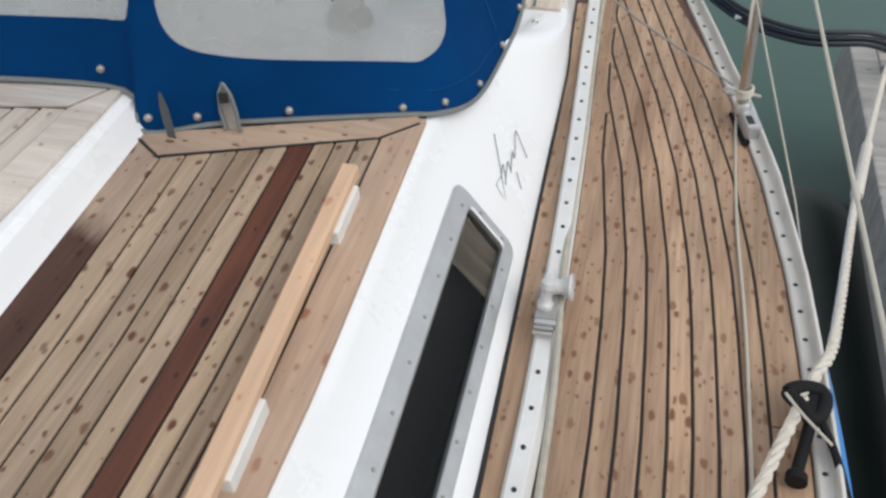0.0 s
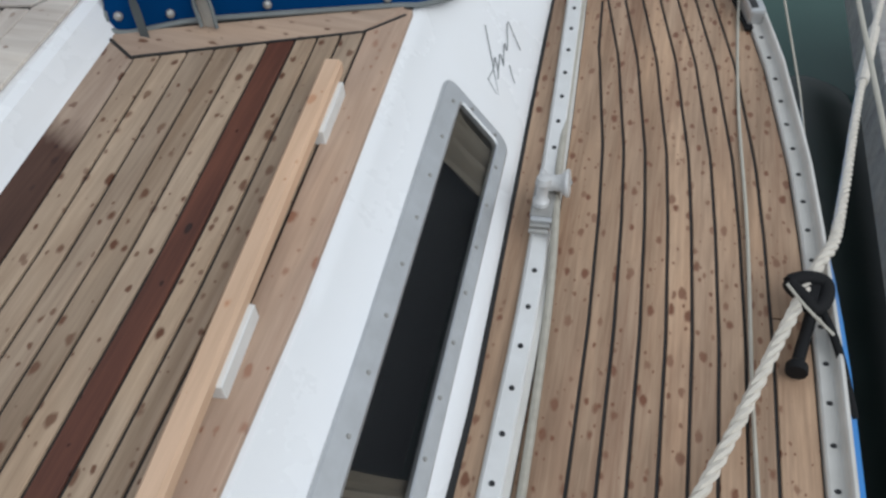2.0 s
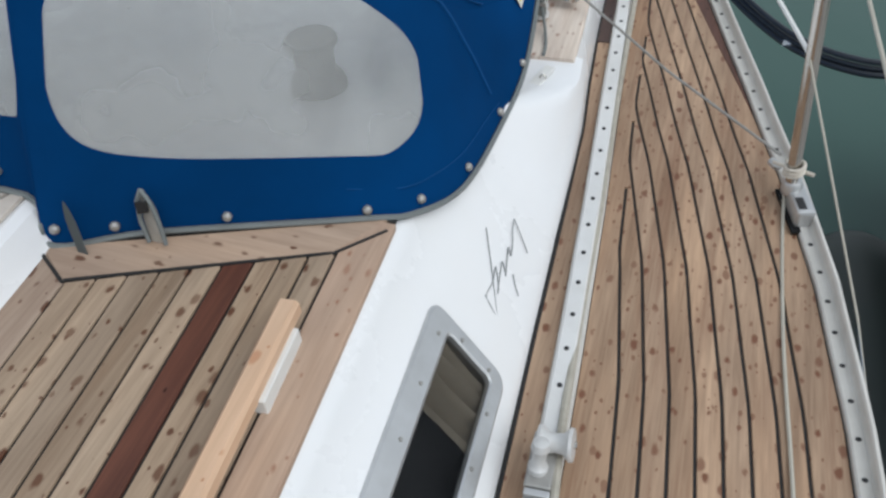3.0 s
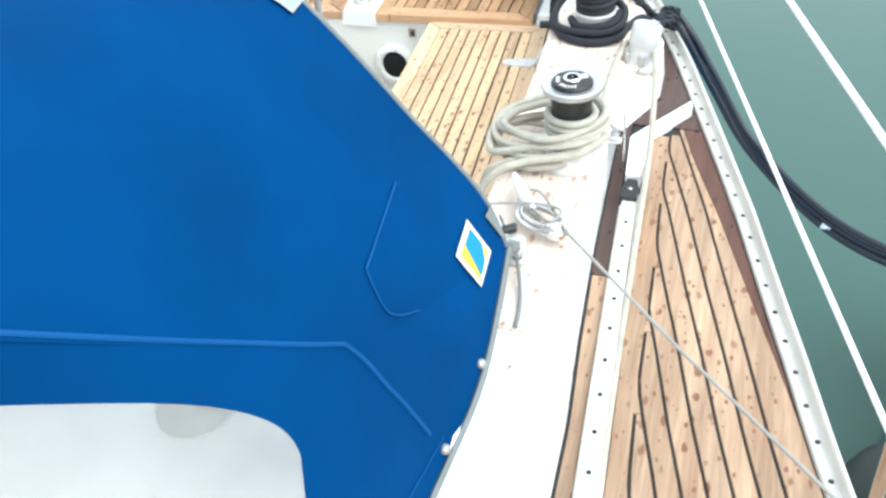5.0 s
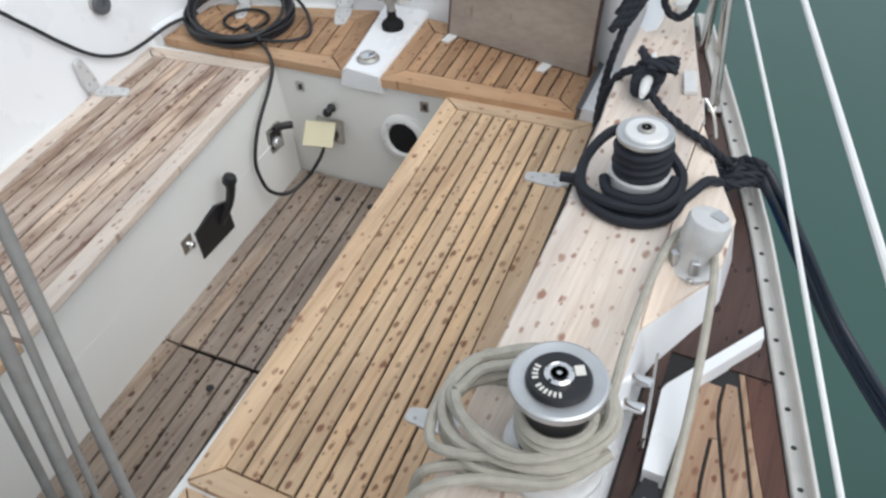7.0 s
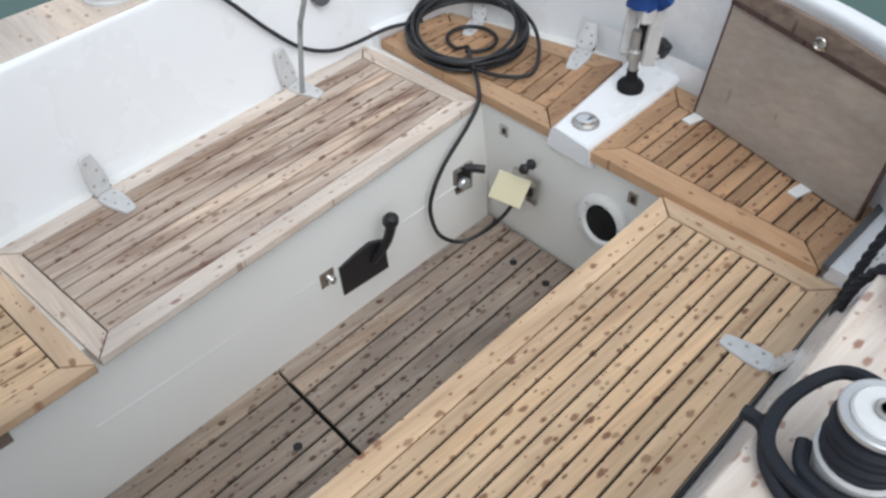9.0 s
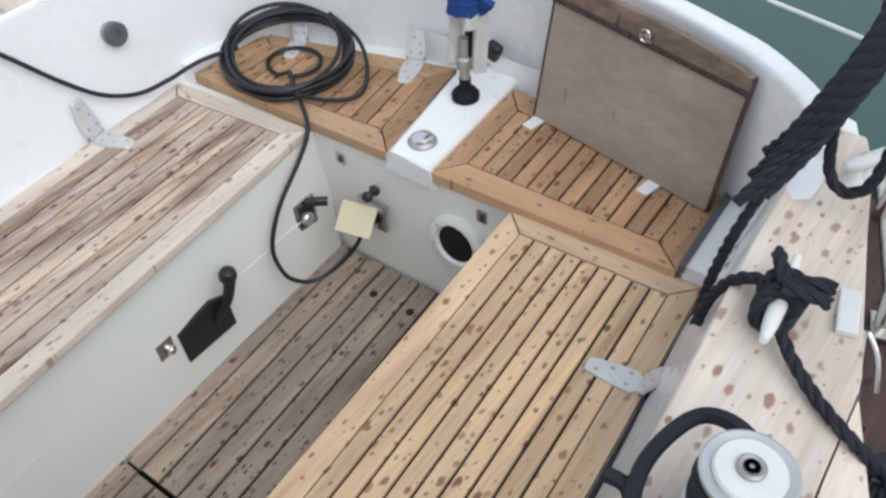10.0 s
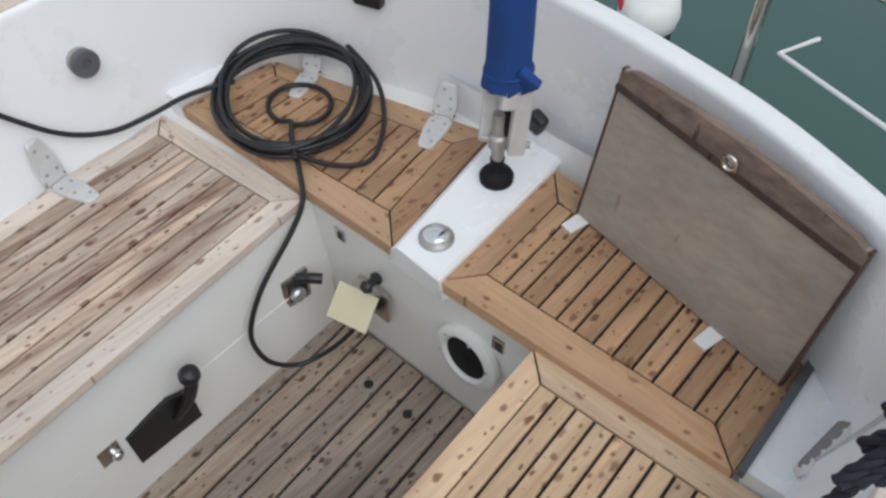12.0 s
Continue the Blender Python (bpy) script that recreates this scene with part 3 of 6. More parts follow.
# white breakwater aft of the track
brk = thing("breakwater", (-0.25, 3.1, 0.07), "white moulded breakwater bar across the side deck", "deck fitting", kind="structure")
part("breakwater_bar", prism([(-0.268, 2.968), (-0.234, 2.968), (-0.230, 3.178), (-0.146, 3.312), (-0.152, 3.338), (-0.276, 3.145), (-0.281, 3.13)], 0.06, 0.112), GEL, brk)

# ---- cabin trunk ----
def trunk_section(y):
    b, z0 = curve_at(BASE, y), deck_z(y) - 0.01
    cabin = [(b, z0), (b - 0.01, 0.068), (b - 0.165, 0.222), (b - 0.19, 0.250), (b - 0.207, 0.276), (b - 0.22, 0.296), (b - 0.232, roof_z(b - 0.232) - 0.006), (-0.62, roof_z(-0.62) - 0.014), (-1.42, roof_z(-1.42) - 0.014)]
    coam = [(b, z0), (b - 0.001, 0.10), (b - 0.004, 0.175), (b - 0.012, 0.192), (b - 0.03, 0.198), (b - 0.09, 0.199), (b - 0.14, 0.199), (-0.62, 0.2), (-1.42, 0.2)]
    t = min(max((y - 1.9) / 0.38, 0), 1)
    t = t * t * (3 - 2 * t)
    pts = [between((*p, 0), (*q, 0), t) for p, q in zip(cabin, coam)]
    if y > 1.9:
        for k in (7, 8):
            pts[k] = Vector((*cabin[k], 0))
    return [Vector((p.x, y, p.y)) for p in pts]


WIN_A, WIN_B = 0.59, 1.475
bm = bmesh.new()
sections = [trunk_section(y) for y in stations(BOW, WIN_A - 0.02, 0.2) + stations(WIN_B + 0.02, 2.36, 0.04)]
split = len(stations(BOW, WIN_A - 0.02, 0.2))
quad_faces(bm, sections[:split], closed=False, caps=False)
quad_faces(bm, sections[split:], closed=False, caps=False)
mid = [trunk_section(y) for y in stations(WIN_A - 0.02, WIN_B + 0.02, 0.06)]
low = [[s[0], s[1], s[1].lerp(s[2], 0.2)] for s in mid]
top = [[s[1].lerp(s[2], 0.83)] + s[2:] for s in mid]
quad_faces(bm, low, closed=False, caps=False)
quad_faces(bm, top, closed=False, caps=False)
bmesh.ops.remove_doubles(bm, verts=bm.verts, dist=0.0005)
trunk = tagged(part("cabin_trunk", fixed(bm), GEL, smooth=True), "white fibreglass cabin side and coach roof", "cabin", kind="structure")


bm = bmesh.new()
quad_faces(bm, [[Vector((-2.84 - p.x, p.y, p.z)) for p in trunk_section(y)] for y in stations(BOW, 1.88, 0.2) + stations(1.95, 2.30, 0.07)], closed=False, caps=False)
part("far_cabin_side", fixed(bm), GEL, trunk, smooth=True)


def on_side(y, t, lift=0.0):
    """A point on the sloping cabin side; t runs from the foot to the shoulder."""
    s = trunk_section(y)
    p = s[1].lerp(s[2], t)
    return p + Vector((0.707, 0, 0.707)) * lift


win = thing("window_1", (-0.3, 1.05, 0.14), "long smoked cabin window in a riveted aluminium frame", "window", kind="structure")


def window_loop(grow, lift):
    """A slanted rectangle with rounded corners on the cabin side."""
    a, b, t0, t1 = 0.572, 1.478, 0.25, 0.725
    out = []
    for cy, ct, w0 in ((b, t1, 0), (a, t1, 90), (a, t0, 180), (b, t0, 270)):
        for k in range(5):
            w = radians(w0 + 22.5 * k)
            r = 0.012 + max(grow, 0) * 0.5
            y = cy + (r * math.cos(w) - (r if w0 in (0, 270) else -r)) + (grow if w0 in (0, 270) else -grow)
            t = ct + (r * math.sin(w) - (r if w0 in (0, 90) else -r)) / 0.22 + (grow if w0 in (0, 90) else -grow) / 0.22
            t += 0.075 * min(max(grow, 0) / 0.026, 1) if w0 in (0, 90) else 0
            y += (0.5 - t) * -0.05
            out.append(on_side(y, t, lift))
    return out


bm = bmesh.new()
quad_faces(bm, [window_loop(0.0, -0.006), window_loop(0.0, 0.006), window_loop(0.003, 0.009), window_loop(0.026, 0.009), window_loop(0.030, 0.006), window_loop(0.030, -0.004)], caps=False)
part("window_frame", fixed(bm), ALU, win, "riveted aluminium frame")
bm = bmesh.new()
loop = window_loop(0.002, -0.002)
quad_faces(bm, [window_loop(0.002, -0.004), loop])
part("pane", fixed(bm), SMOKED, win, "smoked acrylic pane")
rivet = bmesh.new()
bmesh.ops.create_cone(rivet, cap_ends=True, segments=10, radius1=0.0045, radius2=0.003, depth=0.004)
rivet_mesh = bpy.data.meshes.new("rivet")
rivet.to_mesh(rivet_mesh)
rivet.free()
rivet_mesh.materials.append(GREY_METAL)
outer = window_loop(0.015, 0.010)
corners = [outer[2], outer[7], outer[12], outer[17]]
for a, b, n in ((0, 1, 9), (1, 2, 2), (2, 3, 9), (3, 0, 2)):
    for k in range(n):
        p = corners[a].lerp(corners[b], (k + 0.3) / n)
        ob = new("rivet", rivet_mesh)
        ob.matrix_basis = Matrix.Translation(p) @ Vector((0.707, 0, 0.707)).to_track_quat("Z", "Y").to_matrix().to_4x4()
        under(ob, win)
# cabin interior behind the pane: a box whose near-black colour holds the shade
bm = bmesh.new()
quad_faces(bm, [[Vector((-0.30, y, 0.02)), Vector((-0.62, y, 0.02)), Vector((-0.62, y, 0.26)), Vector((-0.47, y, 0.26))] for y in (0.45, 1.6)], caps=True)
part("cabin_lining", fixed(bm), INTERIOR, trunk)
for y0, y1, slant in ((0.50, 0.735, -0.07), (1.345, 1.53, 0.05)):
    bm = bmesh.new()
    rings = []
    for k in range(25):
        y = y0 + (y1 - y0) * k / 24
        d = 0.012 * math.sin(k * 1.6) - 0.022
        rings.append([on_side(y + slant * (t - 0.5), t, d + 0.006 * math.sin(k * 0.9 + 5 * t)) for t in (0.08, 0.3, 0.5, 0.7, 0.95)])
    quad_faces(bm, rings, closed=False, caps=False)
    tagged(part("cabin_curtain", bm, CURTAIN, smooth=True), "cream gathered curtain behind the cabin window", "curtain", "cabin curtains")
# faded script on the cabin side: slanted strokes
script = thing("faded_script", (-0.32, 1.7, 0.13), "faded dark handwritten lettering on the white cabin side", "lettering")
for pts in ([(1.60, 0.303), (1.68, 0.332), (1.76, 0.362)], [(1.60, 0.308), (1.62, 0.327), (1.66, 0.325), (1.695, 0.329), (1.66, 0.315), (1.644, 0.313), (1.69, 0.319), (1.717, 0.322), (1.70, 0.312), (1.695, 0.310), (1.73, 0.316), (1.759, 0.320), (1.745, 0.312), (1.78, 0.317), (1.806, 0.323), (1.834, 0.326)],
            [(1.834, 0.326), (1.81, 0.308), (1.783, 0.289)], [(1.71, 0.300), (1.69, 0.291), (1.674, 0.282)], [(1.62, 0.330), (1.61, 0.318), (1.598, 0.305)]):
    part("stroke", tube(smooth_path([(-x + 0.0018, y, x - 0.187 + 0.0018) for y, x in pts], 4), 0.0010, 5), INK, script)

# ---- coach roof teak ----
def roof_point(x, y, lift=0.0):
    return Vector((x, y, roof_z(x) + lift))


roof_deck = thing("roof_deck", (-0.7, 0.6, 0.33), "grey-brown teak planking on the coach roof", "deck", kind="structure")


def edge_x(y):
    return curve_at(BASE, y) - 0.236


bm = bmesh.new()
quad_faces(bm, [[roof_point(-1.02, y, 0.001), roof_point(edge_x(y) + 0.008, y, 0.001)] for y in stations(BOW, 1.62)], closed=False, caps=False)
part("roof_bed", bm, CAULK, roof_deck)


def roof_strip(name, ys, left, right, m, slant=False, lift=0.006):
    bm = bmesh.new()
    rings = []
    for y in ys:
        l, r = left(y) + 0.0026, right(y) - 0.0026
        yl, yr = (roof_front(l) - 0.004, roof_front(r) - 0.004) if slant and y == ys[-1] else (y, y)
        rings.append([roof_point(l, yl, lift - 0.012), roof_point(r, yr, lift - 0.012), roof_point(r, yr, lift - 0.0015), roof_point(r - 0.0015, yr, lift), roof_point(l + 0.0015, yl, lift), roof_point(l, yl, lift - 0.0015)])
    quad_faces(bm, rings)
    return part(name, fixed(bm), m, roof_deck)


def seam(k):
    """Seam lines of the roof planks, from the edge plank inboard."""
    offs = [-0.012, 0.062, 0.102, 0.142, 0.180, 0.226, 0.271, 0.315, 0.360, 0.404, 0.449, 0.545]
    return lambda y: edge_x(y) - offs[k] * (1.0 + 0.09 * (y - 1.4))


def roof_front(x):
    return 1.499 + (x + 0.538) * 0.476


for k in range(11):
    a, b = seam(k + 1), seam(k)
    mean = (seam(k)(1.4) + seam(k + 1)(1.4)) / 2
    end = roof_front(mean) if k else 1.59
    m = ROOF_EDGE if k == 0 else MAHOGANY if k == 4 else ROOF_TEAK
    if k == 10:
        roof_strip("plank", stations(-0.8, 1.41), a, b, ROOF_SOAKED, lift=0.0048)
    else:
        roof_strip("plank", stations(-0.8, end), a, b, m, k > 0)
c = [roof_point(-0.915, roof_front(-0.915), 0.006), roof_point(-0.54, 1.50, 0.006), roof_point(-0.482, 1.60, 0.0065), roof_point(-0.99, 1.375, 0.006)]
part("cross_plank", slat(c), ROOF_TRIM, roof_deck)



def roof_bead(a, b, w=0.0028):
    """A flush line of caulk between two points of the roof planking."""
    a, b = Vector((*a, roof_z(a[0]) + 0.0078)), Vector((*b, roof_z(b[0]) + 0.0078))
    n = Vector((b.y - a.y, a.x - b.x, 0)).normalized() * w
    part("caulk_line", slat([a + n, b + n, b - n, a - n], 0.004, 0.0004), CAULK, roof_deck)


roof_bead((-0.913, 1.318), (-0.987, 1.366))
roof_bead((-0.539, 1.496), (-0.474, 1.572))
roof_bead((-0.913, 1.322), (-0.541, 1.497))

grab = thing("grab_rail", (-0.52, 0.7, 0.33), "new pale wooden grab rail on white pads", "grab rail")
g0, g1 = Vector((-0.541, 1.352, 0.352)), Vector((-0.475, 0.30, 0.352))
along = (g1 - g0).normalized()
bm = bmesh.new()
side = Vector((along.y, -along.x, 0)) * -1
rings = []
for k in range(15):
    p = g0.lerp(g1, k / 14)
    w, h = 0.0165, 0.012
    rings.append([p + side * u + Vector((0, 0, v)) for u, v in ((-w, -h), (w, -h), (w, h * 0.5), (w * 0.7, h), (-w * 0.7, h), (-w, h * 0.5))])
quad_faces(bm, rings)
part("rail_bar", fixed(bm), RAIL_WOOD, grab)
for y in (1.255, 0.78, 0.36):
    t = (1.352 - y) / 1.052
    p = g0.lerp(g1, t)
    part("pad", box((0.022, 0.13, 0.03), (p.x + 0.014, y, p.z - 0.024), (0, 0, 3.5), 0.003), PLASTIC_WHITE, grab, "white plastic pad")

hatch = thing("hatch_garage", (-1.3, 0.8, 0.35), "white sliding hatch garage with a teak-planked top", "hatch", kind="structure")
bm = bmesh.new()
rings = []
for y, s in ((BOW, 0), (1.47, 0)):
    e = -1.012 - (1.44 - y) * -0.06
    rings.append([Vector(p) for p in ((e + 0.045, y, roof_z(-1.0) - 0.02), (e + 0.025, y, 0.365), (e + 0.006, y, 0.405), (e - 0.01, y, 0.414), (-1.9, y, 0.43), (-1.9, y, 0.30))])
quad_faces(bm, rings)
part("garage_body", fixed(bm), GEL, hatch)


def lid_top(x, y, lift):
    return Vector((x, y, 0.4165 + (-1.03 - x) * 0.0184 + lift))


bm = bmesh.new()
quad_faces(bm, [[lid_top(x, y, lift) for x, y in ((-0.97, BOW), (-1.032, 1.448), (-1.75, 1.448), (-1.75, BOW))] for lift in (-0.004, 0.0015)])
part("seam_bed", fixed(bm), CAULK, hatch)
def lid_front(x):
    return 1.339 + (x + 1.105) * 0.20


for k in range(12):
    x0 = -1.118 - 0.052 * k
    part("plank", slat([lid_top(x0 + 0.0237, BOW, 0.007), lid_top(x0 + 0.0232, lid_front(x0) - 0.003, 0.007), lid_top(x0 - 0.0232, lid_front(x0) - 0.008, 0.007), lid_top(x0 - 0.0227, BOW, 0.007)], 0.007), HATCH_TEAK, hatch)
part("trim_plank", slat([lid_top(-1.100, 1.345, 0.007), lid_top(-1.032, 1.455, 0.007), lid_top(-1.75, 1.455, 0.007), lid_top(-1.75, lid_front(-1.75) + 0.004, 0.007)], 0.007), HATCH_TRIM, hatch)
part("trim_plank", slat([lid_top(-0.965, BOW, 0.007), lid_top(-1.026, 1.450, 0.007), lid_top(-1.092, 1.338, 0.007), lid_top(-1.086, BOW, 0.007)], 0.007), HATCH_TRIM, hatch)

# ---- spray hood ----
C0 = [(-0.398, 2.395, 0.335), (-0.383, 2.18, 0.262), (-0.397, 2.0, 0.228), (-0.41, 1.78, 0.248), (-0.455, 1.64, 0.296), (-0.53, 1.585, 0.318), (-0.84, 1.455, 0.345), (-0.985, 1.385, 0.352), (-1.035, 1.424, 0.420), (-1.42, 1.372, 0.437)]
C1 = [(-0.398, 2.395, 0.335), (-0.43, 2.22, 0.40), (-0.462, 2.07, 0.452), (-0.487, 1.965, 0.52), (-0.545, 1.85, 0.625), (-0.61, 1.735, 0.735), (-0.735, 1.602, 0.857), (-0.88, 1.55, 0.905), (-1.05, 1.53, 0.93), (-1.42, 1.52, 0.945)]
C2 = [(-0.398, 2.395, 0.335), (-0.43, 2.385, 0.44), (-0.475, 2.375, 0.515), (-0.53, 2.352, 0.605), (-0.59, 2.335, 0.70), (-0.66, 2.318, 0.798), (-0.78, 2.362, 0.866), (-0.95, 2.41, 0.895), (-1.08, 2.42, 0.905), (-1.42, 2.42, 0.915)]


def rail_of(points):
    return smooth_path(points, 12)


R0, R1, R2 = rail_of(C0), rail_of(C1), rail_of(C2)


def hood_at(s, t, lower=True):
    """s from the near aft corner to the middle (0..1) and on to the far side (..2); t across the panel."""
    far = s > 1
    q = (2 - s if far else s) * (len(R0) - 1)
    i = min(int(q), len(R0) - 2)
    f = q - i
    a, b = (R0, R1) if lower else (R1, R2)
    p, r = a[i].lerp(a[i + 1], f), b[i].lerp(b[i + 1], f)
    v = p.lerp(r, t)
    v.z += 0.03 * math.sin(math.pi * t) * min(1, s * 4 if not far else (2 - s) * 4) * (1.0 if lower else 0.8)
    if far:
        v.x = -2.84 - v.x
    return v


hood = thing("spray_hood", (-1.42, 1.9, 0.35), "blue canvas spray hood with hazy clear windows", "spray hood")
WINDOWS = [(0.388, 0.768), (0.796, 1.204), (1.232, 1.612)]


def window_param(s0, s1, w):
    """Rounded rectangle in panel coordinates."""
    cs, ct = (s0 + s1) / 2, 0.515
    hs, ht = (s1 - s0) / 2 - 0.006, 0.308
    c, d = math.cos(w), math.sin(w)
    e = 2.9
    r = (abs(c) ** e + abs(d) ** e) ** (-1 / e)
    return cs + hs * r * c, ct + ht * r * d


def outer_param(s0, s1, w):
    cs, ct = (s0 + s1) / 2, 0.515
    c, d = math.cos(w), math.sin(w)
    k = 1 / max(abs(c), abs(d))
    t = ct + (1 - ct) * k * d if d > 0 else ct + ct * k * d
    return cs + (s1 - s0) / 2 * k * c, t


bm = bmesh.new()
spans, at = [], 0.0
for a, b in WINDOWS:
    spans.append((at, a))
    at = b
spans.append((at, 2.0))
for a, b in spans:
    n = max(2, round((b - a) * 60))
    a, b = (a - 0.008 if a else a), (b + 0.008 if b < 2 else b)
    quad_faces(bm, [[hood_at(a + (b - a) * k / n, t / 14) for t in range(15)] for k in range(n + 1)], closed=False, caps=False)
for a, b in WINDOWS:
    ws = [2 * math.pi * k / 96 + 0.0 for k in range(96)]
    rings = []
    for j in range(9):
        ring = []
        for w in ws:
            (s, t), (u, v) = window_param(a, b, w), outer_param(a, b, w)
            ring.append(hood_at(s + (u - s) * j / 8, min(max(t + (v - t) * j / 8, 0), 1)))
        rings.append(ring)
    quad_faces(bm, rings, caps=False)
n = 120
quad_faces(bm, [[hood_at(2 * k / n, -0.012 + 1.012 * t / 14, False) for t in range(15)] for k in range(n + 1)], closed=False, caps=False)
bmesh.ops.remove_doubles(bm, verts=bm.verts, dist=0.0008)
canvas = part("canvas", fixed(bm), CANVAS, hood, smooth=True)
for a, b in WINDOWS:
    bm = bmesh.new()
    rings = []
    for j in range(10):
        g = 0.02 + 0.985 * j / 9
        ring = []
        for k in range(96):
            s, t = window_param(a, b, 2 * math.pi * k / 96)
            cs = (a + b) / 2
            ring.append(hood_at(cs + (s - cs) * g, 0.515 + (t - 0.515) * g) + Vector((0, 0.002, -0.001)))
        rings.append(ring)
    quad_faces(bm, rings)
    part("clear_window", fixed(bm), VINYL, hood, "hazy clear vinyl window", smooth=True)
part("hem", tube([hood_at(k / 60, 0.0) + Vector((0.004, -0.004, 0.004)) for k in range(121)], 0.0055, 6), BINDING, hood, "grey bound lower hem")
part("seam_ridge", tube(smooth_path([hood_at(s, t) + Vector((0.001, -0.001, 0.0)) for s, t in ((0.225, 0.25), (0.25, 0.52), (0.275, 0.72), (0.305, 0.9), (0.335, 1.0))], 4) + [hood_at(0.35 + k / 70, 1.0) for k in range(92)], 0.0035, 8), STITCH, hood, "double-stitched seam")
part("hem_stitching", tube(smooth_path([hood_at(s, t) + Vector((0.0012, -0.0012, 0.001)) for s, t in ((0.205, 0.13), (0.26, 0.15), (0.32, 0.14), (0.39, 0.12), (0.46, 0.10), (0.56, 0.10))], 6), 0.0012, 5), STITCH, hood)
part("aft_hem", tube([hood_at(k / 60, 1.0, False) for k in range(121)], 0.0042, 8), BINDING, hood, "grey bound aft edge")
bm = bmesh.new()
def patch_row(s):
    low = 0.925 - 0.085 * min(max((s - 0.56) / 0.15, 0.0), 1.0) - 0.12 * min(max((min(s, 2 - s) - 0.66) / 0.2, 0.0), 1.0)
    return [hood_at(s, low + (1.015 - low) * j / 6, False) + Vector((0.003, -0.003, 0.005)) for j in range(7)]


quad_faces(bm, [patch_row(0.552 + 0.896 * k / 50) for k in range(51)], closed=False, caps=False)
part("grey_patch", fixed(bm), CANVAS_GREY, hood, "light grey leather chafe strip", smooth=True)
bm = bmesh.new()
quad_faces(bm, [[hood_at(s, t, False) + Vector((0.004, -0.002, 0.003)) for t in (0.80, 0.87, 0.94, 1.0)] for s in (0.04, 0.06, 0.08, 0.10)], closed=False, caps=False)
part("corner_patch", fixed(bm), BINDING, hood)
# badge on the side panel
B = [hood_at(0.142, 0.31, False), hood_at(0.145, 0.64, False), hood_at(0.06, 0.30, False)]
B.append(B[0] + B[2] - B[1])


def on_badge(u, v, lift):
    p = (B[0] * (1 - u) + B[1] * u) * (1 - v) + (B[3] * (1 - u) + B[2] * u) * v
    return p + Vector((0.9, -0.3, 0.25)) * lift


def badge_piece(name, outline, m, lift):
    bm = bmesh.new()
    a = [bm.verts.new(on_badge(u, v, lift)) for u, v in outline]
    b = [bm.verts.new(on_badge(u, v, lift - 0.001)) for u, v in outline]
    n = len(a)
    bm.faces.new(a)
    bm.faces.new(b[::-1])
    for k in range(n):
        bm.faces.new((a[k], b[k], b[(k + 1) % n], a[(k + 1) % n]))
    part(name, fixed(bm), m, badge)


badge = part("badge", bmesh.new(), WHITE_PRINT, hood, "small white, yellow and blue maker's patch")
badge_piece("badge_ground", [(0, 0), (1, 0), (1, 1), (0, 1)], WHITE_PRINT, 0.006)
badge_piece("badge_field", [(0.12, 0.12), (0.88, 0.12), (0.88, 0.88), (0.12, 0.88)], YELLOW, 0.0075)
badge_piece("badge_sail", [(0.42, 0.13), (0.87, 0.13), (0.87, 0.6), (0.6, 0.84), (0.2, 0.87), (0.32, 0.5)], SKY_PRINT, 0.009)
# stitched pocket outline
pocket = [hood_at(s, t, False) + Vector((0.003, 0, 0.003)) for s, t in ((0.321, 0.62), (0.33, 0.24), (0.26, 0.08), (0.19, 0.02))]
part("pocket_seam", tube(smooth_path(pocket[:2], 8), 0.002, 5), STITCH, hood)
part("pocket_seam", tube(smooth_path(pocket[1:], 8), 0.0015, 5), STITCH, hood)


def snap_at(s, t):
    p, e, f = hood_at(s, t), hood_at(s + 0.01, t), hood_at(s, t + 0.05)
    normal = (e - p).cross(f - p).normalized()
    if normal.y > 0:
        normal = -normal
    m = lathe([(0.0085, 0.0), (0.0085, 0.004), (0.006, 0.008), (0.003, 0.009)], p + normal * 0.001, 14, normal)
    part("snap", m, GREY_METAL, hood, smooth=True)


for s, t in ((0.115, 0.1), (0.21, 0.08), (0.315, 0.06), (0.425, 0.045), (0.545, 0.03), (0.625, 0.035), (0.695, 0.035), (0.765, 0.05), (0.90, 0.06), (1.07, 0.06)):
    snap_at(s, t)
# straps that pass up through the hem
for x, y, z, w, m, label in ((-0.918, 1.385, 0.348, 0.010, BINDING, "narrow grey webbing strap"), (-0.812, 1.440, 0.345, 0.016, ROPE_WHITE, "white webbing strap")):
    bm = bmesh.new()
    rings = [[Vector((x + u - h * 0.12, y - 0.004 + h * 0.22, z + h)) for u in (-w * f, w * f)] for h, f in ((0, 0.9), (0.03, 1), (0.06, 0.95), (0.08, 0.55), (0.092, 0.1))]
    quad_faces(bm, rings, closed=False, caps=False)
    bmesh.ops.solidify(bm, geom=bm.faces, thickness=0.003)
    part("strap", fixed(bm), m, hood, label)
for side_x in (-0.016, 0.015):
    part("strap_edge", tube([(-0.812 + side_x, 1.432, 0.347), (-0.816 + side_x * 1.1, 1.438, 0.385), (-0.820 + side_x * 0.8, 1.446, 0.42), (-0.823, 1.452, 0.440)], 0.0038, 6), BINDING, hood, "grey bound slot edge")
part("strap_slot", box((0.018, 0.004, 0.020), (-0.820, 1.438, 0.416), (-12, 0, 22), 0.001), BLACK, hood)


# ---- cockpit shell ----
SEAT, AFT_SEAT, SOLE = -0.088, -0.067, -0.545
shell = thing("cockpit", (-1.4, 3.4, SOLE), "cream moulded cockpit well", "cockpit", kind="structure")


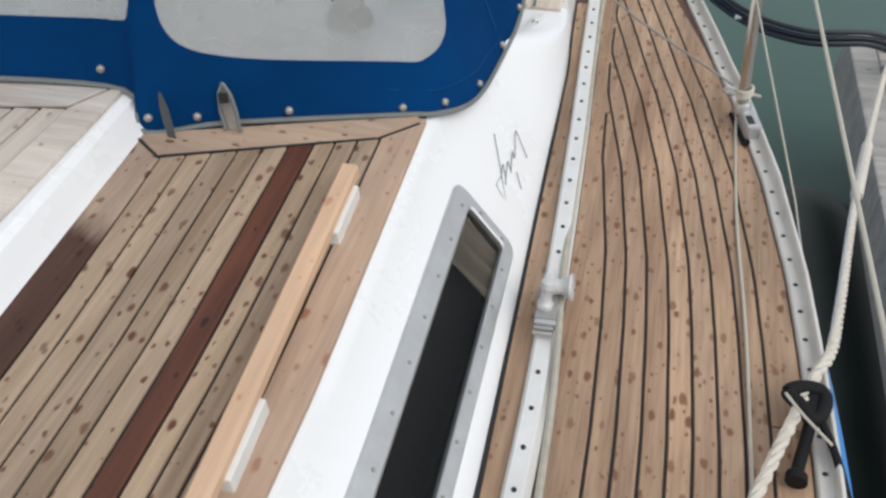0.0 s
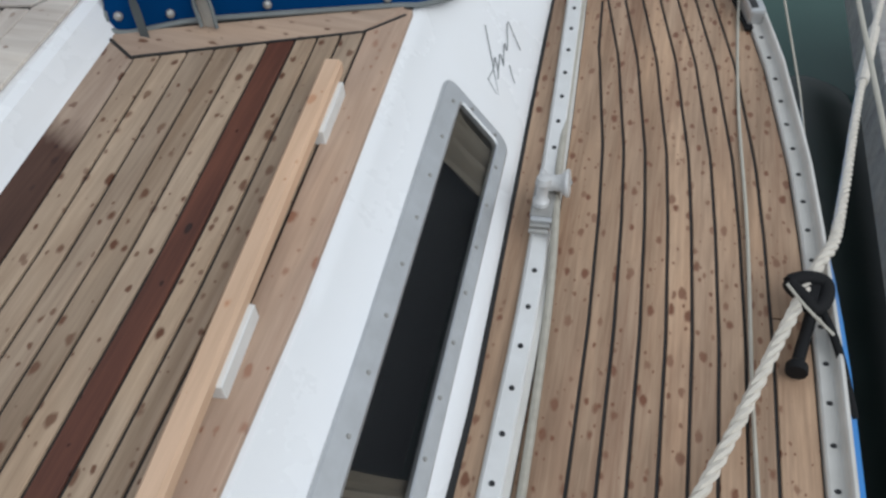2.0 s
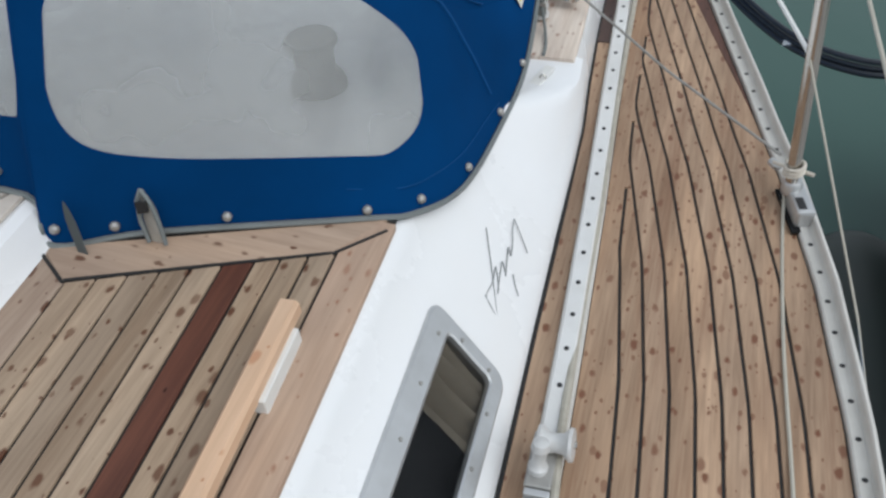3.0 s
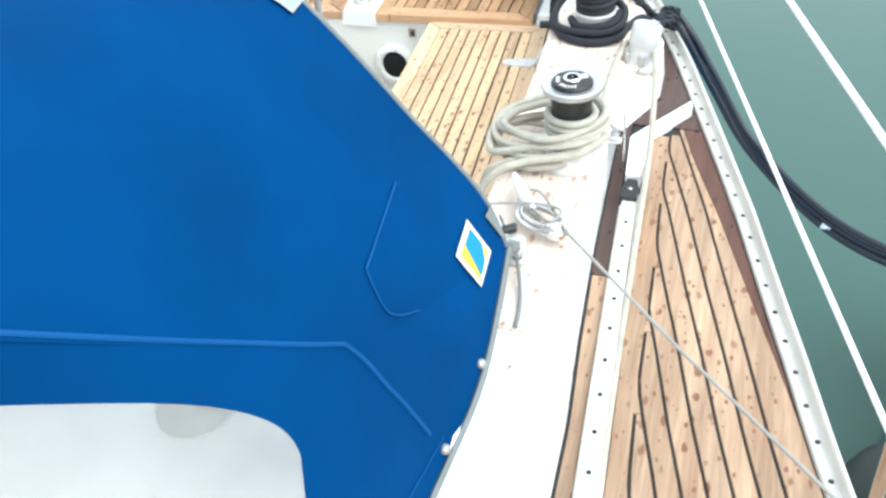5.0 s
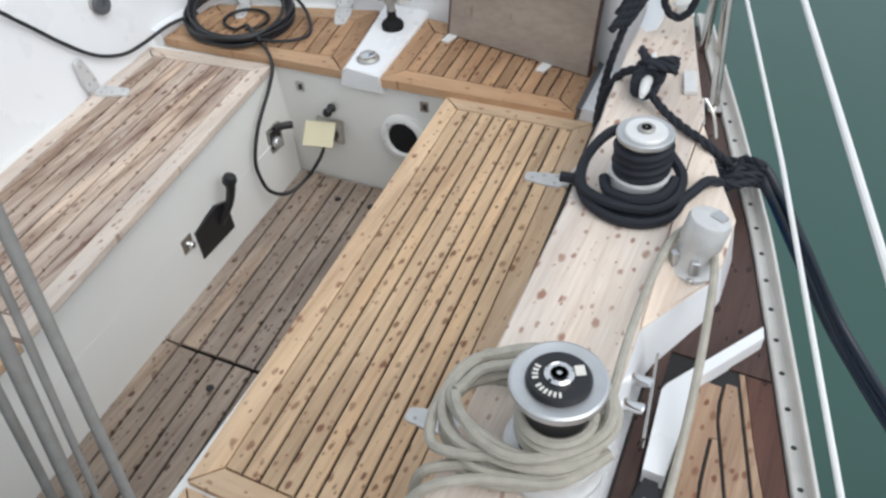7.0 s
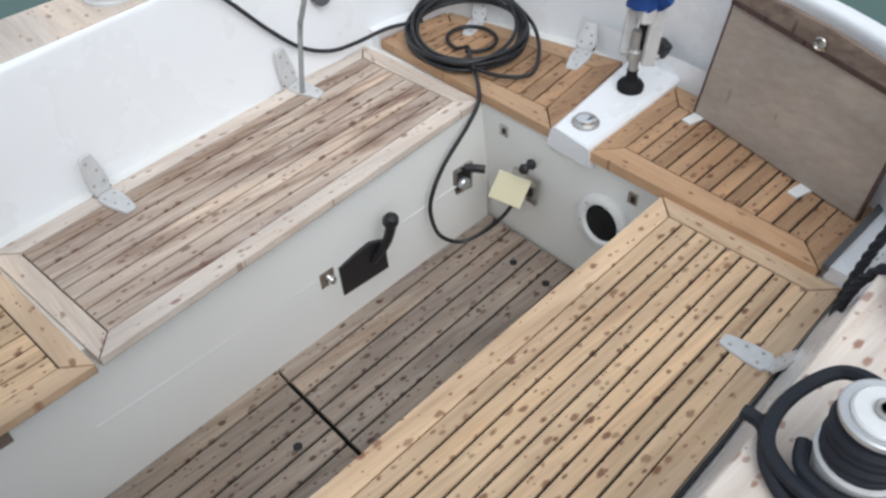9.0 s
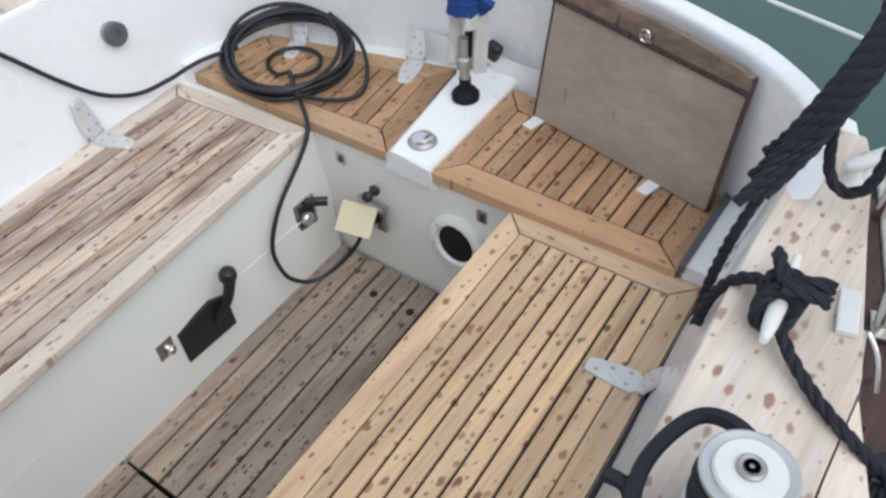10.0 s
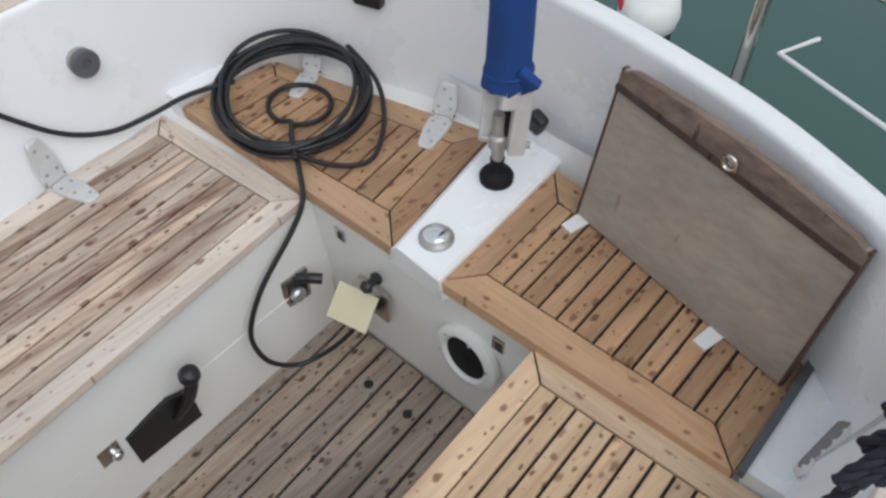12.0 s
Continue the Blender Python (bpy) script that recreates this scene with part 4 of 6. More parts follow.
def wall(name, foot, head, thick, m, parent, label=""):
    """A standing sheet along a foot line and a head line, thickened away from the cockpit."""
    bm = bmesh.new()
    quad_faces(bm, [[Vector(a), Vector(b), Vector(b) + Vector(thick), Vector(a) + Vector(thick)] for a, b in zip(foot, head)])
    return part(name, fixed(bm), m, parent, label, smooth=True)


wall("wall_port", [(-1.618, 2.3, SOLE - 0.02), (-1.774, 4.10, SOLE - 0.02)], [(-1.628, 2.3, SEAT - 0.02), (-1.778, 4.10, SEAT - 0.02)], (-0.04, 0, 0), GEL_IN, shell)
wall("wall_starboard", [(-1.03, 2.3, SOLE - 0.02), (-1.165, 4.10, SOLE - 0.02)], [(-1.03, 2.3, SEAT - 0.02), (-1.15, 4.10, SEAT - 0.02)], (0.04, 0, 0), GEL_IN, shell)
wall("wall_aft", [(-1.80, 4.115, SOLE - 0.02), (-1.08, 4.13, SOLE - 0.02)], [(-1.80, 4.073, AFT_SEAT - 0.02), (-1.08, 4.112, AFT_SEAT - 0.02)], (0, 0.04, 0), GEL_IN, shell)
wall("wall_forward", [(-2.3, 2.36, SOLE - 0.02), (-0.45, 2.36, SOLE - 0.02)], [(-2.3, 2.36, 0.36), (-0.45, 2.36, 0.28)], (0, -0.04, 0), GEL, shell)
# a faint moulding line on the port wall
part("moulding", tube([(-1.667, 2.80, -0.325), (-1.698, 3.16, -0.33), (-1.722, 3.44, -0.335)], 0.004, 6), GEL_IN, shell)
part("moulding", tube([(-1.741, 3.66, -0.335), (-1.773, 4.06, -0.345)], 0.004, 6), GEL_IN, shell)
# seat substructure and aft deck under the seats
part("seat_shell", prism([(-2.35, 2.3), (-1.63, 2.3), (-1.775, 4.10), (-1.78, 4.6), (-2.35, 4.6)], SEAT - 0.06, SEAT - 0.014), GEL_IN, shell)
part("seat_shell", prism([(-1.04, 2.3), (-0.40, 2.3), (-0.60, 4.12), (-0.60, 4.5), (-1.13, 4.12)], SEAT - 0.06, SEAT - 0.014), GEL_IN, shell)
part("aft_shell", prism([(-2.32, 4.10), (-0.52, 4.145), (-0.52, 4.5), (-1.4, 4.62), (-2.3, 4.5)], AFT_SEAT - 0.09, AFT_SEAT - 0.024), GEL_IN, shell)

# coaming walls, transom and its rounded rim
coam = thing("coaming_wall", (-1.4, 4.4, 0.1), "white moulded coaming sweeping round into the transom", "coaming", kind="structure")
INNER = [(-0.505, 2.35), (-0.526, 2.66), (-0.545, 3.07), (-0.560, 3.4), (-0.586, 3.7), (-0.616, 4.0), (-0.615, 4.10), (-0.620, 4.20), (-0.66, 4.300), (-0.74, 4.362), (-0.87, 4.420), (-1.10, 4.490), (-1.45, 4.537), (-1.72, 4.515), (-1.95, 4.45), (-2.16, 4.34), (-2.275, 4.18), (-2.30, 3.9), (-2.29, 3.4), (-2.245, 3.0), (-2.18, 2.35)]
rim = smooth_path([(x, y, 0) for x, y in INNER], 5)
centre = Vector((-1.42, 3.3, 0))
bm = bmesh.new()
rings = []
for k, p in enumerate(rim):
    t = (rim[min(k + 1, len(rim) - 1)] - rim[max(k - 1, 0)]).normalized()
    out = Vector((-t.y, t.x, 0))
    if out.dot(p - centre) < 0:
        out = -out
    aft = min(max((p.y - 3.9) / 0.5, 0), 1)
    high = 0.190 + 0.10 * aft
    if p.x < -1.6:
        high = max(high, 0.246 + 0.025 * (min(p.y, 4.1) - 3.3))
    lean = -0.12 * (1 - aft) if p.x > -1 else (-0.10 * (1 - aft))
    lean = lean if aft < 1 else 0.0
    if p.x > -1.0 and p.y < 4.2:
        lean = -0.083 - 0.012 * (p.y - 3)
    lo = p + out * lean
    w = 0.045
    rings.append([Vector((lo.x, lo.y, -0.16)), Vector((p.x, p.y, high - 0.016)) - out * 0.001, Vector((p.x, p.y, high - 0.005)), Vector((p.x, p.y, high)) + out * 0.005,
                  Vector((p.x, p.y, high + 0.003)) + out * w * 0.5, Vector((p.x, p.y, high)) + out * w, Vector((p.x, p.y, high - 0.04)) + out * (w + 0.01), Vector((p.x, p.y, -0.2)) + out * (w + 0.02)])
quad_faces(bm, rings)
part("coaming_skin", fixed(bm), GEL, coam, smooth=True)
# transom outside
bm = bmesh.new()
rings = []
for k, p in enumerate(rim):
    if p.y < 4.15:
        continue
    out = (p - centre).normalized()
    rings.append([Vector((p.x, p.y, 0.27)) + out * 0.05, Vector((p.x, p.y, -0.3)) + out * 0.05, Vector((p.x, p.y, -1.1)) - out * 0.15])
quad_faces(bm, rings, closed=False, caps=False)
part("transom_skin", fixed(bm), GEL, coam, smooth=True)

# outer coaming side along the side deck
bm = bmesh.new()
OUT_EDGE = [(2.3, -0.296), (2.5, -0.301), (2.7, -0.313), (2.925, -0.325), (3.19, -0.337), (3.4, -0.350), (3.6, -0.366), (3.79, -0.374), (4.08, -0.462), (4.25, -0.51), (4.4, -0.58)]
rings = []
for y in stations(2.3, 4.4, 0.08):
    x = curve_at(OUT_EDGE, y)
    z = 0.19 + 0.012 * (y - 2.4)
    foot = curve_at(BASE, y) if y < 3.3 else x + 0.02
    rings.append([Vector(p) for p in ((foot, y, deck_z(y) - 0.01), (x + 0.002, y, z - 0.02), (x - 0.004, y, z - 0.004), (x - 0.03, y, z), (x - 0.12, y, z))])
quad_faces(bm, rings, closed=False, caps=False)
part("coaming_side", fixed(bm), GEL, coam, smooth=True)
BULGE = [(-0.42, 3.15, 0.197), (-0.342, 3.165, 0.196), (-0.262, 3.352, 0.168), (-0.249, 3.41, 0.165), (-0.251, 3.53, 0.172), (-0.302, 3.62, 0.188), (-0.372, 3.775, 0.20), (-0.42, 3.80, 0.20)]
bm = bmesh.new()
quad_faces(bm, [[Vector((x + 0.016, y - 0.012, 0.05)) for x, y, z in BULGE], [Vector(p) - Vector((0, 0, 0.012)) for p in BULGE], [Vector((x - 0.004, y, z)) for x, y, z in BULGE]])
part("block_plinth", fixed(bm), GEL, coam)

cap = thing("coaming_cap", (-0.44, 3.3, 0.2), "bleached pale teak coaming top with rain stains", "coaming cap", kind="structure")


def cap_z(y):
    return 0.208 + 0.012 * (y - 2.4)


left_edge = [(2.33, -0.50), (2.66, -0.522), (3.07, -0.541), (3.4, -0.556), (3.7, -0.582), (4.0, -0.612), (4.12, -0.615), (4.30, -0.60)]
right_edge = [(2.33, -0.298), (2.5, -0.304), (2.7, -0.316), (2.925, -0.328), (3.19, -0.340), (3.4, -0.354), (3.6, -0.370), (3.79, -0.378), (4.08, -0.466), (4.25, -0.513), (4.33, -0.55)]
part("cap_board", strip(stations(2.33, 4.32, 0.03), lambda y: curve_at(left_edge, y), lambda y: curve_at(right_edge, y), lambda y: cap_z(y) + 0.018 * max(0, (y - 3.9)), 0.016, 0.004), COAMING_WOOD, cap)
bm = bmesh.new()
edge = [Vector(p) for p in BULGE[1:7]]
seam_side = [Vector((curve_at(right_edge, p.y) + 0.0025, p.y, cap_z(p.y))) for p in edge]
quad_faces(bm, [[a, Vector((b.x - 0.004, b.y, b.z + 0.010)), Vector((b.x, b.y, b.z + 0.006)), Vector((b.x, b.y, b.z - 0.004)), a - Vector((0, 0, 0.014))] for a, b in zip(seam_side, edge)])
part("cap_board", fixed(bm), COAMING_WOOD, cap)

# far side deck edge and cap, seen across the cockpit
far = thing("far_coaming_cap", (-2.35, 3.4, 0.2), "weathered teak cap on the far coaming", "coaming cap", kind="structure")
part("cap_board", strip(stations(2.2, 4.10, 0.1), lambda y: curve_at([(2.2, -2.44), (3.0, -2.475), (3.45, -2.475), (3.62, -2.405), (3.8, -2.378), (4.10, -2.352)], y), lambda y: curve_at([(2.2, -2.20), (3.0, -2.266), (3.5, -2.306), (4.10, -2.314)], y), lambda y: 0.254 + 0.025 * (y - 3.3), 0.02, 0.004), GREY_TRIM, far)

# ---- planked seats ----
def planked(name, at, label, corners, n, teak, trim, margin, bed_drop=0.008, sides=(1, 1, 1, 1), thick=0.022, category="seat"):
    """A framed teak panel: corners go near-left, near-right, far-right, far-left; planks run from the near to the far edge."""
    top = thing(name, at, label, category)
    a, b, c, d = (Vector(p) for p in corners)

    def q(u, v):
        return (a * (1 - u) + b * u) * (1 - v) + (d * (1 - u) + c * u) * v

    w, l = ((b - a).length + (c - d).length) / 2, ((d - a).length + (c - b).length) / 2
    u0, u1, v0, v1 = margin * sides[3] / w, 1 - margin * sides[1] / w, margin * sides[0] / l, 1 - margin * sides[2] / l
    g, h = (0.0040 if category == "cockpit sole" else 0.0031) / w, 0.0031 / l
    bm = bmesh.new()
    drop = Vector((0, 0, bed_drop))
    quad_faces(bm, [[q(u, v) - drop - Vector((0, 0, e)) for u, v in ((0.002, 0.002), (0.998, 0.002), (0.998, 0.998), (0.002, 0.998))] for e in (0.016, 0)])
    part("bed", fixed(bm), CAULK, top)
    for k in range(n):
        s, e = u0 + (u1 - u0) * k / n, u0 + (u1 - u0) * (k + 1) / n
        part("plank", slat([q(s + g, v0 + h), q(e - g, v0 + h), q(e - g, v1 - h), q(s + g, v1 - h)]), teak, top)
    frame = ((0, ((0, 0), (1, 0), (u1, v0), (u0, v0)), trim), (1, ((1, 0), (1, 1), (u1, v1), (u1, v0)), None), (2, ((1, 1), (0, 1), (u0, v1), (u1, v1)), trim), (3, ((0, 1), (0, 0), (u0, v0), (u0, v1)), None))
    for k, pts, m in frame:
        if sides[k]:
            mid = sum((q(*p) for p in pts), Vector()) / 4
            ob = part("trim_plank", slat([q(*p) + (mid - q(*p)).normalized() * 0.0024 for p in pts], thick), m or trim_long(trim), top)
    return top


def trim_long(m):
    """The trim wood with its grain along the boat."""
    return {SEAT_TRIM: SEAT_EDGE, GREY_TRIM: GREY_EDGE, AFT_TRIM: AFT_TEAK}.get(m, m)


z = SEAT
bench = planked("slatted_bench", (-0.85, 3.4, z), "golden teak cockpit locker seat with black seams", [(-1.043, 2.73, z), (-0.585, 2.73, z), (-0.709, 4.126, z), (-1.160, 4.096, z)], 9, SEAT_TEAK, SEAT_TRIM, 0.052)
# black strip on the outer edge draws the shadow of the gap by the coaming
line = [(-0.581, 2.73), (-0.574, 2.73), (-0.698, 4.126), (-0.705, 4.126)]
part("caulk_line", prism([(x, y, z) for x, y in line], -0.012, 0.0012), CAULK, bench)
planked("slatted_bench", (-1.95, 3.4, z), "grey bleached teak cockpit locker seat with dark stains", [(-2.085, 2.80, z), (-1.612, 2.862, z), (-1.770, 4.060, z), (-2.243, 4.008, z)], 8, GREY_TEAK, GREY_TRIM, 0.052)
planked("bridge_seat", (-1.85, 2.6, z), "golden teak seat section beside the companionway", [(-2.06, 2.38, z - 0.004), (-1.56, 2.38, z - 0.004), (-1.608, 2.852, z - 0.004), (-2.08, 2.795, z - 0.004)], 8, SEAT_TEAK, SEAT_TRIM, 0.05)
planked("bridge_seat", (-0.75, 2.55, z), "golden teak seat section under the spray hood", [(-1.02, 2.38, z - 0.004), (-0.43, 2.38, z - 0.004), (-0.48, 2.722, z - 0.004), (-1.04, 2.722, z - 0.004)], 9, SEAT_TEAK, SEAT_TRIM, 0.05)
z = AFT_SEAT
planked("aft_seat", (-1.07, 4.3, z), "orange-brown teak aft seat dotted with rain", [(-1.388, 4.080, z), (-0.766, 4.118, z), (-0.778, 4.44, z), (-1.425, 4.482, z)], 12, AFT_TEAK, AFT_TRIM, 0.066, sides=(1, 1, 1, 1), thick=0.03)
planked("aft_seat", (-1.85, 4.25, z), "orange-brown teak aft seat under a coiled cable", [(-2.20, 4.045, z), (-1.512, 4.078, z), (-1.60, 4.475, z), (-2.19, 4.31, z)], 11, AFT_TEAK, AFT_TRIM, 0.06, thick=0.03)
z = SOLE
fore = planked("cockpit_grating", (-1.3, 2.8, z), "grey weathered teak cockpit sole panel", [(-1.550, 2.37, z), (-0.970, 2.37, z), (-1.064, 3.268, z), (-1.644, 3.250, z)], 9, SOLE_TEAK, SOLE_TEAK, 0.05, sides=(0, 0, 0, 0), category="cockpit sole")
aft = planked("cockpit_grating", (-1.4, 3.7, z), "grey weathered teak cockpit sole panel", [(-1.645, 3.256, z), (-1.065, 3.274, z), (-1.159, 4.13, z), (-1.739, 4.11, z)], 9, SOLE_TEAK, SOLE_TEAK, 0.05, sides=(0, 0, 0, 0), category="cockpit sole")
part("trim_plank", slat([(-1.622, 2.37, z), (-1.553, 2.37, z), (-1.648, 3.249, z), (-1.702, 3.249, z)]), SOLE_TEAK, fore)
part("trim_plank", slat([(-1.703, 3.255, z), (-1.649, 3.256, z), (-1.743, 4.108, z), (-1.775, 4.108, z)]), SOLE_TEAK, aft)
for x, y in ((-1.561, 4.006), (-1.434, 4.013), (-1.461, 3.16)):
    d = thing("deck_drain", (x, y, SOLE), "small dark round drain in the cockpit sole", "drain", "cockpit drains")
    part("drain_hole", lathe([(0.012, 0.0), (0.012, 0.0022), (0.009, 0.0026)], (x, y, SOLE), 16), BLACK, d)

ridge = thing("stern_box", (-1.47, 4.28, -0.08), "white moulded box between the aft seats", "stern box", kind="structure")
bm = bmesh.new()
quad_faces(bm, [[Vector(p) for p in r] for r in (((-1.525, 4.078, -0.12), (-1.375, 4.08, -0.12), (-1.378, 4.073, -0.058), (-1.385, 4.08, -0.05), (-1.495, 4.074, -0.05), (-1.505, 4.066, -0.058)), ((-1.62, 4.53, -0.30), (-1.40, 4.53, -0.30), (-1.42, 4.53, -0.058), (-1.427, 4.53, -0.05), (-1.585, 4.53, -0.05), (-1.595, 4.53, -0.058)))])
part("box_body", fixed(bm), GEL, ridge)
side_box = thing("stern_step", (-0.68, 4.25, -0.1), "white moulded step beside the aft seat", "stern step", kind="structure")
part("step_body", prism([(-0.755, 4.125), (-0.60, 4.135), (-0.60, 4.42), (-0.768, 4.42)], -0.15, -0.052), GEL, side_box)
part("edge_strip", prism([(-0.7635, 4.115), (-0.7505, 4.115), (-0.766, 4.42), (-0.784, 4.42)], -0.062, -0.044), EDGE_GREY, side_box, "grey rubber edge strip")
side_box2 = thing("stern_step", (-2.22, 4.1, -0.1), "white moulded step beside the cable coil", "stern step", kind="structure")
part("step_body", prism([(-2.30, 4.03), (-2.205, 4.04), (-2.195, 4.32), (-2.30, 4.25)], -0.15, -0.045), GEL, side_box2)

# ---- leaning locker lid ----
lid = thing("leaning_board", (-1.05, 4.37, -0.06), "grey-brown plywood locker lid leaning open against the transom", "locker lid")
L = [Vector(p) for p in ((-1.300, 4.402, -0.062), (-0.793, 4.312, -0.062), (-0.776, 4.360, 0.261), (-1.283, 4.456, 0.284))]


def on_lid(u, v, lift=0.0):
    n = (L[1] - L[0]).cross(L[3] - L[0]).normalized()
    n = n if n.y < 0 else -n
    return (L[0] * (1 - u) + L[1] * u) * (1 - v) + (L[3] * (1 - u) + L[2] * u) * v + n * lift


def lid_slab(name, u0, u1, v0, v1, a, b, m, label=""):
    bm = bmesh.new()
    quad_faces(bm, [[on_lid(u, v, h) for u, v in ((u0, v0), (u1, v0), (u1, v1), (u0, v1))] for h in (a, b)])
    return part(name, fixed(bm), m, lid, label)


lid_slab("panel", 0, 1, 0, 0.985, -0.014, 0.0, LID_PLY)
lid_slab("lid_border", -0.004, 0.006, 0, 0.99, -0.013, 0.002, WET_WOOD)
lid_slab("lid_border", 0.993, 1.004, 0, 0.99, -0.013, 0.002, WET_WOOD)
lid_slab("lid_batten", -0.002, 1.002, 0.868, 0.902, -0.012, 0.007, WET_WOOD, "dark wet batten")
bm = bmesh.new()
tops = [(k / 20, 1.0 + 0.05 * math.sin(math.pi * k / 20) - (0.03 if k in (0, 20) else 0)) for k in range(21)]
quad_faces(bm, [[on_lid(u, v, h) for v, h in ((0.902, -0.013), (0.902, 0.003), (top - 0.006, 0.003), (top, -0.001), (top, -0.013))] for u, top in tops])
part("lid_rail", fixed(bm), LID_RAIL, lid, "brown weathered upper rail")
eye = on_lid(0.51, 0.945, 0.010)
ringpath = [eye + Vector((0.012 * math.cos(w), -0.004, 0.014 * math.sin(w))) for w in (2 * math.pi * k / 16 for k in range(17))]
part("lid_eye", tube(ringpath, 0.003, 6), STEEL, lid, "small steel eye")
part("eye_plate", box((0.03, 0.005, 0.02), on_lid(0.51, 0.925, 0.006), (0, 0, -10), 0.002), STEEL, lid)


# ---- strap hinges ----
def hinge(at, yaw, label, bend=72, group="strap hinges", size=1.6, tall=1.0):
    """A cast hinge: two tapered leaves with countersunk screws, joined by a barrelled pin."""
    h = thing("strap_hinge", at, label, "hinge", group)
    m = pose(*at, 0, 0, yaw) @ Matrix.Diagonal((size, size, tall, 1))
    for kind, tilt in (("leaf", 0), ("wall_leaf", bend)):
        bm = bmesh.new()
        out = [(-0.0115, 0.003), (0.0115, 0.003), (0.0115, 0.007), (0.0165, 0.011), (0.0160, 0.034), (0.0105, 0.066), (0.007, 0.070), (-0.007, 0.070), (-0.0105, 0.066), (-0.0160, 0.034), (-0.0165, 0.011), (-0.0115, 0.007)]
        centre_y = 0.036
        quad_faces(bm, [[Vector((x * f, centre_y + (y - centre_y) * f, z)) for x, y in out] for f, z in ((1.0, 0.0), (1.0, 0.0035), (0.93, 0.0055))])
        fixed(bm)
        turn = m @ (pose(0, 0, 0.002, tilt, 0, 180) if tilt else pose(0, 0, 0.0))
        bm.transform(turn)
        leaf = part(kind, bm, HINGE_METAL, h)
        up = turn.to_3x3() @ Vector((0, 0, 1))
        for u, v in ((-0.0085, 0.019), (0.0085, 0.019), (0.006, 0.040), (-0.0045, 0.057)):
            part("screw", lathe([(0.0042, -0.001), (0.0042, 0.0004), (0.0022, 0.0009)], turn @ Vector((u, v, 0.0055)), 10, up), GREY_METAL, leaf)
    for u, w in ((-0.0095, 0.0038), (0.0, 0.0050), (0.0095, 0.0038)):
        part("knuckle", tube([m @ Vector((u - w, 0, 0.006)), m @ Vector((u + w, 0, 0.006))], 0.0068, 12), HINGE_METAL, h, smooth=True)
    part("pin", tube([m @ Vector((-0.0165, 0, 0.006)), m @ Vector((0.0165, 0, 0.006))], 0.0032, 8), STEEL, h)
    return h


hinge((-0.688, 3.838, SEAT), 97, "white cast strap hinge on the golden teak seat", 70, size=1.62)
hinge((-0.622, 3.042, SEAT), 96, "white cast strap hinge on the golden teak seat", 70, size=1.62)
hinge((-2.206, 3.716, SEAT), -75, "white cast strap hinge on the bleached seat", 77, size=1.68, tall=1.55)
hinge((-2.112, 3.095, SEAT), -78, "white cast strap hinge on the bleached seat", 77, size=1.68, tall=1.55)
hinge((-1.722, 4.447, AFT_SEAT), 202, "white cast strap hinge on the aft seat", size=1.75)
hinge((-2.077, 4.345, AFT_SEAT), 205, "white cast strap hinge inside the cable coil", size=1.5)
for u in (0.03, 0.72):
    p = on_lid(u, 0.0)
    h = thing("strap_hinge", p, "white cast hinge half hidden under the open lid", "hinge", "strap hinges")
    part("leaf", prism([(p.x - 0.018, p.y - 0.045), (p.x + 0.01, p.y - 0.05), (p.x + 0.02, p.y + 0.0), (p.x - 0.012, p.y + 0.008)], AFT_SEAT + 0.0005, AFT_SEAT + 0.006), PLASTIC_WHITE, h)


# instrument on the roof under the hood, seen through the hazy window
hw = thing("halyard_winch", (-0.76, 1.96, 0.325), "dark halyard winch on the roof under the spray hood", "winch")
part("winch_drum", lathe([(0.06, 0), (0.055, 0.02), (0.04, 0.04), (0.042, 0.08), (0.055, 0.10), (0.05, 0.11), (0.02, 0.112)], (-0.76, 1.96, 0.318), 28), BLACK, hw, smooth=True)

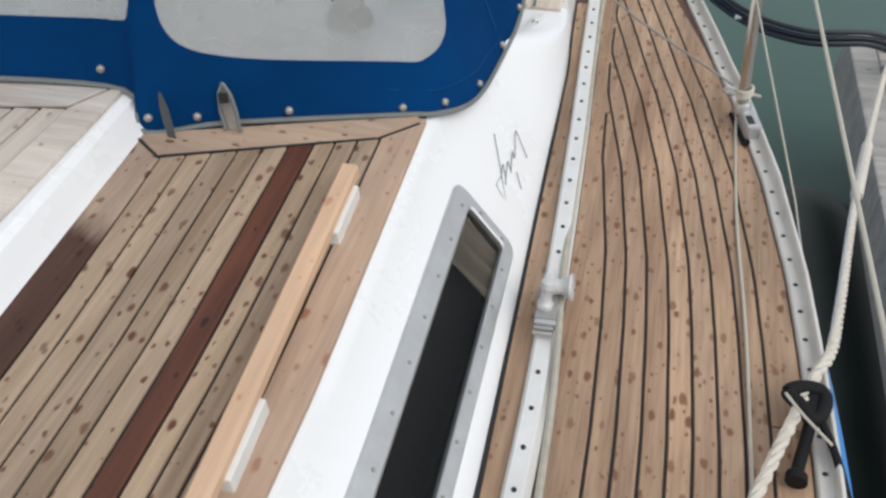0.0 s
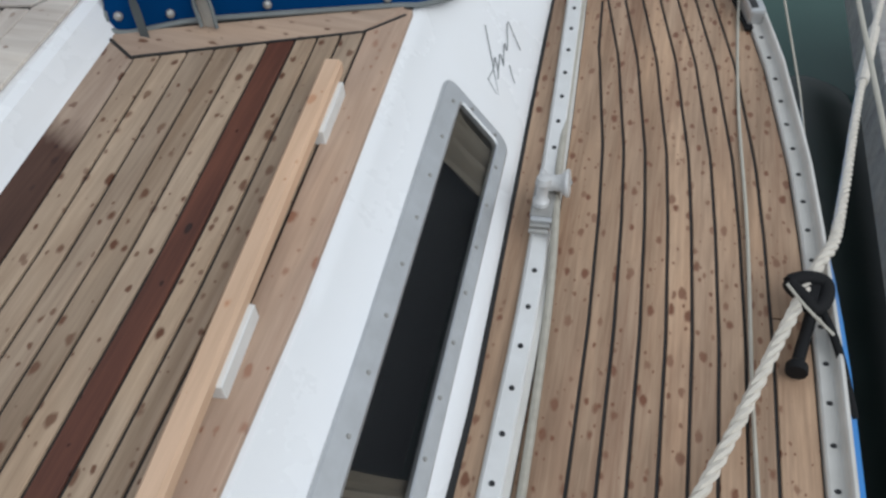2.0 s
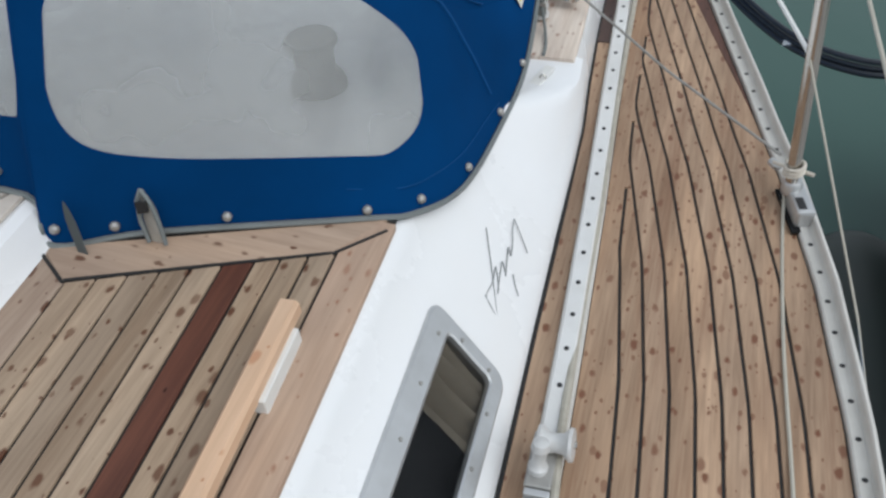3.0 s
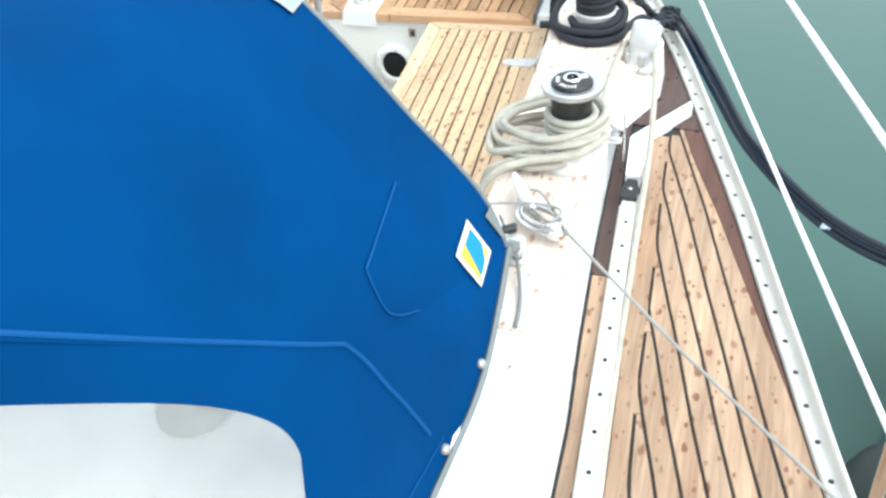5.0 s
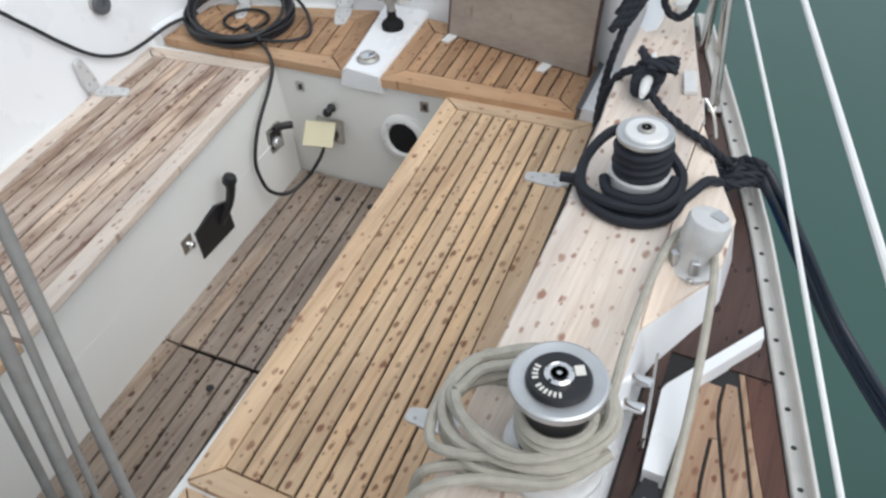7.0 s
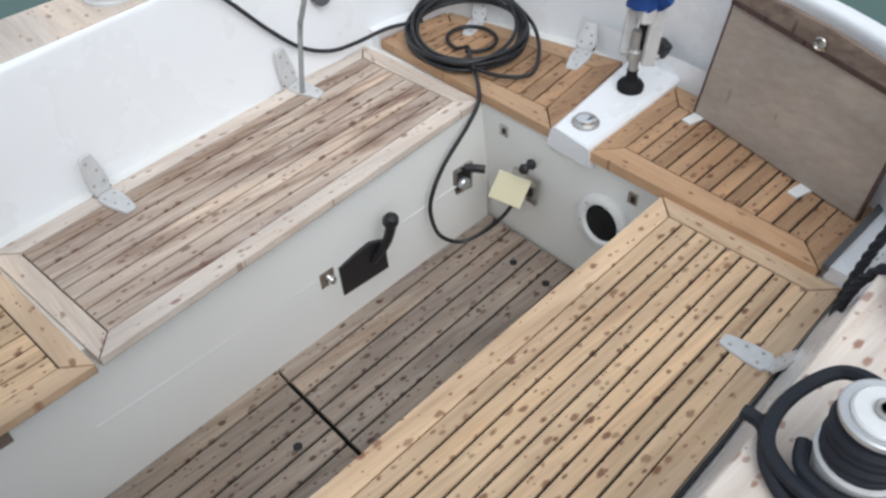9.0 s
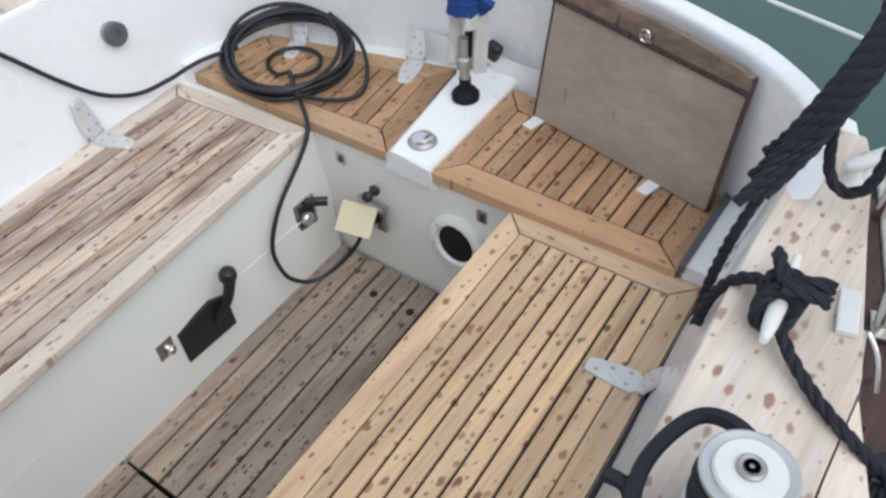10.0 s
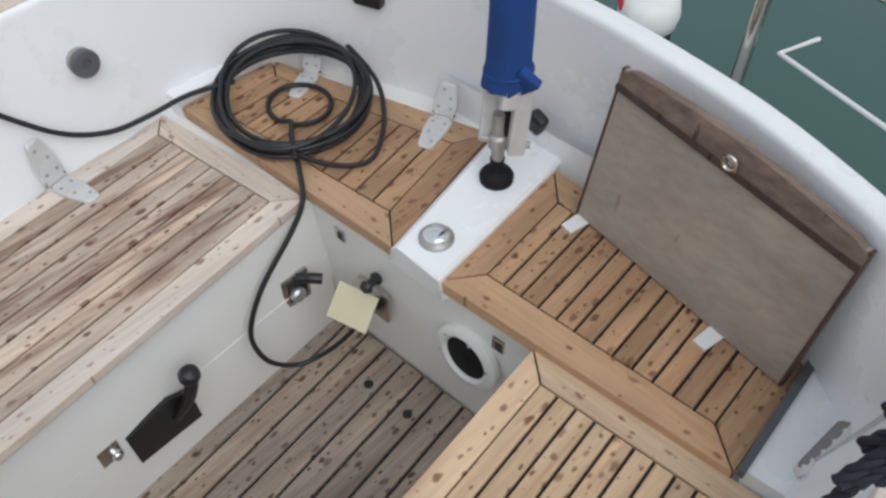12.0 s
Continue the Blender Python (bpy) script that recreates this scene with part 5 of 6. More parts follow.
# ---- winches ----
def winch(at, r, high, label, lettered, skirt):
    """Base with a flared skirt, waisted drum, dished top flange, disc and handle socket."""
    w = thing("sheet_winch", at, label, "winch", "sheet winches")
    x, y, z = at
    part("winch_base", lathe([(r * 1.12, 0), (r * 1.12, high * 0.05), (r * 1.03, high * 0.08), (r * 1.0, high * (skirt - 0.06)), (r * 1.09, high * (skirt - 0.03)), (r * 1.09, high * skirt), (r * 0.8, high * (skirt + 0.03))], at, 36), HINGE_METAL, w, "pale cast metal base", smooth=True)
    part("drum", lathe([(r * 0.84, high * skirt), (r * 0.68, high * (skirt + 0.08)), (r * 0.64, high * 0.72), (r * 0.78, high * 0.88)], at, 32), BLACK if lettered else ALU, w, "dark grip drum" if lettered else "", smooth=True)
    rim = part("winch_top", lathe([(r * 0.76, high * 0.865), (r * 0.97, high * 0.89), (r * 1.0, high * 0.92), (r * 0.985, high * 0.95), (r * 0.93, high * 0.96), (r * 0.76, high * 0.945), (r * 0.62, high * 0.94)], at, 44), ALU, w, "dished metal top flange", smooth=True)
    d = 0.66 if lettered else 0.74
    part("cover_disc", lathe([(r * d, high * 0.935), (r * d, high * 0.965), (r * (d - 0.05), high * 0.985), (r * 0.2, high * 0.99)], at, 40), BLACK if lettered else TRACK, rim, "black lettered disc" if lettered else "white disc", smooth=True)
    part("socket_ring", lathe([(r * 0.30, high * 0.98), (r * 0.30, high * 1.015), (r * 0.25, high * 1.03), (r * 0.19, high * 1.02)], at, 24), CHROME if lettered else GREY_METAL, rim, smooth=True)
    bm = bmesh.new()
    for k in range(8):
        a = 2 * math.pi * k / 8
        box((r * 0.09, r * 0.20, 0.002), (x + r * 0.10 * math.cos(a), y + r * 0.10 * math.sin(a), z + high * 1.022), (0, 0, math.degrees(a)), bm=bm)
    part("handle_socket", bm, RUBBER, rim)
    if lettered:
        for k in range(11):
            if k == 4:
                continue
            a = radians(172 + k * 12)
            part("letter_bar", box((r * 0.12, r * 0.05, 0.0015), (x + r * 0.47 * math.cos(a), y + r * 0.47 * math.sin(a), z + high * 0.9885), (0, 0, math.degrees(a))), WHITE_PRINT, rim)
        part("letter_tag", box((r * 0.20, r * 0.24, 0.002), (x + r * 0.33, y + r * 0.28, z + high * 0.99), (0, 0, 30)), WHITE_PRINT, rim)
    return w


winch((-0.381, 2.862, cap_z(2.86)), 0.0655, 0.198, "large winch with a black top disc and coiled sheet", True, 0.24)
winch((-0.437, 3.480, cap_z(3.48)), 0.0535, 0.156, "smaller white-topped winch wrapped in black rope", False, 0.40)
winch((-2.395, 3.365, 0.253), 0.07, 0.15, "chrome winch on the far coaming", False, 0.3)
winch((-2.36, 2.87, 0.214), 0.07, 0.15, "chrome winch on the far coaming", False, 0.3)

# beige sheet coiled round the large winch
coil = thing("coiled_sheet", (-0.42, 2.87, cap_z(2.87)), "beige braided sheet coiled loosely round the winch", "rope")


def loop_round(c, rx, ry, z, tilt, a0, a1, n=26, lift=None):
    out = []
    for k in range(n + 1):
        a = radians(a0 + (a1 - a0) * k / n)
        p = Vector((c.x + rx * math.cos(a), c.y + ry * math.sin(a), z + tilt * math.cos(a) + (lift(a) if lift else 0)))
        out.append(p)
    return out


for k, (cx, cy, rx, ry, z, tilt, a0) in enumerate(((-0.436, 2.880, 0.112, 0.086, 0.252, 0.004, 10), (-0.428, 2.872, 0.116, 0.090, 0.266, 0.010, 60), (-0.436, 2.886, 0.124, 0.098, 0.280, 0.006, 100),
                                                     (-0.430, 2.894, 0.120, 0.092, 0.293, 0.012, 140), (-0.424, 2.880, 0.108, 0.084, 0.304, 0.020, 190), (-0.442, 2.868, 0.110, 0.088, 0.240, -0.004, 240))):
    path = loop_round(Vector((cx, cy, 0)), rx, ry, z, tilt, a0, a0 + 352, lift=lambda a, k=k: 0.006 * math.sin(2 * a + k * 1.7))
    path = [p + Vector((0.005 * math.sin(3 * q + k), 0.005 * math.cos(2.3 * q + 2 * k), 0)) for q, p in enumerate(path)]
    part("rope_turn", tube(smooth_path(path[::2], 4, True), 0.0083, 8), ROPE_BEIGE, coil, smooth=True)
for tail in ([(-0.30, 2.86, 0.285), (-0.35, 2.80, 0.270), (-0.41, 2.782, 0.262), (-0.465, 2.762, 0.258), (-0.515, 2.735, 0.245), (-0.545, 2.715, 0.205), (-0.553, 2.705, 0.15), (-0.552, 2.70, 0.11)],
             [(-0.31, 2.90, 0.31), (-0.36, 2.83, 0.298), (-0.43, 2.80, 0.285), (-0.50, 2.785, 0.268), (-0.545, 2.80, 0.255), (-0.56, 2.86, 0.262), (-0.545, 2.93, 0.275)],
             [(-0.33, 2.83, 0.262), (-0.40, 2.80, 0.252), (-0.47, 2.79, 0.250), (-0.535, 2.765, 0.232), (-0.555, 2.755, 0.18)]):
    part("rope_tail", tube(smooth_path(tail, 6), 0.0083, 8), ROPE_BEIGE, coil, smooth=True)
for k in range(3):
    part("drum_wrap", tube(loop_round(Vector((-0.381, 2.862, 0)), 0.050, 0.050, cap_z(2.87) + 0.085 + 0.016 * k, 0.0, 0, 360), 0.0080, 8), ROPE_BEIGE, coil, smooth=True)

# black rope on the smaller winch
bl = thing("winch_rope", (-0.437, 3.46, cap_z(3.45)), "black rope wound on the smaller winch with loose loops", "rope")
for k in range(4):
    r = 0.0440 + 0.002 * (k % 2)
    part("drum_wrap", tube(loop_round(Vector((-0.437, 3.480, 0)), r, r, cap_z(3.48) + 0.070 + 0.0165 * k, 0.003, 0, 360), 0.0105, 8), ROPE_NAVY, bl, smooth=True)
for path in ([(-0.588, 3.462, 0.236), (-0.557, 3.462, 0.236), (-0.523, 3.432, 0.234), (-0.458, 3.408, 0.233), (-0.401, 3.416, 0.233), (-0.365, 3.443, 0.234), (-0.342, 3.502, 0.236), (-0.318, 3.57, 0.226), (-0.29, 3.65, 0.16)],
             [(-0.415, 3.525, 0.318), (-0.47, 3.565, 0.312), (-0.518, 3.572, 0.292), (-0.543, 3.53, 0.276), (-0.549, 3.475, 0.262), (-0.530, 3.428, 0.250), (-0.47, 3.402, 0.251), (-0.40, 3.412, 0.250), (-0.362, 3.445, 0.262), (-0.361, 3.49, 0.282), (-0.395, 3.525, 0.300)],
             [(-0.555, 3.472, 0.245), (-0.52, 3.415, 0.236), (-0.46, 3.385, 0.232), (-0.40, 3.392, 0.232), (-0.36, 3.425, 0.236), (-0.35, 3.47, 0.245)],
             [(-0.50, 3.46, 0.262), (-0.48, 3.425, 0.258), (-0.43, 3.415, 0.262), (-0.385, 3.435, 0.268), (-0.37, 3.48, 0.28)]):
    part("rope_loop", tube(smooth_path(path, 6), 0.0108, 8), ROPE_NAVY, bl, smooth=True)

# turning block and the sheet round it
tb = thing("turning_block", (-0.305, 3.445, cap_z(3.44)), "grey cast turning block on the coaming edge", "turning block")
axis = (0.16, 0.14, 1)
foot = Vector((-0.302, 3.352, 0.186))
body = part("block_body", lathe([(0.041, 0.0), (0.042, 0.008), (0.037, 0.014), (0.0345, 0.020), (0.0345, 0.060), (0.037, 0.066)], foot, 32, axis), HINGE_METAL, tb, smooth=True)
part("block_cap", lathe([(0.036, 0.064), (0.0385, 0.068), (0.0385, 0.112), (0.0355, 0.119), (0.020, 0.122), (0.004, 0.121)], foot, 32, axis), HINGE_METAL, tb, "smooth pale cylindrical cap", smooth=True)
part("cap_step", prism([(-0.287, 3.370), (-0.262, 3.360), (-0.256, 3.376), (-0.274, 3.392)], 0.298, 0.3065), ALU, tb)
for a in (215, 285):
    at = foot + Vector((0.036 * math.cos(radians(a)), 0.036 * math.sin(radians(a)), 0.0))
    part("lug", box((0.014, 0.018, 0.034), at + Vector((0.005, 0.004, 0.036)), (0, 8, a), 0.005), ALU, body)
    part("bolt", lathe([(0.0055, 0), (0.0055, 0.005), (0.003, 0.007)], at + Vector((0.006 * math.cos(radians(a)), 0.006 * math.sin(radians(a)), 0.010)), 10), STEEL, body)
sheet = thing("genoa_sheet", (-0.2, 2.2, 0.07), "pale flat sheet led along the deck and round the turning block", "rope")
run = [(-0.098, 0.1, 0.09), (-0.108, 0.7, 0.079), (-0.122, 1.1, 0.072), (-0.138, 1.30, 0.095), (-0.15, 1.42, 0.085), (-0.166, 1.7, 0.066), (-0.176, 1.978, 0.072), (-0.200, 2.453, 0.085), (-0.216, 2.84, 0.105), (-0.226, 3.07, 0.150), (-0.246, 3.26, 0.222), (-0.262, 3.345, 0.238),
       (-0.278, 3.388, 0.242), (-0.305, 3.400, 0.244), (-0.336, 3.375, 0.242), (-0.347, 3.28, 0.238), (-0.342, 3.10, 0.262), (-0.328, 2.93, 0.288), (-0.345, 2.885, 0.295)]
part("sheet_run", tube(smooth_path(run, 6), 0.0072, 8), ROPE_BEIGE, sheet, smooth=True)
chk = thing("cheek_fairlead", (-0.318, 3.02, 0.12), "small steel fairlead with a long cheek plate beside the winch", "fairlead")
part("plate", box((0.005, 0.175, 0.030), (-0.290, 3.075, 0.148), (0, 0, 8), 0.002), STEEL, chk)
for y in (3.045, 3.10):
    part("roller", lathe([(0.011, -0.02), (0.012, -0.016), (0.009, 0.0), (0.012, 0.016), (0.011, 0.02)], (-0.312, y, 0.152), 16, (1, 0, 0)), CHROME, chk, smooth=True)

# ---- cleats ----
def horn_cleat(a, b, z, label, m):
    a, b = Vector((*a, z)), Vector((*b, z))
    mid = (a + b) / 2
    c = thing("horn_cleat", mid, label, "cleat")
    n = 14
    path = [a.lerp(b, k / n) + Vector((0, 0, 0.038 + 0.010 * (2 * k / n - 1) ** 2)) for k in range(n + 1)]
    part("horn_bar", tube(path, lambda u: 0.004 + 0.0095 * math.sin(math.pi * min(max(u, 0.02), 0.98)) ** 0.6, 12), m, c, smooth=True)
    for u in (0.38, 0.62):
        p = a.lerp(b, u)
        part("cleat_foot", lathe([(0.016, 0), (0.014, 0.006), (0.009, 0.012), (0.009, 0.036)], p, 16), m, c, smooth=True)
    return c


horn_cleat((-0.470, 2.715), (-0.405, 2.615), cap_z(2.65), "white horn cleat with a thin line and a chrome block", PLASTIC_WHITE)
horn_cleat((-0.508, 3.742), (-0.530, 3.925), cap_z(3.8), "white horn cleat lashed with navy rope", PLASTIC_WHITE)
horn_cleat((-0.545, 4.16), (-0.50, 4.245), cap_z(4.2) + 0.005, "white horn cleat at the stern corner", PLASTIC_WHITE)
cb = thing("chrome_block", (-0.372, 2.60, cap_z(2.6)), "polished chrome block lying on the cleat", "block")
def ring_at(c, rx, ry, turn, z, dip=0.0, n=30):
    """An oval in plan, turned by an angle, with one end dipped."""
    out = []
    for k in range(n + 1):
        a = 2 * math.pi * k / n
        u, v = rx * math.cos(a), ry * math.sin(a)
        out.append(Vector((c[0] + u * math.cos(turn) - v * math.sin(turn), c[1] + u * math.sin(turn) + v * math.cos(turn), z + dip * math.cos(a))))
    return out


part("shell", tube(ring_at((-0.388, 2.603), 0.060, 0.031, radians(-37), cap_z(2.6) + 0.028, 0.006), 0.0055, 10), CHROME, cb, smooth=True)
part("shell", tube(ring_at((-0.386, 2.600), 0.052, 0.024, radians(-37), cap_z(2.6) + 0.040, 0.006), 0.0040, 10), CHROME, cb, smooth=True)
part("sheave", lathe([(0.016, -0.006), (0.018, -0.003), (0.014, 0.0), (0.018, 0.003), (0.016, 0.006)], (-0.402, 2.614, cap_z(2.6) + 0.032), 20, (0.55, 0.7, 0.5)), GREY_METAL, cb, smooth=True)
part("cheek", lathe([(0.006, -0.014), (0.020, -0.010), (0.025, 0.0), (0.020, 0.010), (0.006, 0.014)], (-0.352, 2.577, cap_z(2.6) + 0.030), 24, (0.2, -0.3, 0.9)), CHROME, cb, smooth=True)
thin = thing("thin_control_line", (-0.1, 2.4, 0.05), "thin grey line across the side deck to a cleat", "line")
part("line_run", tube([(0.172, 2.19, 0.105), (-0.09, 2.395, 0.160), (-0.33, 2.565, 0.25)], 0.0032, 6), ROPE_GREY, thin)
part("line_lashing", tube(smooth_path([(-0.33, 2.565, 0.25), (-0.40, 2.66, 0.262), (-0.435, 2.66, 0.25), (-0.37, 2.58, 0.255), (-0.35, 2.61, 0.265), (-0.42, 2.62, 0.262), (-0.52, 2.60, 0.25), (-0.56, 2.56, 0.20)], 6), 0.0032, 6), ROPE_GREY, thin)
part("line_run", tube(smooth_path([(0.180, 2.15, 0.125), (0.184, 2.0, 0.066), (0.188, 1.70, 0.0605), (0.204, 1.36, 0.063), (0.21, 1.0, 0.069), (0.222, 0.64, 0.077), (0.23, 0.0, 0.09)], 6), 0.0036, 6), LINE_CREAM, thin, "cream cord lying along the deck")
hc = thing("hood_strap", (-0.40, 2.44, cap_z(2.44)), "grey webbing strap and buckle holding the hood corner", "strap")
part("webbing", tube([(-0.40, 2.40, 0.33), (-0.402, 2.46, 0.285), (-0.41, 2.50, 0.225)], 0.012, 6), BINDING, hc)
part("buckle", box((0.028, 0.03, 0.012), (-0.402, 2.455, 0.285), (35, 0, 0), 0.003), GREY_METAL, hc)
part("clamp", lathe([(0.020, 0.0), (0.022, 0.012), (0.019, 0.016), (0.019, 0.022), (0.023, 0.026), (0.023, 0.044), (0.016, 0.050), (0.004, 0.051)], (-0.412, 2.505, cap_z(2.5)), 20, (-0.25, 0.3, 1)), HINGE_METAL, hc, "pale round clamp foot", smooth=True)
part("clamp_jaw", box((0.030, 0.014, 0.020), (-0.432, 2.530, cap_z(2.5) + 0.055), (20, 0, 35), 0.004), BLACK, hc)
part("clamp_pin", tube([(-0.435, 2.515, cap_z(2.5) + 0.050), (-0.463, 2.565, cap_z(2.5) + 0.052)], 0.006, 8), CHROME, hc)
part("strap_tail", tube(smooth_path([(-0.405, 2.47, 0.27), (-0.39, 2.44, 0.225), (-0.375, 2.38, 0.213), (-0.37, 2.33, 0.213)], 5), 0.004, 6), BINDING, hc)
ey = thing("pad_eye", (-0.36, 2.22, 0.2), "small white pad eye on the cabin shoulder", "pad eye")
part("eye_plate", box((0.026, 0.085, 0.007), (-0.356, 2.250, 0.206), (0, 0, -14), 0.003), PLASTIC_WHITE, ey)
part("eye_loop", tube([(-0.352 + 0.007 * math.cos(w), 2.235, 0.209 + 0.010 * math.sin(w)) for w in (math.pi * k / 10 for k in range(11))], 0.002, 6), STEEL, ey)

# lead car on the track
car = thing("sheet_car", (-0.165, 1.35, 0.085), "grey metal sheet car with an upright sheave on the track", "sheet car")
part("slider", box((0.042, 0.10, 0.014), (-0.166, 1.345, deck_z(1.35) + 0.038), (0, 0, 1.5), 0.004), GREY_METAL, car)
part("slider_stop", box((0.040, 0.012, 0.016), (-0.163, 1.285, deck_z(1.3) + 0.040), (0, 0, 1.5), 0.003), ALU, car)
part("swivel_post", lathe([(0.015, 0), (0.016, 0.010), (0.011, 0.016), (0.011, 0.040), (0.015, 0.046), (0.013, 0.058), (0.004, 0.062)], (-0.170, 1.325, deck_z(1.33) + 0.042), 18, (0.05, 0.25, 1)), HINGE_METAL, car, smooth=True)
part("sheave", lathe([(0.010, -0.029), (0.026, -0.027), (0.027, -0.022), (0.017, -0.012), (0.015, 0.0), (0.017, 0.012), (0.027, 0.022), (0.026, 0.027), (0.010, 0.029)], (-0.150, 1.368, deck_z(1.37) + 0.060), 28, (0.95, 0.02, 0.10)), HINGE_METAL, car, "worn metal sheave spool", smooth=True)
part("sheave_pin", tube([(-0.184, 1.367, deck_z(1.37) + 0.057), (-0.118, 1.369, deck_z(1.37) + 0.063)], 0.006, 10), STEEL, car)
for y in (1.275, 1.262):
    part("spring_stop", tube([(-0.182, y, deck_z(1.3) + 0.036), (-0.146, y + 0.002, deck_z(1.3) + 0.036)], 0.0045, 8), GREY_METAL, car)

# ---- stanchion, life lines, pushpit ----
st = thing("stanchion", (0.185, 2.075, 0.05), "polished steel stanchion lashed to its aluminium base", "stanchion")
part("post", tube([(0.193, 2.080, 0.075), (0.141, 2.064, 0.735)], 0.0125, 14), STEEL, st, smooth=True)
z = deck_z(2.07)
base = part("socket", box((0.038, 0.120, 0.042), (0.207, 2.062, z + 0.026), (0, 0, 14), 0.008), ALU, st, "cast aluminium base")
part("socket_slot", box((0.016, 0.036, 0.004), (0.210, 2.030, z + 0.0460), (0, 0, 14), 0.0015), BLACK, base)
part("socket_collar", lathe([(0.020, 0), (0.020, 0.022), (0.016, 0.028)], (0.194, 2.081, z + 0.036), 18, (-0.08, 0, 1)), ALU, base, smooth=True)
# thin black sheet standing in for the shadow under the base casting
part("gasket", box((0.048, 0.135, 0.008), (0.207, 2.056, z + 0.005), (0, 0, 14), 0.002), RUBBER, st)
for k in range(3):
    part("lashing", tube(loop_round(Vector((0.188, 2.078, 0)), 0.018, 0.018, 0.148 + 0.008 * k, 0.004, 0, 360, 18), 0.0035, 6), ROPE_WHITE, st)
part("lashing", tube([(0.150, 2.115, 0.140), (0.225, 2.07, 0.152)], 0.004, 6), ROPE_WHITE, st)
part("small_cheek", lathe([(0.014, -0.006), (0.016, 0), (0.014, 0.006)], (0.160, 2.155, deck_z(2.17) + 0.04), 16, (0.4, 0.2, 0.8)), ALU, st)
lines = thing("life_lines", (0.0, 2.5, 0.4), "white coated wire guard lines along the deck edge", "guard line")
part("lower_line", tube([(0.157, 2.07, 0.418), (-0.20, 3.40, 0.425), (-0.455, 4.31, 0.40)], 0.0042, 8), LINE_WHITE, lines)
part("upper_line", tube([(0.137, 2.065, 0.715), (-0.49, 4.31, 0.70)], 0.0045, 8), LINE_WHITE, lines)
part("forward_line", tube([(0.157, 2.07, 0.418), (0.308, 1.77, 0.075), (0.42, 1.55, -0.25), (0.47, 1.45, -0.6), (0.48, 1.43, -1.06)], 0.0022, 8), LINE_CREAM, lines, "thin cream cord")
part("forward_line", tube([(0.188, -0.8, 0.70), (0.186, 0.785, 0.70), (0.169, 1.42, 0.705), (0.137, 2.065, 0.715)], 0.0026, 8), LINE_CREAM, lines, "thin cream cord")
pp = thing("pushpit", (-0.42, 4.15, 0.02), "polished steel stern rail with clamps", "stern rail")
tubes = [
    [(-0.390, 4.04, 0.085), (-0.408, 4.085, 0.28), (-0.430, 4.14, 0.50), (-0.46, 4.22, 0.68), (-0.53, 4.36, 0.735), (-0.68, 4.52, 0.74), (-0.95, 4.64, 0.74), (-1.45, 4.68, 0.74), (-1.95, 4.62, 0.74), (-2.35, 4.3, 0.74)],
    [(-0.478, 4.31, 0.085), (-0.462, 4.25, 0.35), (-0.444, 4.18, 0.56)],
    [(-0.462, 4.22, 0.42), (-0.56, 4.45, 0.42), (-0.70, 4.63, 0.42), (-0.835, 4.70, 0.42), (-1.057, 4.74, 0.42), (-1.5, 4.76, 0.42), (-1.95, 4.68, 0.42), (-2.3, 4.4, 0.42)],
    [(-1.14, 4.605, 0.15), (-1.138, 4.625, 0.5), (-1.135, 4.655, 0.74)],
]
for path in tubes:
    part("rail_tube", tube(smooth_path(path, 6), 0.0125, 12), STEEL, pp, smooth=True)
part("tube_clamp", lathe([(0.014, -0.022), (0.021, -0.016), (0.022, 0.0), (0.021, 0.016), (0.014, 0.022)], (-0.905, 4.715, 0.42), 16, (0.98, -0.15, 0)), RUBBER, pp, "black rail clamp", smooth=True)
part("base_plate", box((0.035, 0.06, 0.008), (-0.390, 4.04, deck_z(4.1) + 0.010), (0, 0, 18), 0.002), STEEL, pp)
part("tube_clamp", lathe([(0.017, -0.012), (0.019, 0), (0.017, 0.012)], (-0.430, 4.14, 0.50), 16), STEEL, pp)
part("bracket", box((0.030, 0.088, 0.012), (-0.436, 3.900, cap_z(3.9) + 0.006), (0, 0, 14), 0.003), TRACK, pp, "small white bracket")
tie = thing("deck_edge_hardware", (-0.36, 4.0, 0.02), "small steel shackle beside the pale coaming bracket", "shackle")
part("shackle", tube(smooth_path([(-0.355, 3.90, 0.10), (-0.375, 3.92, 0.15), (-0.405, 3.93, 0.18), (-0.39, 3.90, 0.13)], 5), 0.004, 6), STEEL, tie)

# ---- mooring rope over the rail with a black clip ----
moor = thing("mooring_rope", (0.2, 1.0, 0.1), "white three-strand mooring rope leading to the dock", "rope")
path = smooth_path([(-0.42, -0.05, 0.62), (-0.02, 0.52, 0.155), (0.08, 0.70, 0.115), (0.16, 0.88, 0.10), (0.245, 1.10, 0.105), (0.305, 1.25, 0.108), (0.345, 1.34, 0.085), (0.40, 1.55, 0.0), (0.56, 2.25, -0.2), (0.80, 3.22, -0.40), (0.87, 3.45, -0.47)], 10)
part("rope_lay", laid_rope(path, 0.011), ROPE_WHITE, moor, smooth=True)
part("splice", tube([path[-22], path[-18]], 0.016, 10), ROPE_WHITE, moor)
clip = thing("rope_clip", (0.30, 1.23, 0.1), "black rubber snubber clipped on the rope and toe rail", "rope clip")
part("clip_head", tube(smooth_path([(0.272, 1.236, 0.114), (0.300, 1.250, 0.116), (0.328, 1.247, 0.112), (0.327, 1.215, 0.108), (0.310, 1.192, 0.106), (0.292, 1.213, 0.110)], 5, True) + [Vector((0.272, 1.236, 0.114))], 0.0125, 10), RUBBER, clip, smooth=True)
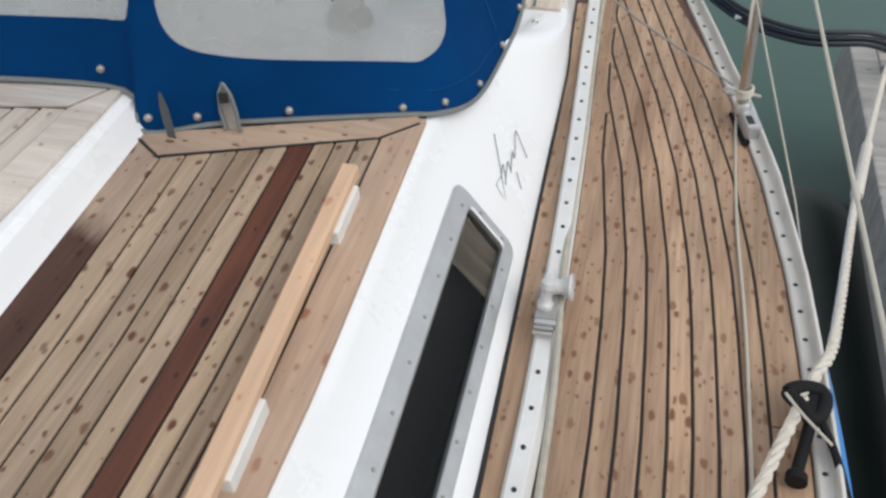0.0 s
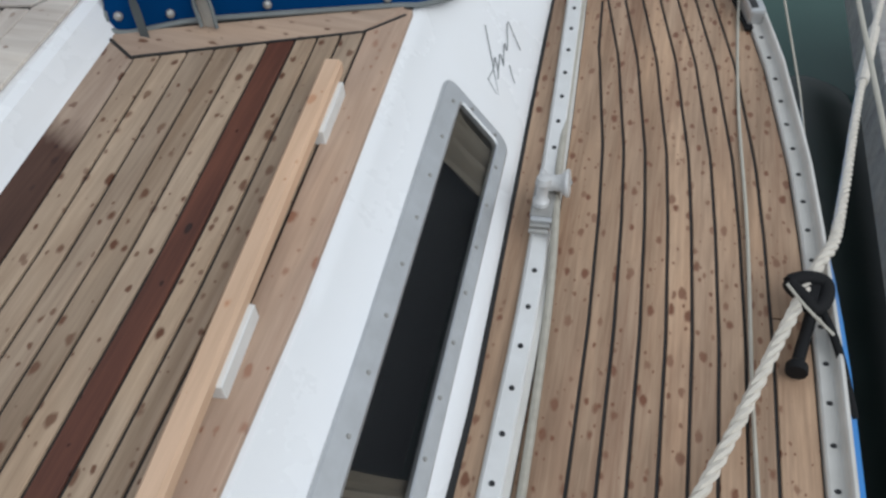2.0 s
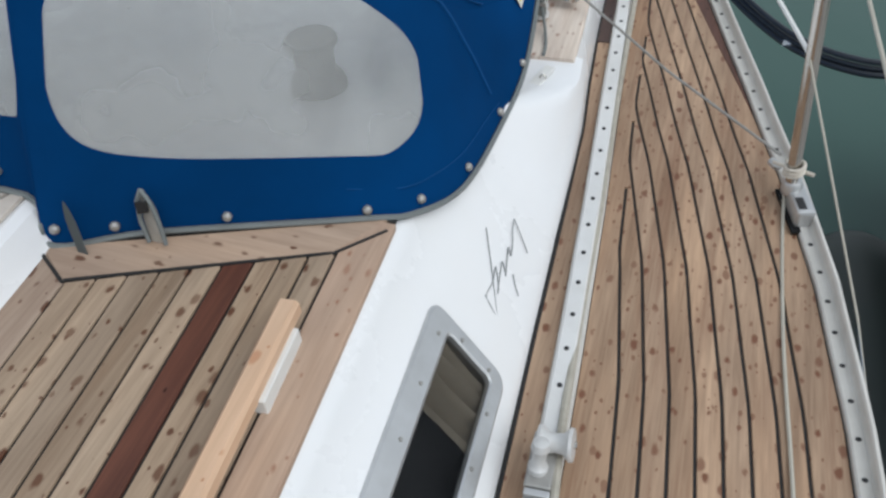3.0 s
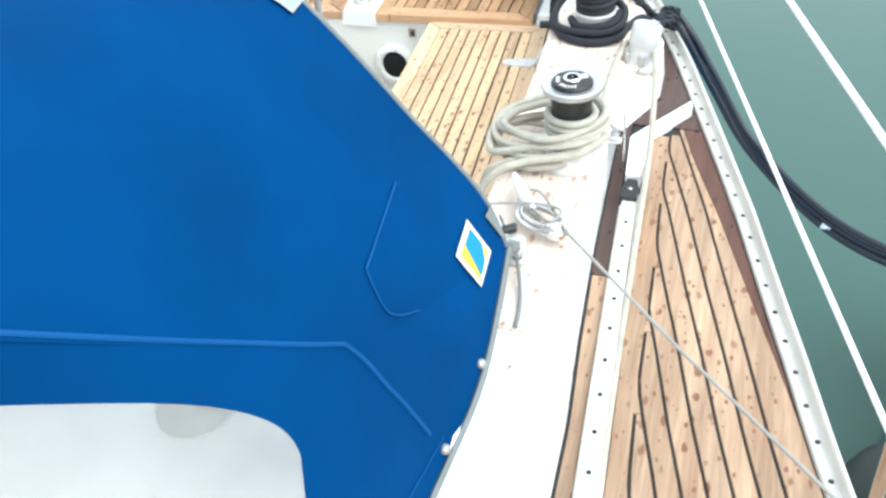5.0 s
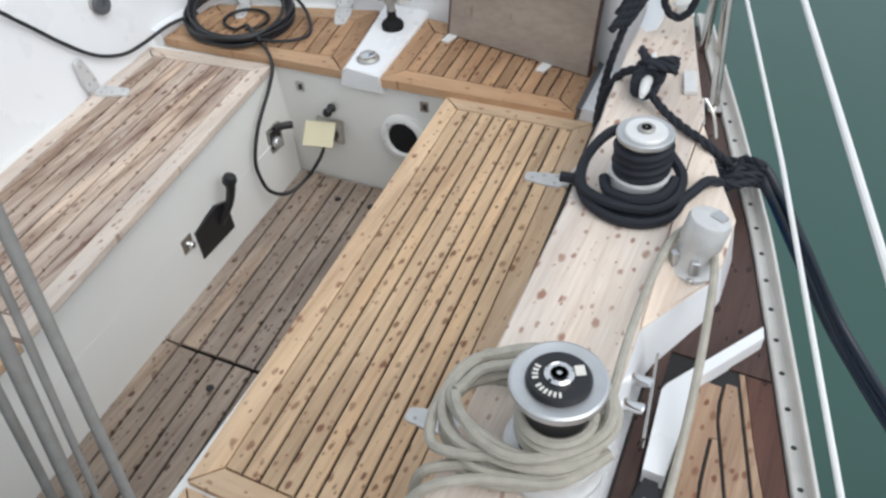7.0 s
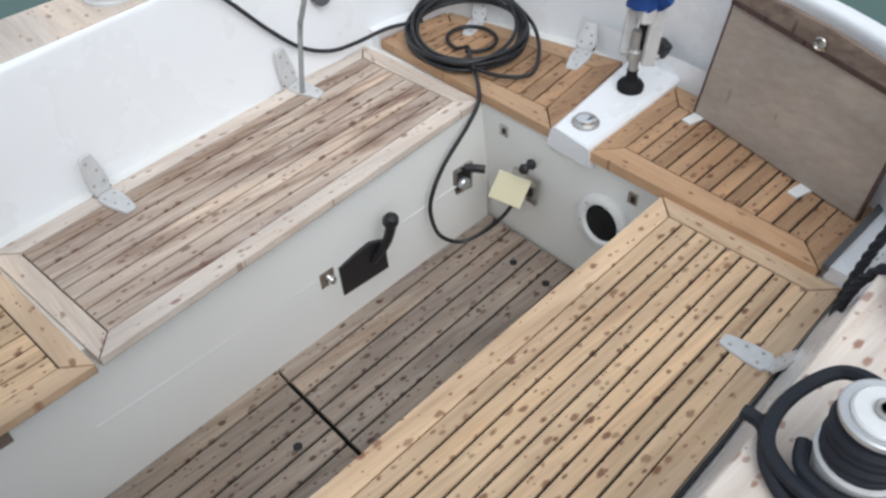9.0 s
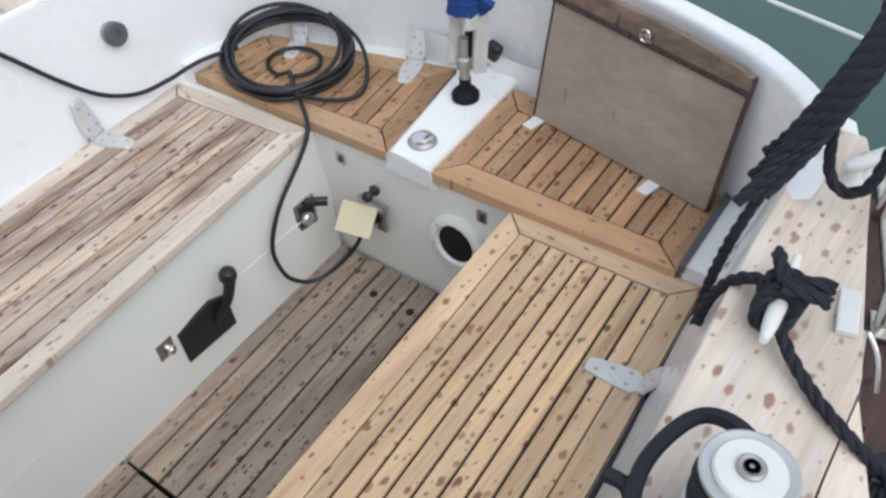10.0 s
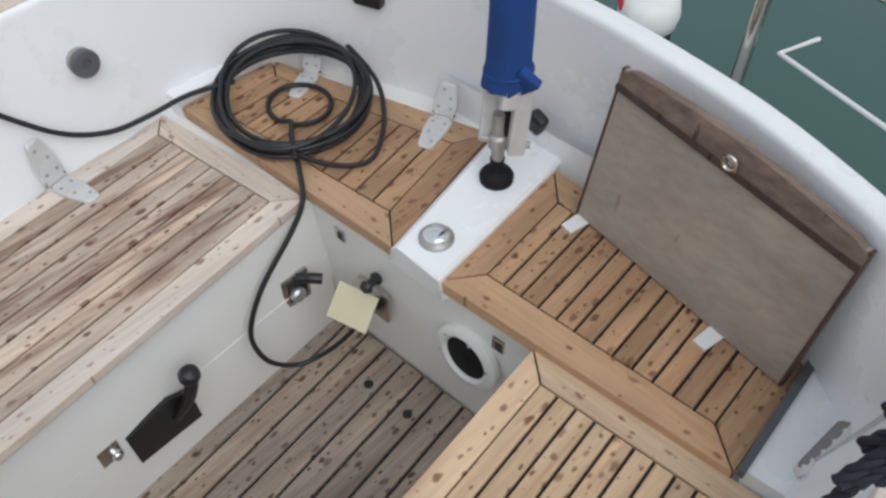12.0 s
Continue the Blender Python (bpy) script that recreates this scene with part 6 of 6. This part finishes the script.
part("clip_web", prism([(0.276, 1.232, 0.0), (0.322, 1.244, 0.0), (0.311, 1.198, 0.0)], 0.104, 0.116), RUBBER, clip)
part("clip_arm", tube(smooth_path([(0.312, 1.215, 0.105), (0.302, 1.165, 0.09), (0.288, 1.11, 0.086), (0.283, 1.08, 0.086)], 5), lambda u: 0.010 + 0.007 * (u > 0.75), 10), RUBBER, clip, smooth=True)
part("clip_strap", tube(smooth_path([(0.318, 1.21, 0.105), (0.345, 1.13, 0.095), (0.378, 1.045, 0.04)], 5), 0.007, 8), RUBBER, clip)
part("clip_cord", tube(smooth_path([(0.262, 1.215, 0.135), (0.29, 1.18, 0.128), (0.335, 1.145, 0.11)], 5), 0.0026, 6), LINE_CREAM, clip)
for ob in [c for c in bpy.data.objects if c.parent == clip]:
    ob.matrix_basis = Matrix.Translation((-0.012, -0.030, 0.0)) @ ob.matrix_basis

# ---- hose and dark lines from the stern to the dock ----
hz = thing("shore_hose", (0.2, 3.5, -0.3), "dark doubled hose hanging from boat to dock", "hose")
for dx, dz, r in ((0, 0, 0.013), (0.012, 0.045, 0.010), (-0.012, 0.022, 0.009)):
    path = smooth_path([(-0.31 + dx, 3.70, 0.165), (-0.245, 3.74 + dx, 0.145 + dz * 0.4), (-0.20 + dx, 3.735, 0.095 + dz * 0.4), (-0.11, 3.73, -0.05 + dz), (0.04, 3.70, -0.26 + dz), (0.27, 3.45, -0.33 + dz), (0.50, 3.30, -0.33 + dz), (0.74, 3.32, -0.33 + dz), (0.90, 3.40, -0.42 + dz)], 8)
    part("hose_line", tube(path, r, 10), HOSE, hz, smooth=True)
part("hose_tape", tube([(0.262, 3.457, -0.327), (0.285, 3.442, -0.328)], 0.0145, 10), PLASTIC_WHITE, hz, "white tape band")
kn = thing("navy_mooring_line", (-0.42, 3.78, 0.22), "navy three-strand line lashed to the cleat and led overboard", "rope")
ax0, ax1 = Vector((-0.508, 3.742, 0.262)), Vector((-0.530, 3.925, 0.262))
fore_aft = (ax1 - ax0).normalized()
across = Vector((fore_aft.y, -fore_aft.x, 0))
lash = []
for k in range(45):
    a = 2 * math.pi * k / 10
    along_u = 0.38 + 0.24 * (0.5 - 0.5 * math.cos(2 * math.pi * k / 44 * 1.5))
    lash.append(ax0.lerp(ax1, along_u) + across * (0.026 + 0.003 * math.sin(k)) * math.cos(a) + fore_aft * 0.020 * math.sin(a + 0.6) + Vector((0, 0, 0.021 * math.sin(a))))
cl = lash + [Vector(p) for p in ((-0.487, 3.775, 0.252), (-0.42, 3.722, 0.238), (-0.365, 3.692, 0.232), (-0.315, 3.70, 0.19), (-0.27, 3.72, 0.14), (-0.20, 3.74, 0.10), (-0.12, 3.75, -0.04), (0.02, 3.72, -0.22), (0.26, 3.5, -0.34))]
part("rope_lay", laid_rope(smooth_path(cl, 4), 0.0105), ROPE_NAVY, kn, smooth=True)
for stub in ([(-0.515, 3.835, 0.285), (-0.538, 3.865, 0.300), (-0.552, 3.892, 0.296)], [(-0.525, 3.835, 0.292), (-0.490, 3.850, 0.304), (-0.462, 3.862, 0.300)], [(-0.52, 3.825, 0.300), (-0.485, 3.832, 0.300), (-0.460, 3.842, 0.288)]):
    part("rope_lay", laid_rope(smooth_path(stub, 6), 0.0115), ROPE_NAVY, kn, smooth=True)
part("rope_lay", laid_rope(smooth_path([(-0.515, 3.84, 0.275), (-0.545, 3.855, 0.268), (-0.580, 3.862, 0.250), (-0.606, 3.868, 0.215), (-0.625, 3.872, 0.165), (-0.636, 3.872, 0.10)], 8), 0.0105), ROPE_NAVY, kn, smooth=True)
for k in range(4):
    q = [(-0.325 + 0.02 * k, 3.65, 0.17), (-0.275, 3.63 + 0.03 * k, 0.185), (-0.235, 3.70, 0.165 + 0.01 * k), (-0.255, 3.77, 0.14), (-0.315, 3.75, 0.15)]
    part("rope_lay", laid_rope(smooth_path(q, 6, True), 0.010), ROPE_NAVY, kn, smooth=True)
hank = thing("navy_rope_hank", (-0.58, 4.1, 0.3), "navy rope hank hanging from the stern rail over the coaming", "rope")
for k in range(8):
    o = Vector((0.015 * (k % 3) - 0.015, 0.014 * (k // 3) - 0.010, 0.006 * k - 0.008))
    q = [Vector(p) + o for p in ((-0.49, 4.33, 0.72), (-0.53, 4.22, 0.60), (-0.56, 4.12, 0.47), (-0.60, 4.05, 0.36), (-0.635, 3.985 + 0.012 * k, 0.29))]
    part("rope_lay", laid_rope(smooth_path(q, 7), 0.011), ROPE_NAVY, hank, smooth=True)
part("rope_lay", laid_rope(smooth_path([(-0.62, 4.03, 0.31), (-0.645, 3.99, 0.20), (-0.66, 3.97, 0.08), (-0.66, 3.96, 0.0), (-0.655, 3.94, -0.05)], 7), 0.0105), ROPE_NAVY, hank, smooth=True)
part("rope_lay", laid_rope(smooth_path([(-0.52, 4.20, 0.54), (-0.490, 4.14, 0.40), (-0.490, 4.10, 0.315), (-0.520, 4.09, 0.285), (-0.555, 4.10, 0.305), (-0.575, 4.12, 0.38)], 7), 0.0105), ROPE_NAVY, hank, smooth=True)
for k in range(6):
    q = loop_round(Vector((-0.53, 4.22, 0)), 0.045, 0.035, 0.52 + 0.022 * k, 0.03, 0, 360, 16)
    part("rope_lay", laid_rope(q, 0.011), ROPE_NAVY, hank, smooth=True)

# ---- mainsheet falls beside the hood ----
ms = thing("mainsheet_falls", (-0.79, 2.43, SEAT), "weathered grey mainsheet falls rising from the bridge deck", "rope")
for x, y, across_z, aft_z, r in ((-0.828, 2.412, 0.062, 0.059, 0.0053), (-0.780, 2.404, 0.015, 0.095, 0.0080), (-0.766, 2.420, 0.015, 0.090, 0.0042), (-0.746, 2.457, 0.016, 0.055, 0.0062)):
    part("fall", tube([Vector((x + across_z * z, y + aft_z * z, z)) for z in (-0.062 + 0.176 * k for k in range(9))], r, 10), ROPE_GREY, ms, smooth=True)
part("lower_block", box((0.120, 0.05, 0.05), (-0.788, 2.425, SEAT + 0.026), (0, 0, 20), 0.012), GREY_METAL, ms)
fl2 = thing("flecked_line", (-1.0, 2.6, 0.8), "white and green flecked line hanging in a bight", "rope")
bight = smooth_path([(-0.555, 2.40, 1.34), (-0.572, 2.40, 1.18), (-0.590, 2.40, 1.07), (-0.630, 2.40, 1.02), (-0.660, 2.40, 0.99), (-0.690, 2.40, 0.965), (-0.730, 2.40, 0.943), (-0.790, 2.40, 0.932), (-0.870, 2.405, 0.925), (-1.0, 2.42, 0.95), (-1.15, 2.46, 1.03)], 8)
bm = bmesh.new()
for k in range(2, len(bight) - 2, 2):
    turn = 2.4 * k
    side = Vector((0.0, 0.0060 * math.cos(turn), 0.0060 * math.sin(turn)))
    tube([bight[k] + side, bight[k].lerp(bight[k + 1], 0.55) + side], 0.0026, 6, bm)
part("fleck", bm, GREEN_FLECK, fl2, "green woven flecks")
part("line_run", tube(bight, 0.0072, 8), ROPE_WHITE, fl2, smooth=True)
pr = thing("hanging_line", (-0.53, 2.85, 1.06), "thin grey cord hanging off the mainsheet falls", "line")
part("line_run", tube(smooth_path([(-0.7255, 2.529, 1.30), (-0.722, 2.545, 1.34), (-0.71, 2.64, 1.52), (-0.62, 2.80, 1.64), (-0.50, 2.90, 1.56), (-0.478, 2.893, 1.38), (-0.50, 2.872, 1.22), (-0.531, 2.848, 1.09), (-0.537, 2.847, 1.075), (-0.537, 2.845, 1.063), (-0.536, 2.843, 1.053)], 6), 0.0008, 6), ROPE_GREY, pr)

# ---- cable coil and box ----
cc = thing("cable_coil", (-1.99, 4.23, AFT_SEAT), "coiled black power cable on the aft seat", "cable")
random.seed(9)
for k in range(9):
    cx, cy = -2.012 + random.uniform(-0.014, 0.014), 4.238 + random.uniform(-0.010, 0.010)
    long_r, short_r = 0.212 + random.uniform(-0.022, 0.014), 0.172 + random.uniform(-0.018, 0.012)
    ph = random.uniform(0, 6.28)
    q = []
    for j in range(41):
        a = 2 * math.pi * j / 40
        u, v = long_r * math.cos(a), short_r * math.sin(a)
        flat = u if u < 0 else u * 0.60
        q.append(Vector((cx - 0.75 * flat + 0.66 * v, cy + 0.66 * flat + 0.75 * v, AFT_SEAT + 0.012 + 0.0045 * k + 0.28 * max(u, 0) + 0.004 * math.sin(2 * a + ph))))
    part("cable_turn", tube(q, 0.0060, 8), CABLE, cc, smooth=True)
q = loop_round(Vector((-1.99, 4.235, 0)), 0.078, 0.072, AFT_SEAT + 0.012, 0.0, -60, 280, 24)
part("cable_turn", tube(q + [Vector((-1.93, 4.165, -0.03)), Vector((-1.87, 4.12, -0.02)), Vector((-1.82, 4.09, -0.03))], 0.0060, 8), CABLE, cc, smooth=True)
q = smooth_path([(-2.02, 4.42, 0.0), (-1.90, 4.40, -0.03), (-1.80, 4.33, -0.045), (-1.728, 4.235, -0.052), (-1.735, 4.175, -0.05), (-1.80, 4.125, -0.045), (-1.88, 4.095, -0.03)], 6)
part("cable_turn", tube(q, 0.0060, 8), CABLE, cc, smooth=True)
q = smooth_path([(-1.90, 4.14, -0.035), (-1.80, 4.08, -0.045), (-1.756, 4.045, -0.08), (-1.745, 3.995, -0.13), (-1.735, 3.89, -0.215), (-1.728, 3.835, -0.30), (-1.722, 3.830, -0.37), (-1.715, 3.855, -0.445), (-1.69, 3.91, -0.485), (-1.655, 3.975, -0.46), (-1.62, 4.02, -0.40), (-1.60, 4.04, -0.345)], 7)
part("cable_run", tube(q, 0.0062, 8), CABLE, cc, smooth=True)
q = smooth_path([(-2.13, 4.16, -0.02), (-2.170, 4.06, -0.022), (-2.198, 3.96, -0.042), (-2.210, 3.87, -0.040), (-2.222, 3.78, 0.002), (-2.240, 3.70, 0.08), (-2.264, 3.61, 0.19), (-2.278, 3.54, 0.262), (-2.36, 3.45, 0.275)], 7)
part("cable_run", tube(q, 0.0062, 8), CABLE, cc, smooth=True)
bx = thing("socket_box", (-1.60, 4.06, -0.29), "cream plastic flap box with a plugged black cable", "socket box")
m = pose(-1.605, 4.025, -0.295, 42, 0, 14)
bm = box((0.105, 0.085, 0.006), bevel=0.002)
bm.transform(m)
part("flap", bm, PLASTIC_CREAM, bx, "open cream flap")
part("backplate", box((0.10, 0.012, 0.085), (-1.60, 4.085, -0.315), (-5, 0, 1), 0.003), STEEL, bx)
side_plate = part("socket_side", box((0.012, 0.074, 0.098), (-1.766, 3.986, -0.328), (0, 2, -4), 0.003), STEEL, bx)
part("recess", box((0.006, 0.050, 0.066), (-1.760, 3.988, -0.328), (0, 2, -4), 0.002), BLACK, side_plate)
part("inlet", lathe([(0.020, 0), (0.020, 0.012), (0.014, 0.018)], (-1.759, 3.982, -0.338), 16, (1, 0, 0.1)), ALU, side_plate, smooth=True)
part("plug", tube([(-1.755, 3.988, -0.285), (-1.728, 4.010, -0.282), (-1.71, 4.028, -0.285)], 0.013, 10), BLACK, bx)
part("plug", tube([(-1.60, 4.075, -0.33), (-1.60, 4.045, -0.345)], 0.016, 10), BLACK, bx)
part("knob", lathe([(0.014, 0), (0.016, 0.008), (0.010, 0.014), (0.010, 0.03), (0.016, 0.036), (0.012, 0.046)], (-1.578, 4.085, -0.22), 16, (0.1, -1, 0.05)), BLACK, bx, smooth=True)

vent = thing("bulkhead_vent", (-1.325, 4.09, -0.285), "round white-rimmed dark vent in the cockpit end wall", "vent")
part("vent_rim", lathe([(0.082, -0.01), (0.082, 0.006), (0.074, 0.012), (0.06, 0.012), (0.055, 0.004)], (-1.325, 4.098, -0.285), 36, (0, -1, 0.08)), PLASTIC_WHITE, vent, smooth=True)
part("vent_mouth", lathe([(0.057, 0.002), (0.05, 0.006), (0.02, 0.004), (0.01, 0.008)], (-1.325, 4.098, -0.285), 32, (0, -1, 0.08)), RUBBER, vent, smooth=True)
for k in range(6):
    a = 2 * math.pi * k / 6 + 0.3
    part("screw", lathe([(0.004, 0), (0.003, 0.002)], (-1.325 + 0.068 * math.cos(a), 4.085, -0.285 + 0.068 * math.sin(a)), 8, (0, -1, 0)), GREY_METAL, vent)
for x, zz in ((-1.692, -0.165), (-1.232, -0.135)):
    pl = thing("latch_plate", (x, 4.08, zz), "small square steel latch plate on the cockpit end wall", "latch", "latch plates")
    part("plate", box((0.028, 0.006, 0.034), (x, 4.083, zz), (0, 0, 1.5), 0.001), STEEL, pl)
    part("slot", box((0.012, 0.004, 0.018), (x + 0.003, 4.080, zz), (0, 0, 1.5)), BLACK, pl)

# engine lever and latch on the port wall
lv = thing("throttle_lever", (-1.72, 3.57, -0.36), "black engine throttle lever in a recessed black panel", "lever")
bm = prism([(0, 0), (0.155, 0), (0.155, 0.105), (0.11, 0.125), (0, 0.105)], 0, 0.012)
bm.transform(Matrix(((0, 0, 1, -1.710), (1, 0, 0, 3.495), (0, 1, 0, -0.431), (0, 0, 0, 1))) @ pose(0, 0, 0, 0, 0, 2))
part("panel", bm, BLACK, lv)
part("arm", tube(smooth_path([(-1.70, 3.60, -0.37), (-1.675, 3.63, -0.31), (-1.665, 3.645, -0.26), (-1.665, 3.65, -0.235)], 5), lambda u: 0.012 + 0.004 * u, 10), BLACK, lv, smooth=True)
part("knob", lathe([(0.008, -0.022), (0.020, -0.014), (0.023, 0.0), (0.018, 0.014), (0.006, 0.02)], (-1.664, 3.65, -0.225), 18, (0.3, 0.2, 1)), BLACK, lv, smooth=True)
lt = thing("wall_latch", (-1.712, 3.455, -0.33), "small steel latch with a round button on the cream wall", "latch")
part("plate", box((0.006, 0.048, 0.055), (-1.702, 3.452, -0.335), (0, 2, 5), 0.002), STEEL, lt)
part("button", lathe([(0.013, 0), (0.013, 0.008), (0.008, 0.014)], (-1.700, 3.462, -0.345), 16, (1, 0, 0.1)), CHROME, lt, smooth=True)
far_latch = thing("wall_latch", (-1.65, 2.62, -0.20), "small steel latch plate on the cream wall", "latch")
part("plate", box((0.006, 0.05, 0.04), (-1.648, 2.63, -0.19), (0, 2, 5), 0.002), STEEL, far_latch)

for fitting in (lv, lt):
    fitting.location += Vector((-0.020, 0.010, -0.018))
# filler cap, backstay, stern fittings
fc = thing("filler_cap", (-1.454, 4.145, -0.05), "chrome deck filler cap on the white stern box", "filler cap")
part("cap_ring", lathe([(0.036, 0), (0.036, 0.006), (0.030, 0.012), (0.026, 0.012)], (-1.454, 4.145, -0.05), 32), GREY_METAL, fc, smooth=True)
part("cap_dome", lathe([(0.028, 0.010), (0.026, 0.018), (0.018, 0.023), (0.004, 0.024)], (-1.454, 4.145, -0.05), 32), CHROME, fc, smooth=True)
bs = thing("backstay", (-1.48, 4.355, -0.05), "backstay in a torn blue cloth cover on a steel fork", "backstay")
part("boot", lathe([(0.036, 0), (0.037, 0.014), (0.030, 0.024), (0.018, 0.03), (0.014, 0.05), (0.016, 0.06)], (-1.48, 4.355, -0.05), 24), RUBBER, bs, smooth=True)
part("toggle", tube([(-1.48, 4.355, 0.0), (-1.48, 4.358, 0.05)], 0.013, 12), GREY_METAL, bs)
part("fork_arm", box((0.014, 0.034, 0.150), (-1.512, 4.362, 0.115), (-4, 0, -38), 0.004), HINGE_METAL, bs)
part("fork_slot", box((0.040, 0.012, 0.120), (-1.484, 4.382, 0.125), (-4, 0, -38), 0.003), RUBBER, bs)
part("fork_arm", box((0.034, 0.036, 0.165), (-1.452, 4.384, 0.110), (-4, 0, -38), 0.006), HINGE_METAL, bs)
part("fork_top", box((0.084, 0.036, 0.050), (-1.479, 4.372, 0.180), (-4, 0, -38), 0.008), HINGE_METAL, bs)
part("turnbuckle", lathe([(0.013, 0), (0.013, 0.03), (0.020, 0.036), (0.020, 0.062), (0.013, 0.068), (0.012, 0.12)], (-1.486, 4.362, 0.0), 16), GREY_METAL, bs, smooth=True)
part("clevis", tube([(-1.518, 4.345, 0.050), (-1.430, 4.395, 0.050)], 0.008, 10), GREY_METAL, bs)
bm = bmesh.new()
rings = []
for k in range(22):
    zz = 0.190 + 0.055 * k
    ring = []
    for j in range(24):
        a = 2 * math.pi * j / 24
        r = 0.043 + 0.004 * noise.noise(Vector((math.cos(a) * 2, math.sin(a) * 2, zz * 12))) + (0.006 if k == 0 else 0)
        ring.append(Vector((-1.482 + r * math.cos(a), 4.376 + 0.02 * (zz - 0.165) + r * math.sin(a), zz + (0.016 * noise.noise(Vector((math.cos(a) * 3, math.sin(a) * 3, 1))) if k == 0 else 0))))
    rings.append(ring)
quad_faces(bm, rings, caps=False)
part("cloth_cover", fixed(bm), STAY_COVER, bs, "dark blue cloth cover", smooth=True)
part("cover_tie", tube(loop_round(Vector((-1.482, 4.378, 0)), 0.046, 0.046, 0.222, 0.004, 0, 360), 0.004, 6), STAY_COVER, bs)
part("cover_flap", box((0.05, 0.02, 0.03), (-1.432, 4.372, 0.225), (20, 40, 30), 0.004), STAY_COVER, bs)
sk = thing("round_socket", (-2.245, 3.878, 0.12), "dark grey round socket with a screw cap on the coaming wall", "socket")
part("socket_ring", lathe([(0.030, -0.012), (0.030, 0.010), (0.027, 0.013)], (-2.266, 3.886, 0.116), 28, (1, 0, 0.15)), GREY_METAL, sk, "pale metal ring", smooth=True)
part("socket_cap", lathe([(0.028, 0.008), (0.0315, 0.014), (0.0315, 0.026), (0.028, 0.030), (0.012, 0.030), (0.010, 0.024), (0.002, 0.024)], (-2.266, 3.886, 0.116), 28, (1, 0, 0.15)), SOCKET_GREY, sk, "dark grey screw cap", smooth=True)
tf = thing("stern_fairlead", (-1.945, 4.455, 0.14), "black plastic clip on the inside of the transom", "clip")
part("clip_body", box((0.072, 0.03, 0.042), (-1.945, 4.437, 0.157), (0, 0, 17), 0.008), BLACK, tf)
tf = thing("stern_drain", (-1.494, 4.52, 0.0), "black moulded drain cover on the transom wall", "drain")
part("cover", box((0.045, 0.03, 0.05), (-1.494, 4.500, 0.010), (0, 20, -5), 0.012), BLACK, tf)
ov = thing("oval_vent", (-0.64, 4.27, 0.02), "grey oval plate with a white beaded rim on the coaming", "vent")
out = [(0.034 * math.cos(2 * math.pi * k / 28), 0.092 * math.sin(2 * math.pi * k / 28)) for k in range(28)]
bm = prism(out, 0, 0.008)
mv = pose(-0.677, 4.258, -0.040, 0, -66, -6)
bm.transform(mv)
part("vent_plate", bm, PLASTIC_WHITE, ov, "white outer rim")
bm = prism([(0.026 * math.cos(2 * math.pi * k / 28), 0.080 * math.sin(2 * math.pi * k / 28)) for k in range(28)], 0.006, 0.0105)
bm.transform(mv)
part("vent_face", bm, VENT_GREY, ov, "flat grey face")
for k in range(9):
    a = -2.6 + k * 0.34
    part("bead", lathe([(0.0042, 0), (0.0036, 0.003), (0.0015, 0.0042)], mv @ Vector((0.029 * math.cos(a), 0.085 * math.sin(a), 0.008)), 10, mv.to_3x3() @ Vector((0, 0, 1))), PLASTIC_WHITE, ov)

# ---- astern: buoy light, white line under the stern rail ----
buoy = thing("buoy_light", (-1.375, 4.67, -0.02), "small white lifebuoy light with a red flash on the transom", "safety light")
part("cap", lathe([(0.050, -0.058), (0.060, -0.048), (0.062, -0.025), (0.056, 0.000), (0.038, 0.014), (0.012, 0.017)], (-1.372, 4.672, 0.283), 28, (0.12, -0.10, 1)), PLASTIC_WHITE, buoy, "rounded white cap", smooth=True)
part("flash", box((0.030, 0.012, 0.030), (-1.418, 4.634, 0.277), (14, 0, -50), 0.005), RED, buoy, "red flash")
part("body", lathe([(0.030, -0.17), (0.044, -0.16), (0.050, -0.075), (0.046, 0.0)], (-1.370, 4.676, 0.215), 24), BLACK, buoy, "black lower body", smooth=True)
part("bracket", box((0.05, 0.09, 0.03), (-1.372, 4.625, 0.12), (0, 0, 0), 0.006), BLACK, buoy)
wl = thing("stern_line", (-1.10, 4.67, 0.285), "thin white line slung under the stern rail", "line")
part("line_run", tube([(-1.070, 4.757, 0.288), (-1.1025, 4.672, 0.285), (-0.8435, 4.5385, 0.326), (-0.60, 4.413, 0.365)], 0.0042, 8), LINE_WHITE, wl)
part("line_drop", tube([(-0.8435, 4.5385, 0.326), (-0.872, 4.63, 0.375), (-0.900, 4.705, 0.42)], 0.0022, 6), ROPE_GREY, wl, "thin brown cord")
part("knot", lathe([(0.003, -0.008), (0.0065, -0.004), (0.0068, 0.004), (0.003, 0.008)], (-0.8435, 4.5385, 0.326), 10, (0.88, -0.45, 0.14)), ROPE_GREY, wl)
yl = thing("yellow_line", (-2.63, 3.97, 0.10), "yellow line led from the stern rail to the deck edge", "line")
part("line_run", tube(smooth_path([(-2.615, 3.962, 0.092), (-2.632, 3.970, 0.135), (-2.600, 3.985, 0.190), (-2.555, 4.000, 0.255), (-2.46, 4.10, 0.46), (-2.36, 4.29, 0.735)], 6), 0.0045, 8), YELLOW, yl, smooth=True)
bd = thing("dock_bollard", (0.93, 3.45, -0.49), "black bollard on the end of the pontoon", "bollard")
part("bollard_post", lathe([(0.06, 0), (0.055, 0.02), (0.04, 0.04), (0.04, 0.10), (0.065, 0.12), (0.06, 0.14), (0.02, 0.15)], (0.93, 3.42, -0.49), 20), BLACK, bd, smooth=True)
